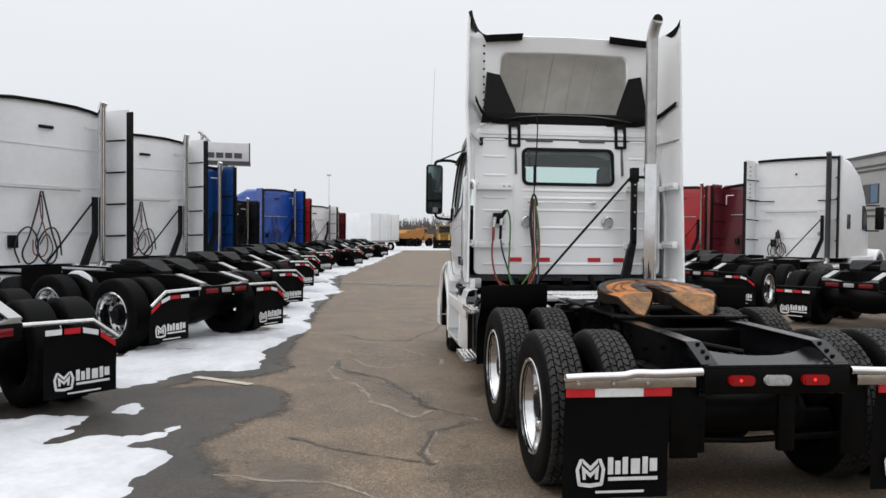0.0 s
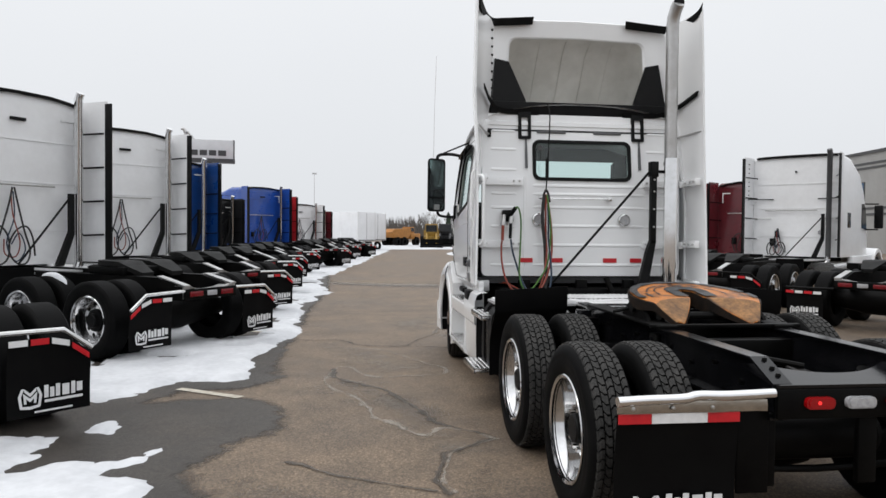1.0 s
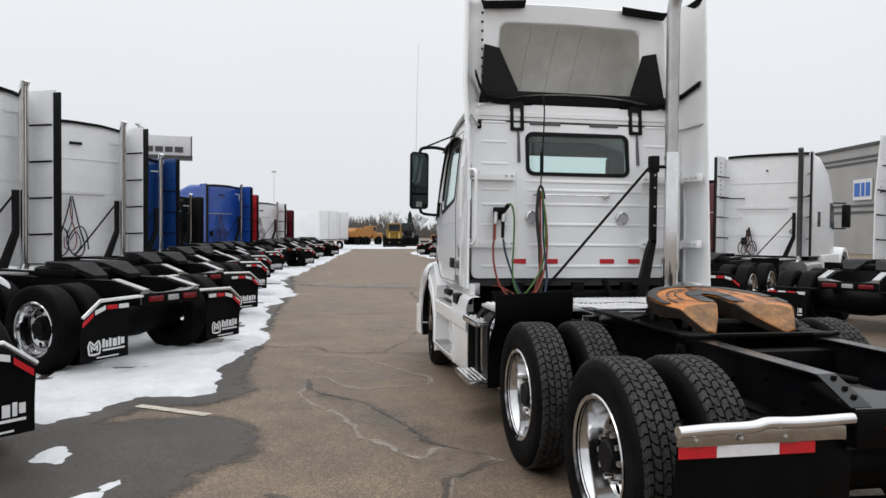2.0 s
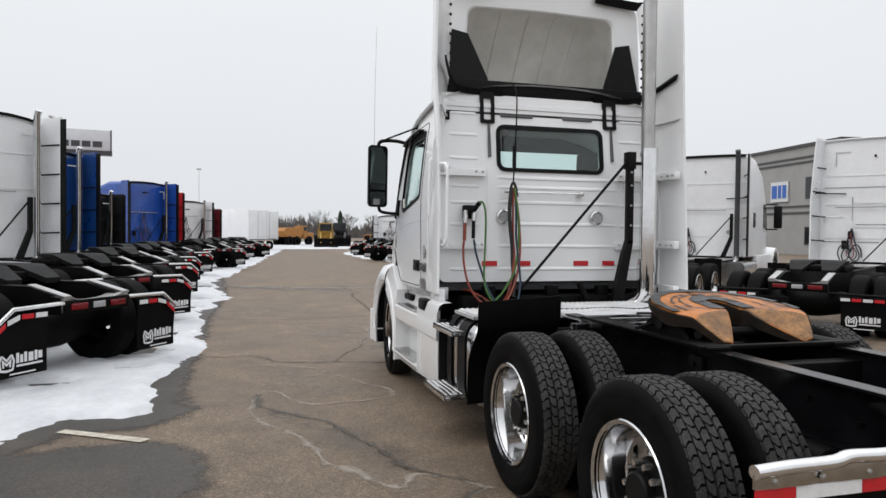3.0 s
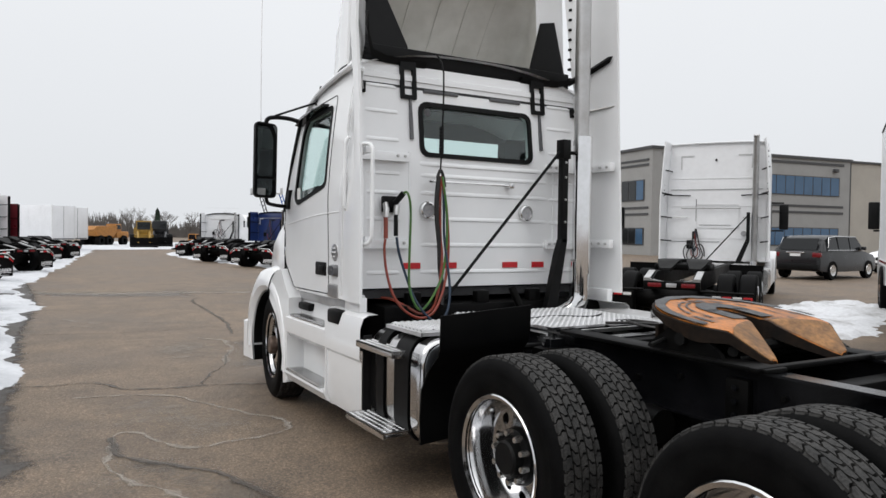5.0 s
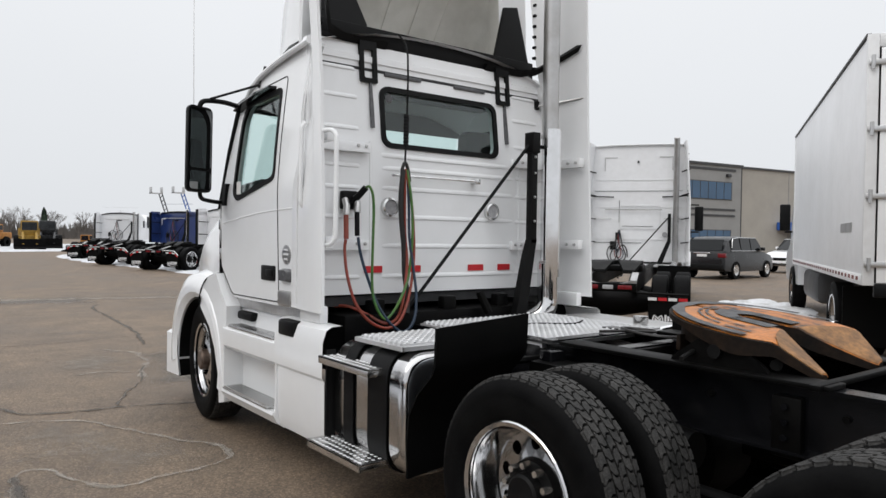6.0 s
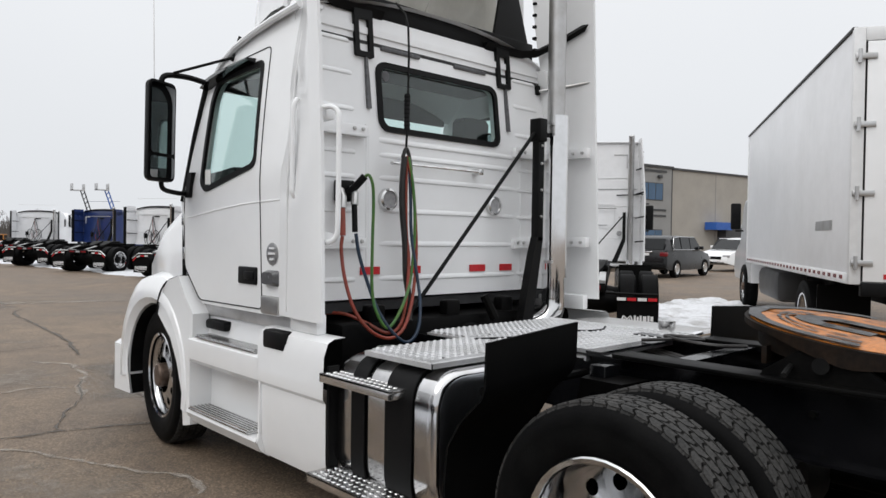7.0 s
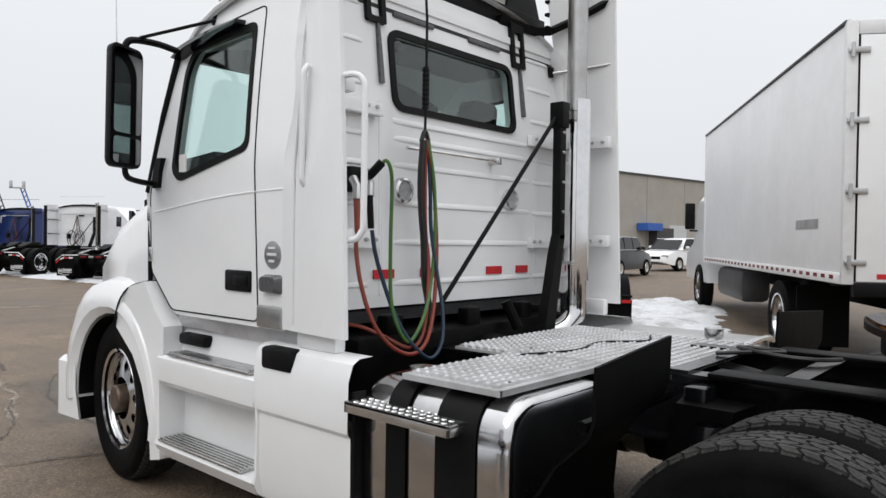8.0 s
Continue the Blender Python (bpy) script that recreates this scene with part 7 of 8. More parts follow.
LEFT, RIGHT = "trucks parked along the snowy bays", "trucks parked in the far row"
MODELS = {"white": lot_tractor(LOTWHITE, 4.0, 3.6), "white_long": lot_tractor(LOTWHITE, 6.1, 3.72, edge=False, bar=BLACK, drop=0.12, stack=STEEL, lip=0.04, near=True, marks=True), "white_dark": lot_tractor(LOTWHITE, 6.1, 3.62, bar=BLACK, stack=TRIMDARK, lip=0.07, near=True), "white_day": lot_tractor(LOTWHITE, 4.2, 2.55, 1.2), "white_low": lot_tractor(LOTWHITE, 4.0, 2.95), "maroon_low": lot_tractor(MAROON, 5.0, 2.72), "navy_day": lot_tractor(NAVY, 4.2, 2.5, 1.0), "blue": lot_tractor(BLUE, 4.3, 3.40), "deep_blue": lot_tractor(DEEPBLUE, 4.3, 3.40), "red": lot_tractor(RED, 5.0, 3.25), "maroon": lot_tractor(MAROON, 5.0, 3.15), "black": lot_tractor(CHARCOAL, 5.2, 2.75, 0.4)}
LEFT_ROW = [("white", -2.98, 5.55, 45), ("white", -1.9, 9.86, 55), ("white", -2.07, 13.35, 44), ("deep_blue", -2.2, 17.5, 41), ("black", -2.3, 21.3, 42), ("black", -2.1, 25.2, 42), ("blue", -0.95, 29.9, 46), ("red", -1.2, 33.3, 36), ("white_low", -0.55, 37.3, 36), ("maroon_low", 0.35, 41.2, 36)]
RIGHT_ROW = [("white_long", 7.87, 10.8, -57), ("white_dark", 6.92, 14.2, -50), ("maroon", 8.1, 17.8, -52), ("red", 7.3, 21.6, -54), ("black", 8.2, 27.2, -58), ("white_day", 7.0, 32.0, -60), ("navy_day", 6.5, 37.3, -60), ("white_day", 7.2, 44.0, -32)]
WORDS = {"white": "white sleeper tractor with chrome stack", "white_long": "white long-wheelbase sleeper tractor with chrome stack", "white_dark": "white sleeper tractor with black edges and dark stack", "deep_blue": "deep blue sleeper tractor with chrome stack", "blue": "bright blue sleeper tractor with chrome stack", "red": "red sleeper tractor with chrome stack", "maroon": "dark maroon sleeper tractor with chrome stack", "black": "black low-roof tractor with bare frame", "navy_day": "navy blue day cab tractor with chrome stack", "white_low": "white sleeper tractor with low roof", "maroon_low": "dark maroon tractor with low roof", "white_day": "white day cab tractor with chrome stack"}
for rows, group, tail in ((LEFT_ROW, LEFT, " parked on snow"), (RIGHT_ROW, RIGHT, " parked on asphalt")):
    for kind, x, y, h in rows:
        tractor_at(MODELS[kind], x, y, h, WORDS[kind] + tail, group)



# ---- snow left lying on the tyres and frames of the parked tractors ----
def snow_cap(m, length, width, seed):
    b = bmesh.new()
    rows = []
    for i in range(9):
        f = -1 + i / 4
        w = width * math.sqrt(max(0.02, 1 - f * f)) * (1 + 0.25 * fractal(seed + f, 0.3, 2.0))
        rows.append([(w * u, length * f, 0.035 * (1 - u * u) * math.sqrt(max(0.0, 1 - f * f)) + 0.012 * fractal(seed + u, f, 3.0) - 0.05 * u * u - 0.10 * f * f) for u in (-1, -0.6, -0.2, 0.2, 0.6, 1)])
    loft(b, rows, cap=False, closed=False)
    for v in b.verts:
        v.co = m @ v.co
    alone("snow_patch", b, SNOW, "small cap of snow left on a parked tractor", "snow", "stuff")


for n, (kind, x, y, h) in enumerate(LEFT_ROW[:5]):
    base = pose(x, y, 0, 0, 0, h)
    for k, (lx, ly, lz) in enumerate(((0.76, 2.10, 0.945), (-0.75, 2.04, 0.945), (0.86, 3.8, 0.87))):
        if (n + k) % 4 != 3:
            snow_cap(base @ pose(lx, ly, lz), 0.20 + 0.05 * ((n + k) % 3), 0.10, 3.0 * n + k)

# ---- white box truck ----
def box_truck():
    t = empty("box_truck", pose(7.14, 6.86, 0, 0, 0, -59.2))
    tagged(t, "white box truck with hinged rear doors on asphalt", "truck")
    W, LEN, Z0, Z1 = 2.5, 7.8, 1.05, 3.67
    part("cargo_box", boxes((0, W, 0.04, LEN, Z0 + 0.1, Z1 - 0.02), bevel=0.015), BOXWHITE, t, "smooth white cargo box")
    part("bottom_rail", boxes((-0.012, W + 0.012, 0.0, LEN + 0.01, Z0, Z0 + 0.11), bevel=0.006), WHITE_DULL, t)
    for x in (-0.012, W - 0.1):
        part("rear_post", boxes((x, x + 0.112, -0.02, 0.05, Z0, Z1), bevel=0.01), WHITE_DULL, t)
    part("rear_header", boxes((0.1, W - 0.1, -0.02, 0.05, Z1 - 0.14, Z1), bevel=0.01), WHITE_DULL, t)
    part("roof_rail", boxes((-0.02, 0.03, 0.0, LEN + 0.01, Z1 - 0.02, Z1 + 0.008), bevel=0.004), TRIMDARK, t)
    part("front_post", boxes((-0.012, 0.05, LEN - 0.06, LEN + 0.012, Z0, Z1), bevel=0.01), WHITE_DULL, t)
    part("rear_sill", boxes((0.1, W - 0.1, -0.03, 0.05, Z0 - 0.12, Z0 + 0.02), bevel=0.01), PLASTIC, t)
    for x0, x1 in ((0.115, W / 2 - 0.01), (W / 2 + 0.01, W - 0.115)):
        d = part("rear_door", boxes((x0, x1, -0.03, 0.01, Z0 + 0.03, Z1 - 0.15), bevel=0.008), WHITE, t, "white rear door")
        part("door_seal", boxes((x0 - 0.012, x0, -0.022, 0.0, Z0 + 0.03, Z1 - 0.15)), PLASTIC, d)
    for z in (1.27, 1.98, 2.68, 3.37):
        hg = part("hinge", boxes((0.0, 0.20, -0.05, -0.028, z - 0.03, z + 0.03), bevel=0.006), STEEL, t, "steel strap hinge")
        part("hinge_pin", tube(bmesh.new(), [(0.04, -0.055, z - 0.07), (0.04, -0.055, z + 0.07)], 0.02, 8), STEEL, hg)
    part("marker_lamp", boxes((0.38, 0.50, -0.03, -0.02, Z1 - 0.09, Z1 - 0.06)), PLASTIC, t)
    for k in range(30):
        part("reflector", boxes((-0.018, -0.012, 0.22 + 0.25 * k, 0.33 + 0.25 * k, Z0 + 0.045, Z0 + 0.085)), TAIL_OFF, t)
    part("reflector", boxes((0.3, 0.6, -0.036, -0.030, Z0 + 0.06, Z0 + 0.11)), REDREF, t)
    part("faded_mark", boxes((-0.006, 0.0, 0.75, 1.55, 1.62, 1.73)), STEEL, t, "grey faded lettering strip")
    for y in (2.4,):
        for x in (0.15, 0.5, 2.05, 2.38):
            w = wheel(t, x, y, rim=DEEP_RIM if x in (0.15, 2.38) else None, hub=HUB if x in (0.15, 2.38) else None, treaded=False)
            w.matrix_basis = pose(x, y, 0.485, 0, 0, 0 if x < 1 else 180)
    for x in (0.2, 2.3):
        w = wheel(t, x, LEN + 1.15, tyre=STEER_TYRE, rim=FLAT_RIM, hub=HUB_CHROME, treaded=False)
        w.matrix_basis = pose(x, LEN + 1.15, 0.485, 0, 0, 0 if x < 1 else 180)
    for x in (0.85, 1.6):
        part("frame_rail", boxes((x, x + 0.09, 0.1, LEN + 1.6, 0.72, 1.0)), BLACK, t)
    part("under_box", boxes((0.12, 0.62, 5.0, 7.0, 0.45, 1.0), bevel=0.12), TRIMDARK, t, "dull aluminium tank under the box")
    part("mud_flap", boxes((0.05, 0.65, 1.65, 1.665, 0.2, 0.95)), MUDFLAP, t)
    bm = bmesh.new()
    loft(bm, [[(x, y, z) for x, z in ((0.12, 0.6), (0.1, z2 - 0.25), (0.3, z2), (2.2, z2), (2.4, z2 - 0.25), (2.38, 0.6))] for y, z2 in ((LEN + 0.25, 2.6), (LEN + 1.2, 2.62), (LEN + 1.5, 2.5), (LEN + 1.9, 1.8), (LEN + 2.0, 1.7), (LEN + 2.9, 1.45), (LEN + 3.05, 1.1))])
    part("cab", bm, WHITE, t)
    for x in (-0.05, 2.55):
        m = part("mirror_housing", boxes((x - 0.11, x + 0.11, LEN + 1.55, LEN + 1.63, 1.75, 2.35), bevel=0.03), PLASTIC, t)
        part("mirror_arm", tube(bmesh.new(), [(x, LEN + 1.6, 1.72), (0.15 if x < 1 else 2.35, LEN + 1.5, 1.72)], 0.02, 6), PLASTIC, m)
    return t


box_truck()


# ---- parked cars ----
def suv(paint, m, label):
    t = empty("suv", m)
    tagged(t, label, "car")
    L, W, H = 4.8, 0.96, 1.68
    bm = bmesh.new()
    secs = [(0.0, 0.80, 0.45, 0.95), (0.08, 0.90, 0.35, 1.10), (0.6, 0.95, 0.30, 1.12), (2.5, 0.96, 0.30, 1.10), (3.6, 0.95, 0.30, 1.06), (4.5, 0.90, 0.32, 0.92), (4.85, 0.80, 0.40, 0.75), (4.9, 0.7, 0.45, 0.65)]
    loft(bm, [[(-w, y, z0), (-w, y, (z0 + z1) / 2), (-w * 0.94, y, z1), (w * 0.94, y, z1), (w, y, (z0 + z1) / 2), (w, y, z0)] for y, w, z0, z1 in secs])
    body = part("body", bm, paint, t)
    bm = bmesh.new()
    loft(bm, [[(-w, y, 1.05), (-w * 0.86, y + d, zt - 0.06), (-w * 0.7, y + d, zt), (w * 0.7, y + d, zt), (w * 0.86, y + d, zt - 0.06), (w, y, 1.05)] for y, d, w, zt in ((0.12, 0.42, 0.90, 1.52), (0.45, 0.3, 0.92, 1.62), (1.2, 0.1, 0.93, 1.67), (1.8, 0.0, 0.93, H), (2.4, -0.1, 0.93, 1.65), (3.0, -0.35, 0.93, 1.56), (3.4, -0.3, 0.93, 1.36), (3.8, -0.1, 0.92, 1.08))])
    part("roof", bm, paint, t)
    for s in (-1, 1):
        for a, b, c, d in ((0.55, 0.75, 1.35, 1.30), (1.42, 1.42, 2.28, 2.28), (2.36, 2.36, 3.45, 2.95)):
            part("side_window", loft(bmesh.new(), [[(s * 0.935, a, 1.12), (s * 0.935, c, 1.12), (s * 0.84, d, 1.62), (s * 0.84, b, 1.62)], [(s * 0.90, a, 1.12), (s * 0.90, c, 1.12), (s * 0.80, d, 1.62), (s * 0.80, b, 1.62)]]), CARGLASS, t)
        part("tail_lamp", boxes((*sorted((s * 0.62, s * 0.92)), -0.01, 0.14, 0.85, 1.02), bevel=0.02), TAIL_OFF, body)
        part("headlamp", boxes((*sorted((s * 0.5, s * 0.82)), 4.72, 4.86, 0.70, 0.82), bevel=0.02), CLEAR, body)
        part("door_mirror", boxes((*sorted((s * 0.95, s * 1.12)), 3.15, 3.28, 1.12, 1.26), bevel=0.03), paint, t)
        for y in (0.9, 3.85):
            ty = part("tyre", lathe(bmesh.new(), [(0.22, -0.1), (0.34, -0.11), (0.36, -0.06), (0.36, 0.06), (0.34, 0.11), (0.22, 0.1)], 24, (s * 0.87, y, 0.36)), RUBBER, t)
            bm = lathe(bmesh.new(), [(0.22, s * 0.08), (0.21, s * 0.11), (0.06, s * 0.09), (1e-4, s * 0.10)], 20, (s * 0.87, y, 0.36))
            part("rim", bm, ALU, ty)
    part("rear_window", loft(bmesh.new(), [[(-0.72, 0.10, 1.12), (0.72, 0.10, 1.12), (0.66, 0.40, 1.55), (-0.66, 0.40, 1.55)], [(-0.72, 0.13, 1.12), (0.72, 0.13, 1.12), (0.66, 0.43, 1.55), (-0.66, 0.43, 1.55)]]), CARGLASS, t)
    part("windscreen", loft(bmesh.new(), [[(-0.76, 3.72, 1.10), (0.76, 3.72, 1.10), (0.66, 3.02, 1.58), (-0.66, 3.02, 1.58)], [(-0.76, 3.70, 1.08), (0.76, 3.70, 1.08), (0.66, 3.0, 1.56), (-0.66, 3.0, 1.56)]]), CARGLASS, t)
    part("grille", boxes((-0.46, 0.46, 4.86, 4.915, 0.60, 0.74), bevel=0.01), PLASTIC, body, "dark front grille")
    part("air_intake", boxes((-0.62, 0.62, 4.80, 4.90, 0.40, 0.50), bevel=0.01), PLASTIC, body)
    part("garnish", boxes((-0.34, 0.34, -0.035, 0.02, 1.0, 1.04), bevel=0.006), CHROME, body, "chrome strip over the plate")
    for s in (-1, 1):
        part("window_trim", tube(bmesh.new(), [(s * 0.945, 3.45, 1.115), (s * 0.945, 0.5, 1.115), (s * 0.865, 0.72, 1.58), (s * 0.85, 1.3, 1.635), (s * 0.85, 2.9, 1.63)], 0.014, 6), CHROME, t, "bright trim round the side windows")
    part("plate", boxes((-0.2, 0.2, -0.03, -0.015, 0.88, 0.98)), WHITEREF, body)
    part("bumper", boxes((-0.85, 0.85, -0.06, 0.1, 0.38, 0.6), bevel=0.04), PLASTIC, body)
    return t


suv(CHARCOAL, pose(24.1, 19.4, 0, 0, 0, -84), "dark grey suv parked on asphalt before the office")
suv(WHITE, pose(37.4, 20.3, 0, 0, 0, 85), "white suv parked before the warehouse")


# ---- office and warehouse building ----
bld = empty("office_building", pose(43, 44.5, 0, 0, 0, -8.6))
tagged(bld, "two-storey beige panel office building with dark trim bands", "building")
def wall_block(name, x0, x1, y0, y1, z1, mat):
    return part(name, boxes((x0, x1, y0, y1, 0, z1)), mat, bld)


wall_block("office_wall", 0, 22.5, 0, 34, 8.75, CLAD)
wall_block("warehouse_wall", 22.52, 62, 0.15, 34, 8.7, CLAD_LT)
part("roof_edge", boxes((-0.15, 22.6, -0.15, 34.1, 8.75, 8.98)), TRIMDARK, bld)
part("roof_edge", boxes((22.6, 62.1, 0.0, 34.1, 8.7, 8.9)), TRIMDARK, bld)
for z0, z1 in ((8.28, 8.5), (4.42, 4.62), (3.85, 4.05)):
    part("trim_band", boxes((1.0, 21.6, -0.06, 0.0, z0, z1)), TRIMDARK, bld)
for z0, z1 in ((7.8, 7.98), (7.4, 7.58), (3.85, 4.03), (3.32, 3.5)):
    part("trim_band", boxes((-0.06, 0.0, 0.4, 34, z0, z1)), TRIMDARK, bld)


def window_band(axis, a0, a1, z0, z1, n, glass):
    w = (a1 - a0) / n
    fr = [(a0 - 0.08, z0 - 0.08), (a1 + 0.08, z1 + 0.08)]
    if axis == "x":
        f = part("window", boxes((fr[0][0], fr[1][0], -0.05, 0.02, fr[0][1], fr[1][1])), TRIMDARK, bld, "dark framed ribbon window")
    else:
        f = part("window", boxes((-0.05, 0.02, fr[0][0], fr[1][0], fr[0][1], fr[1][1])), TRIMDARK, bld, "dark framed ribbon window")
    for i in range(n):
        b0, b1 = a0 + w * i + 0.05, a0 + w * (i + 1) - 0.05
        r = (b0, b1, -0.075, -0.052, z0, z1) if axis == "x" else (-0.075, -0.052, b0, b1, z0, z1)
        part("pane", boxes(r), glass if i % 3 else SKYGLASS, f)


window_band("x", 2.0, 9.5, 5.55, 7.15, 6, SKYGLASS)
window_band("x", 12.2, 21.0, 5.55, 7.15, 8, SKYGLASS)
window_band("x", 12.2, 21.0, 1.0, 2.5, 8, SKYGLASS)
window_band("x", 2.0, 9.5, 1.0, 2.5, 6, SKYGLASS)
window_band("y", 1.0, 4.0, 4.6, 6.2, 3, DARKGLASS)
window_band("y", 1.0, 4.0, 0.9, 2.2, 3, DARKGLASS)
window_band("y", 14.0, 20.0, 4.6, 6.2, 5, DARKGLASS)
part("wall_light", boxes((20.2, 20.7, -0.3, 0.0, 7.7, 8.0), bevel=0.03), TRIMDARK, bld)
part("panel_joint", boxes((22.45, 22.56, -0.03, 0.16, 0, 8.7)), TRIMDARK, bld)
for x in (30, 37.5, 45, 52.5):
    part("panel_joint", boxes((x, x + 0.08, 0.12, 0.15, 0, 8.7)), CLAD, bld)
dr = part("entrance", boxes((30.5, 33.8, -0.9, 0.15, 0, 3.0)), TRIMDARK, bld, "dark entrance porch")
part("awning", boxes((28.2, 31.0, -1.3, 0.1, 2.7, 3.5)), SIGNBLUE, dr, "blue awning")
part("roller_door", boxes((34.5, 38.0, 0.05, 0.15, 0, 3.4)), SIGNWHITE, bld, "white roller door")
sg = part("sign", boxes((-0.16, -0.06, 6.2, 8.6, 4.4, 6.1)), SIGNWHITE, bld, "white sign with blue badge shapes")
for a, b, c, d in ((6.4, 6.9, 4.7, 5.8), (7.1, 7.5, 4.7, 5.8), (7.7, 8.4, 4.7, 5.8)):
    part("sign_shape", boxes((-0.2, -0.16, a, b, c, d)), SIGNBLUE, sg)

# ---- pylon sign ----
py = empty("pylon_sign", pose(-7.9, 41.0, 0, 0, 0, 8))
tagged(py, "white pylon sign with dark letter shapes on a steel pole", "sign")
part("pole", boxes((-0.16, 0.16, -0.16, 0.16, 0, 5.3), bevel=0.02), STEEL, py)
face = part("sign_box", boxes((-1.35, 1.35, -0.3, 0.3, 5.3, 6.45), bevel=0.04), SIGNWHITE, py)
part("sign_base", boxes((-1.38, 1.38, -0.32, 0.32, 5.2, 5.42)), TRIMDARK, py)
for x, w in ((-0.98, 0.42), (-0.46, 0.38), (0.02, 0.38), (0.50, 0.42)):
    part("letter_block", boxes((x, x + w, -0.33, -0.30, 5.58, 5.87)), TRIMDARK, face)
for x in (-1.36, 1.30):
    part("sign_edge", boxes((x, x + 0.06, -0.31, 0.31, 5.3, 6.46)), TRIMDARK, face)
bm = bmesh.new()
tube(bm, [(-1.3, 0, 6.45), (-1.22, 0, 6.7), (-1.12, 0, 6.86)], 0.09, 8)
tube(bm, [(-1.0, 0, 6.45), (-0.98, 0, 6.66), (-1.1, 0, 6.84)], 0.07, 8)
tube(bm, [(-1.2, 0, 6.82), (-1.28, 0, 6.98), (-1.44, 0, 7.02)], 0.11, 8, 3, 0.7)
tube(bm, [(-1.1, 0, 6.84), (-0.9, 0, 6.62), (-0.78, 0, 6.46)], 0.06, 8)
part("ornament", bm, STEEL, py, "dull metal figure on the sign")


# ---- trailers, machines and trees at the end of the lot ----
def trailer(x, y, h, length, label, size=0.74):
    t = empty("trailer", pose(x, y, 0, 0, 0, h) @ Matrix.Scale(size, 4))
    tagged(t, label, "trailer", "white trailers at the end of the row")
    part("trailer_box", boxes((-1.3, 1.3, 0, length, 1.05, 4.0), bevel=0.03), BOXWHITE, t)
    for k in range(1, 11):
        part("side_post", boxes((-1.318, -1.30, length * k / 11 - 0.03, length * k / 11 + 0.03, 1.17, 3.95)), BOXWHITE, t)
    part("door_gap", boxes((-0.012, 0.012, -0.012, 0.0, 1.2, 3.9)), TRIMDARK, t)
    for x in (-1.32, 1.22):
        part("corner_post", boxes((x, x + 0.1, -0.02, 0.1, 1.1, 4.02)), WHITE_DULL, t)
    part("bottom_rail", boxes((-1.31, 1.31, -0.01, length, 1.08, 1.17)), TRIMDARK, t)
    for y0 in (1.0, 2.25):
        for s in (-1, 1):
            wheel(t, s * 1.1, y0, treaded=False, rim=DEEP_RIM)
    for x in (-0.8, 0.7):
        part("landing_leg", boxes((x, x + 0.1, length - 2.5, length - 2.4, 0, 1.1)), BLACK, t)


trailer(1.05, 54.5, 46, 13.5, "white dry van trailer parked at an angle")
trailer(2.0, 57.6, 46, 13.5, "white dry van trailer beside another")


def machine(name, x, y, h, paint, label, size=0.74):
    t = empty(name, pose(x * size, y * size, 0, 0, 0, h) @ Matrix.Scale(size, 4))
    tagged(t, label, "machine")
    bm = bmesh.new()
    loft(bm, [[(-1.0, y0, 0.9), (-1.0, y0, z), (1.0, y0, z), (1.0, y0, 0.9)] for y0, z in ((0, 1.9), (0.3, 2.2), (2.2, 2.3), (2.4, 1.6), (4.2, 1.5))])
    part("body", bm, paint, t)
    cab = part("cab", boxes((-0.8, 0.8, 2.2, 3.7, 1.5, 3.1), bevel=0.08), paint, t)
    part("cab_glass", boxes((-0.82, 0.82, 2.35, 3.55, 2.1, 2.95), (-0.7, 0.7, 2.18, 3.72, 2.1, 2.95)), DARKGLASS, cab)
    for s in (-1, 1):
        for y0 in (0.8, 3.6):
            part("tyre", lathe(bmesh.new(), [(0.3, -0.25), (0.75, -0.27), (0.8, 0), (0.75, 0.27), (0.3, 0.25)], 24, (s * 1.15, y0, 0.8)), RUBBER, t)
        part("lift_arm", tube(bmesh.new(), [(s * 0.6, 3.4, 1.9), (s * 0.6, 5.0, 1.4), (s * 0.6, 5.9, 0.6)], 0.14, 8), paint, t)
    bm = bmesh.new()
    prism(bm, [(5.7, 0.1), (6.7, 0.1), (6.6, 0.3), (5.95, 0.45), (5.9, 1.2), (5.7, 1.2)], "x", -1.4, 1.4)
    part("bucket", bm, RUBBER, t, "dirty dark bucket")
    return t


machine("wheel_loader", 10.35, 94, 174, YELLOW, "yellow wheel loader parked on snow", 0.72)
machine("wheel_loader", 12.5, 96, 172, CHARCOAL, "dark grey loader parked on snow")
machine("wheel_loader", 27.5, 147, 60, ORANGE, "orange loader parked on snow", 0.4)


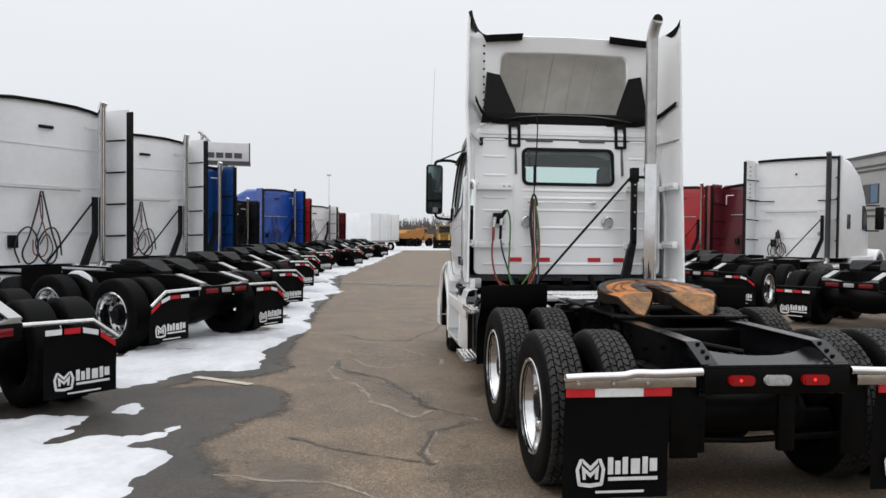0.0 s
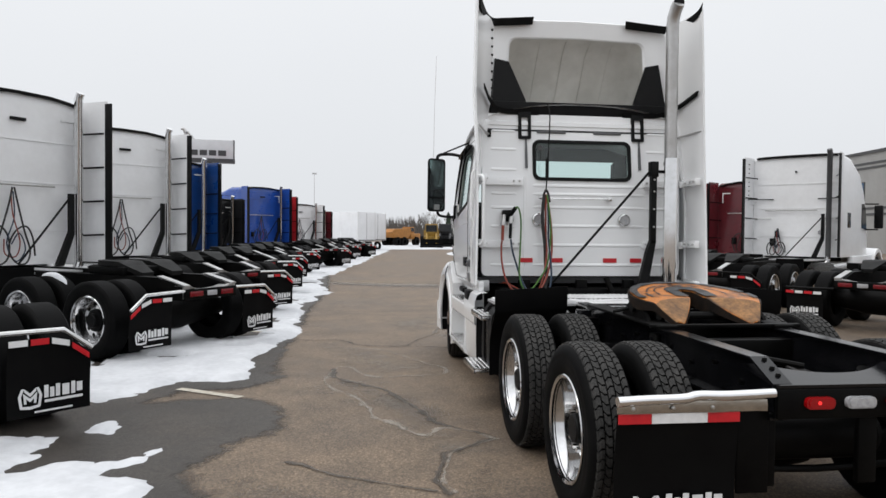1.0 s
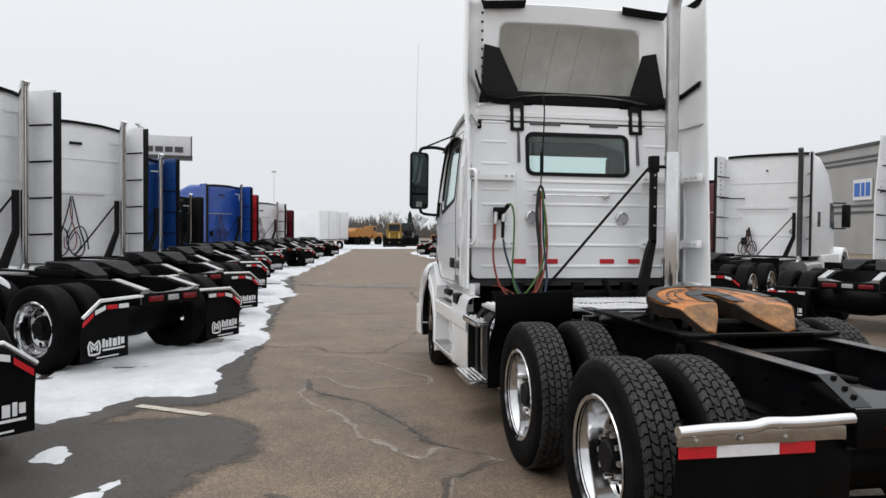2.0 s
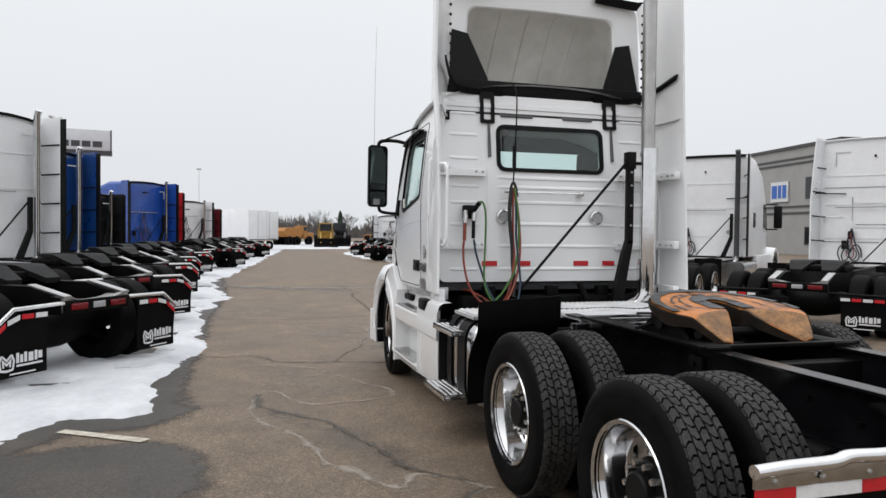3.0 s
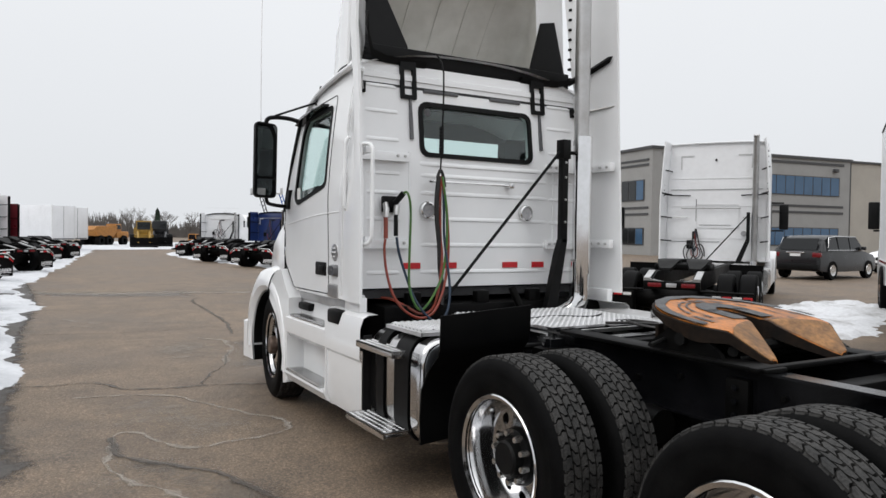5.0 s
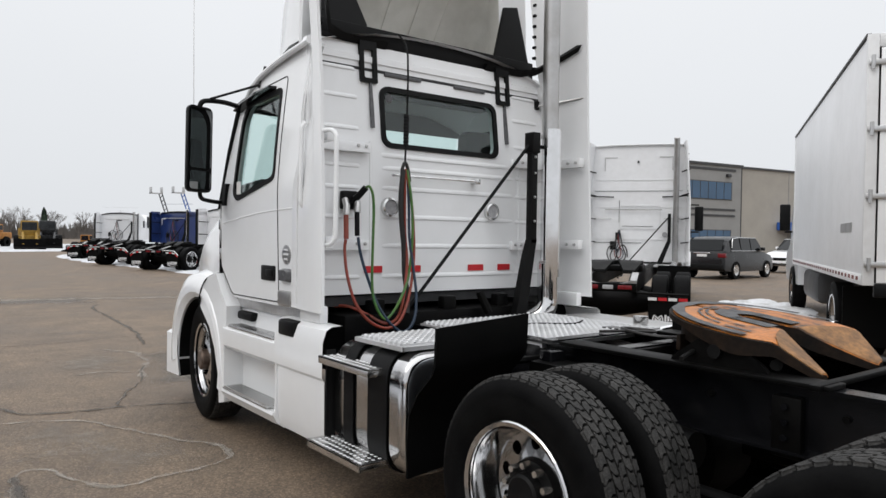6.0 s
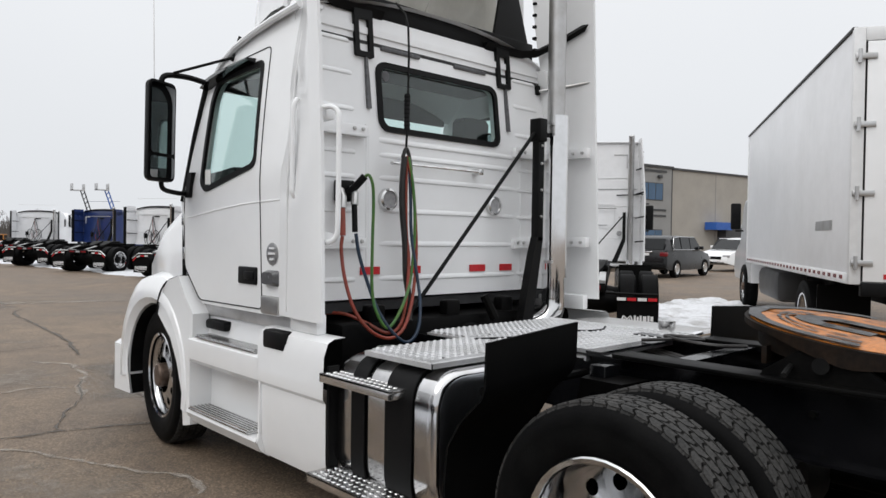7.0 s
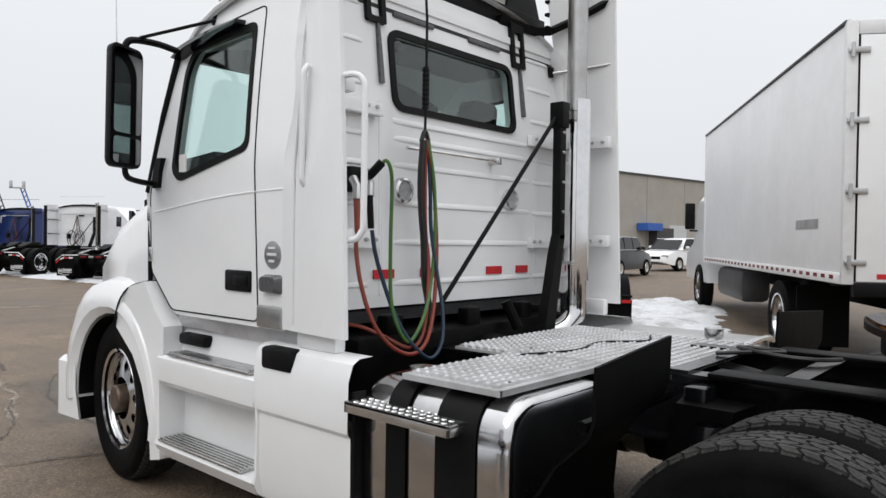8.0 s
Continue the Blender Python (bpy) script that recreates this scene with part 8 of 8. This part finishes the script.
def dump_truck(x, y, h, size=0.60):
    t = empty("dump_truck", pose(x * size, y * size, 0, 0, 0, h) @ Matrix.Scale(size, 4))
    tagged(t, "orange articulated dump truck parked on snow", "truck")
    bm = bmesh.new()
    prism(bm, [(-0.2, 2.4), (0.6, 1.5), (4.4, 1.4), (5.0, 2.0), (5.2, 3.0), (0.4, 2.9)], "x", -1.3, 1.3)
    part("dump_bed", bm, ORANGE, t)
    part("body", boxes((-1.2, 1.2, 5.3, 8.2, 1.2, 2.2), bevel=0.15), ORANGE, t)
    cab = part("cab", boxes((-0.8, 0.8, 5.5, 6.9, 2.2, 3.3), bevel=0.08), ORANGE, t)
    part("cab_glass", boxes((-0.82, 0.82, 5.65, 6.75, 2.5, 3.15)), DARKGLASS, cab)
    for s in (-1, 1):
        for y0 in (1.4, 3.2, 6.8):
            part("tyre", lathe(bmesh.new(), [(0.3, -0.3), (0.75, -0.32), (0.82, 0), (0.75, 0.32), (0.3, 0.3)], 24, (s * 1.15, y0, 0.82)), RUBBER, t)
    return t


dump_truck(5.6, 118, -40)


def bare_tree(x, y, h, seed):
    rnd = random.Random(seed)
    t = empty("bare_tree", pose(x, y, 0, 0, 0, rnd.uniform(0, 360)))
    tagged(t, "leafless winter tree with fine twigs", "tree", "bare trees behind the lot")
    trunk, crown = bmesh.new(), bmesh.new()
    tube(trunk, [(0, 0, 0), (0.05, 0, h * 0.2), (0.0, 0.1, h * 0.42)], h * 0.022, 6, 0, 0.7)

    def grow(p, d, length, r, depth):
        q = p + d * length
        tube(trunk if depth > 3 else crown, [p, p + d * length * 0.5 + Vector((rnd.uniform(-1, 1), rnd.uniform(-1, 1), 0.3)) * length * 0.06, q], r, 4 if depth > 2 else 3, 0, 0.6)
        if depth == 0:
            return
        for k in range(3 if depth > 1 else 4):
            nd = (d + Vector((rnd.uniform(-1, 1), rnd.uniform(-1, 1), rnd.uniform(-0.3, 0.7))) * 0.75).normalized()
            grow(p + (q - p) * rnd.uniform(0.45, 1.0), nd, length * rnd.uniform(0.55, 0.8), r * 0.6, depth - 1)

    for k in range(4):
        grow(Vector((0, 0, h * rnd.uniform(0.22, 0.42))), Vector((rnd.uniform(-0.7, 0.7), rnd.uniform(-0.7, 0.7), 1)).normalized(), h * 0.28, h * 0.012, 4)
    part("trunk", trunk, BARK, t, smooth=False)
    part("crown", crown, BARK, t, smooth=False)
    return t


TREES = [bare_tree(14 + 14 * s, 150, 4.6, s) for s in (3, 4, 5)]
rnd = random.Random(8)
for k in range(70):
    a = 9 + 85 * k / 69 + rnd.uniform(-1, 1)
    tr = copy_thing(TREES[k % 3], pose(a, 142 + rnd.uniform(-12, 22), 0, 0, 0, rnd.uniform(0, 360)))
    tr.scale = (rnd.uniform(0.65, 1.15),) * 3
for x, y, s in ((-60, 120, 2.4), (-30, 100, 1.8)):
    copy_thing(TREES[0], pose(x, y, 0, 0, 0, 40 * x)).scale = (s, s, s)


def evergreen(x, y, h):
    t = empty("evergreen_tree", pose(x, y, 0))
    tagged(t, "dark narrow evergreen behind the lot", "tree")
    part("trunk", tube(bmesh.new(), [(0, 0, 0), (0, 0, h)], 0.15, 6, 0, 0.3), BARK, t)
    r = random.Random(2)
    bm = bmesh.new()
    for k in range(420):
        f = k / 420
        a = r.uniform(0, 6.28)
        rad = (1 - f) * h * 0.19 * r.uniform(0.5, 1.1) + 0.1
        z = h * 0.1 + f * h * 0.9
        c, s = math.cos(a), math.sin(a)
        bm.faces.new([bm.verts.new(p) for p in ((c * 0.1, s * 0.1, z + 0.3), (c * rad - s * 0.35, s * rad + c * 0.35, z - 0.35), (c * rad + s * 0.35, s * rad - c * 0.35, z - 0.35))])
    part("crown", bm, EVERGREEN, t, smooth=False)


evergreen(17.4, 128, 4.9)
# low scrub and hedge line far behind
bm = bmesh.new()
r = random.Random(5)
for k in range(5200):
    x, y = r.uniform(-60, 130), 160 + r.uniform(-8, 8)
    h = r.uniform(1.5, 4.5) * (0.7 + 0.5 * math.sin(x * 0.13) ** 2)
    dx = r.uniform(-1.2, 1.2)
    bm.faces.new([bm.verts.new(p) for p in ((x - 0.25, y, 0), (x + 0.25, y, 0), (x + dx, y, h))])
alone("scrub", bm, BARK, "brown leafless scrub along the horizon", "shrubs", "stuff", smooth=False)


# light masts and lifting booms beyond the rows
def mast(x, y, h):
    t = empty("light_mast", pose(x, y, 0))
    tagged(t, "tall thin light mast", "lamp")
    part("pole", tube(bmesh.new(), [(0, 0, 0), (0, 0, h)], 0.045, 6, 0, 0.5), STEEL, t)
    part("lamp_head", boxes((-0.25, 0.25, -0.15, 0.15, h, h + 0.15)), STEEL, t)


mast(-4.4, 85, 8.1)


def boom(x, y, h, lean_x, blue):
    t = empty("boom_lift", pose(x, y, 0))
    tagged(t, "raised boom lift with work basket", "machine")
    bm = bmesh.new()
    for d in (-0.13, 0.13):
        tube(bm, [(d, 0, 1.5), (d - lean_x, 0, h)], 0.045, 6)
    for k in range(9):
        f = k / 9
        tube(bm, [(-0.18 - lean_x * f, 0, 1.5 + (h - 1.5) * f), (0.18 - lean_x * (f + 0.1), 0, 1.5 + (h - 1.5) * (f + 0.1))], 0.04, 4)
    part("boom", bm, SIGNBLUE if blue else TRIMDARK, t)
    part("basket", boxes((-lean_x - 0.8, -lean_x + 0.1, -0.3, 0.3, h, h + 0.1), (-lean_x - 0.8, -lean_x - 0.74, -0.3, 0.3, h, h + 0.55), (-lean_x + 0.04, -lean_x + 0.1, -0.3, 0.3, h, h + 0.55), bevel=0.02), STEEL, t)
    part("base", boxes((-1, 1, -1.2, 1.2, 0.0, 1.6), bevel=0.1), SIGNBLUE if blue else TRIMDARK, t)


boom(17.2, 63.3, 4.6, 1.0, False)
boom(18.9, 62.8, 4.7, 1.1, True)
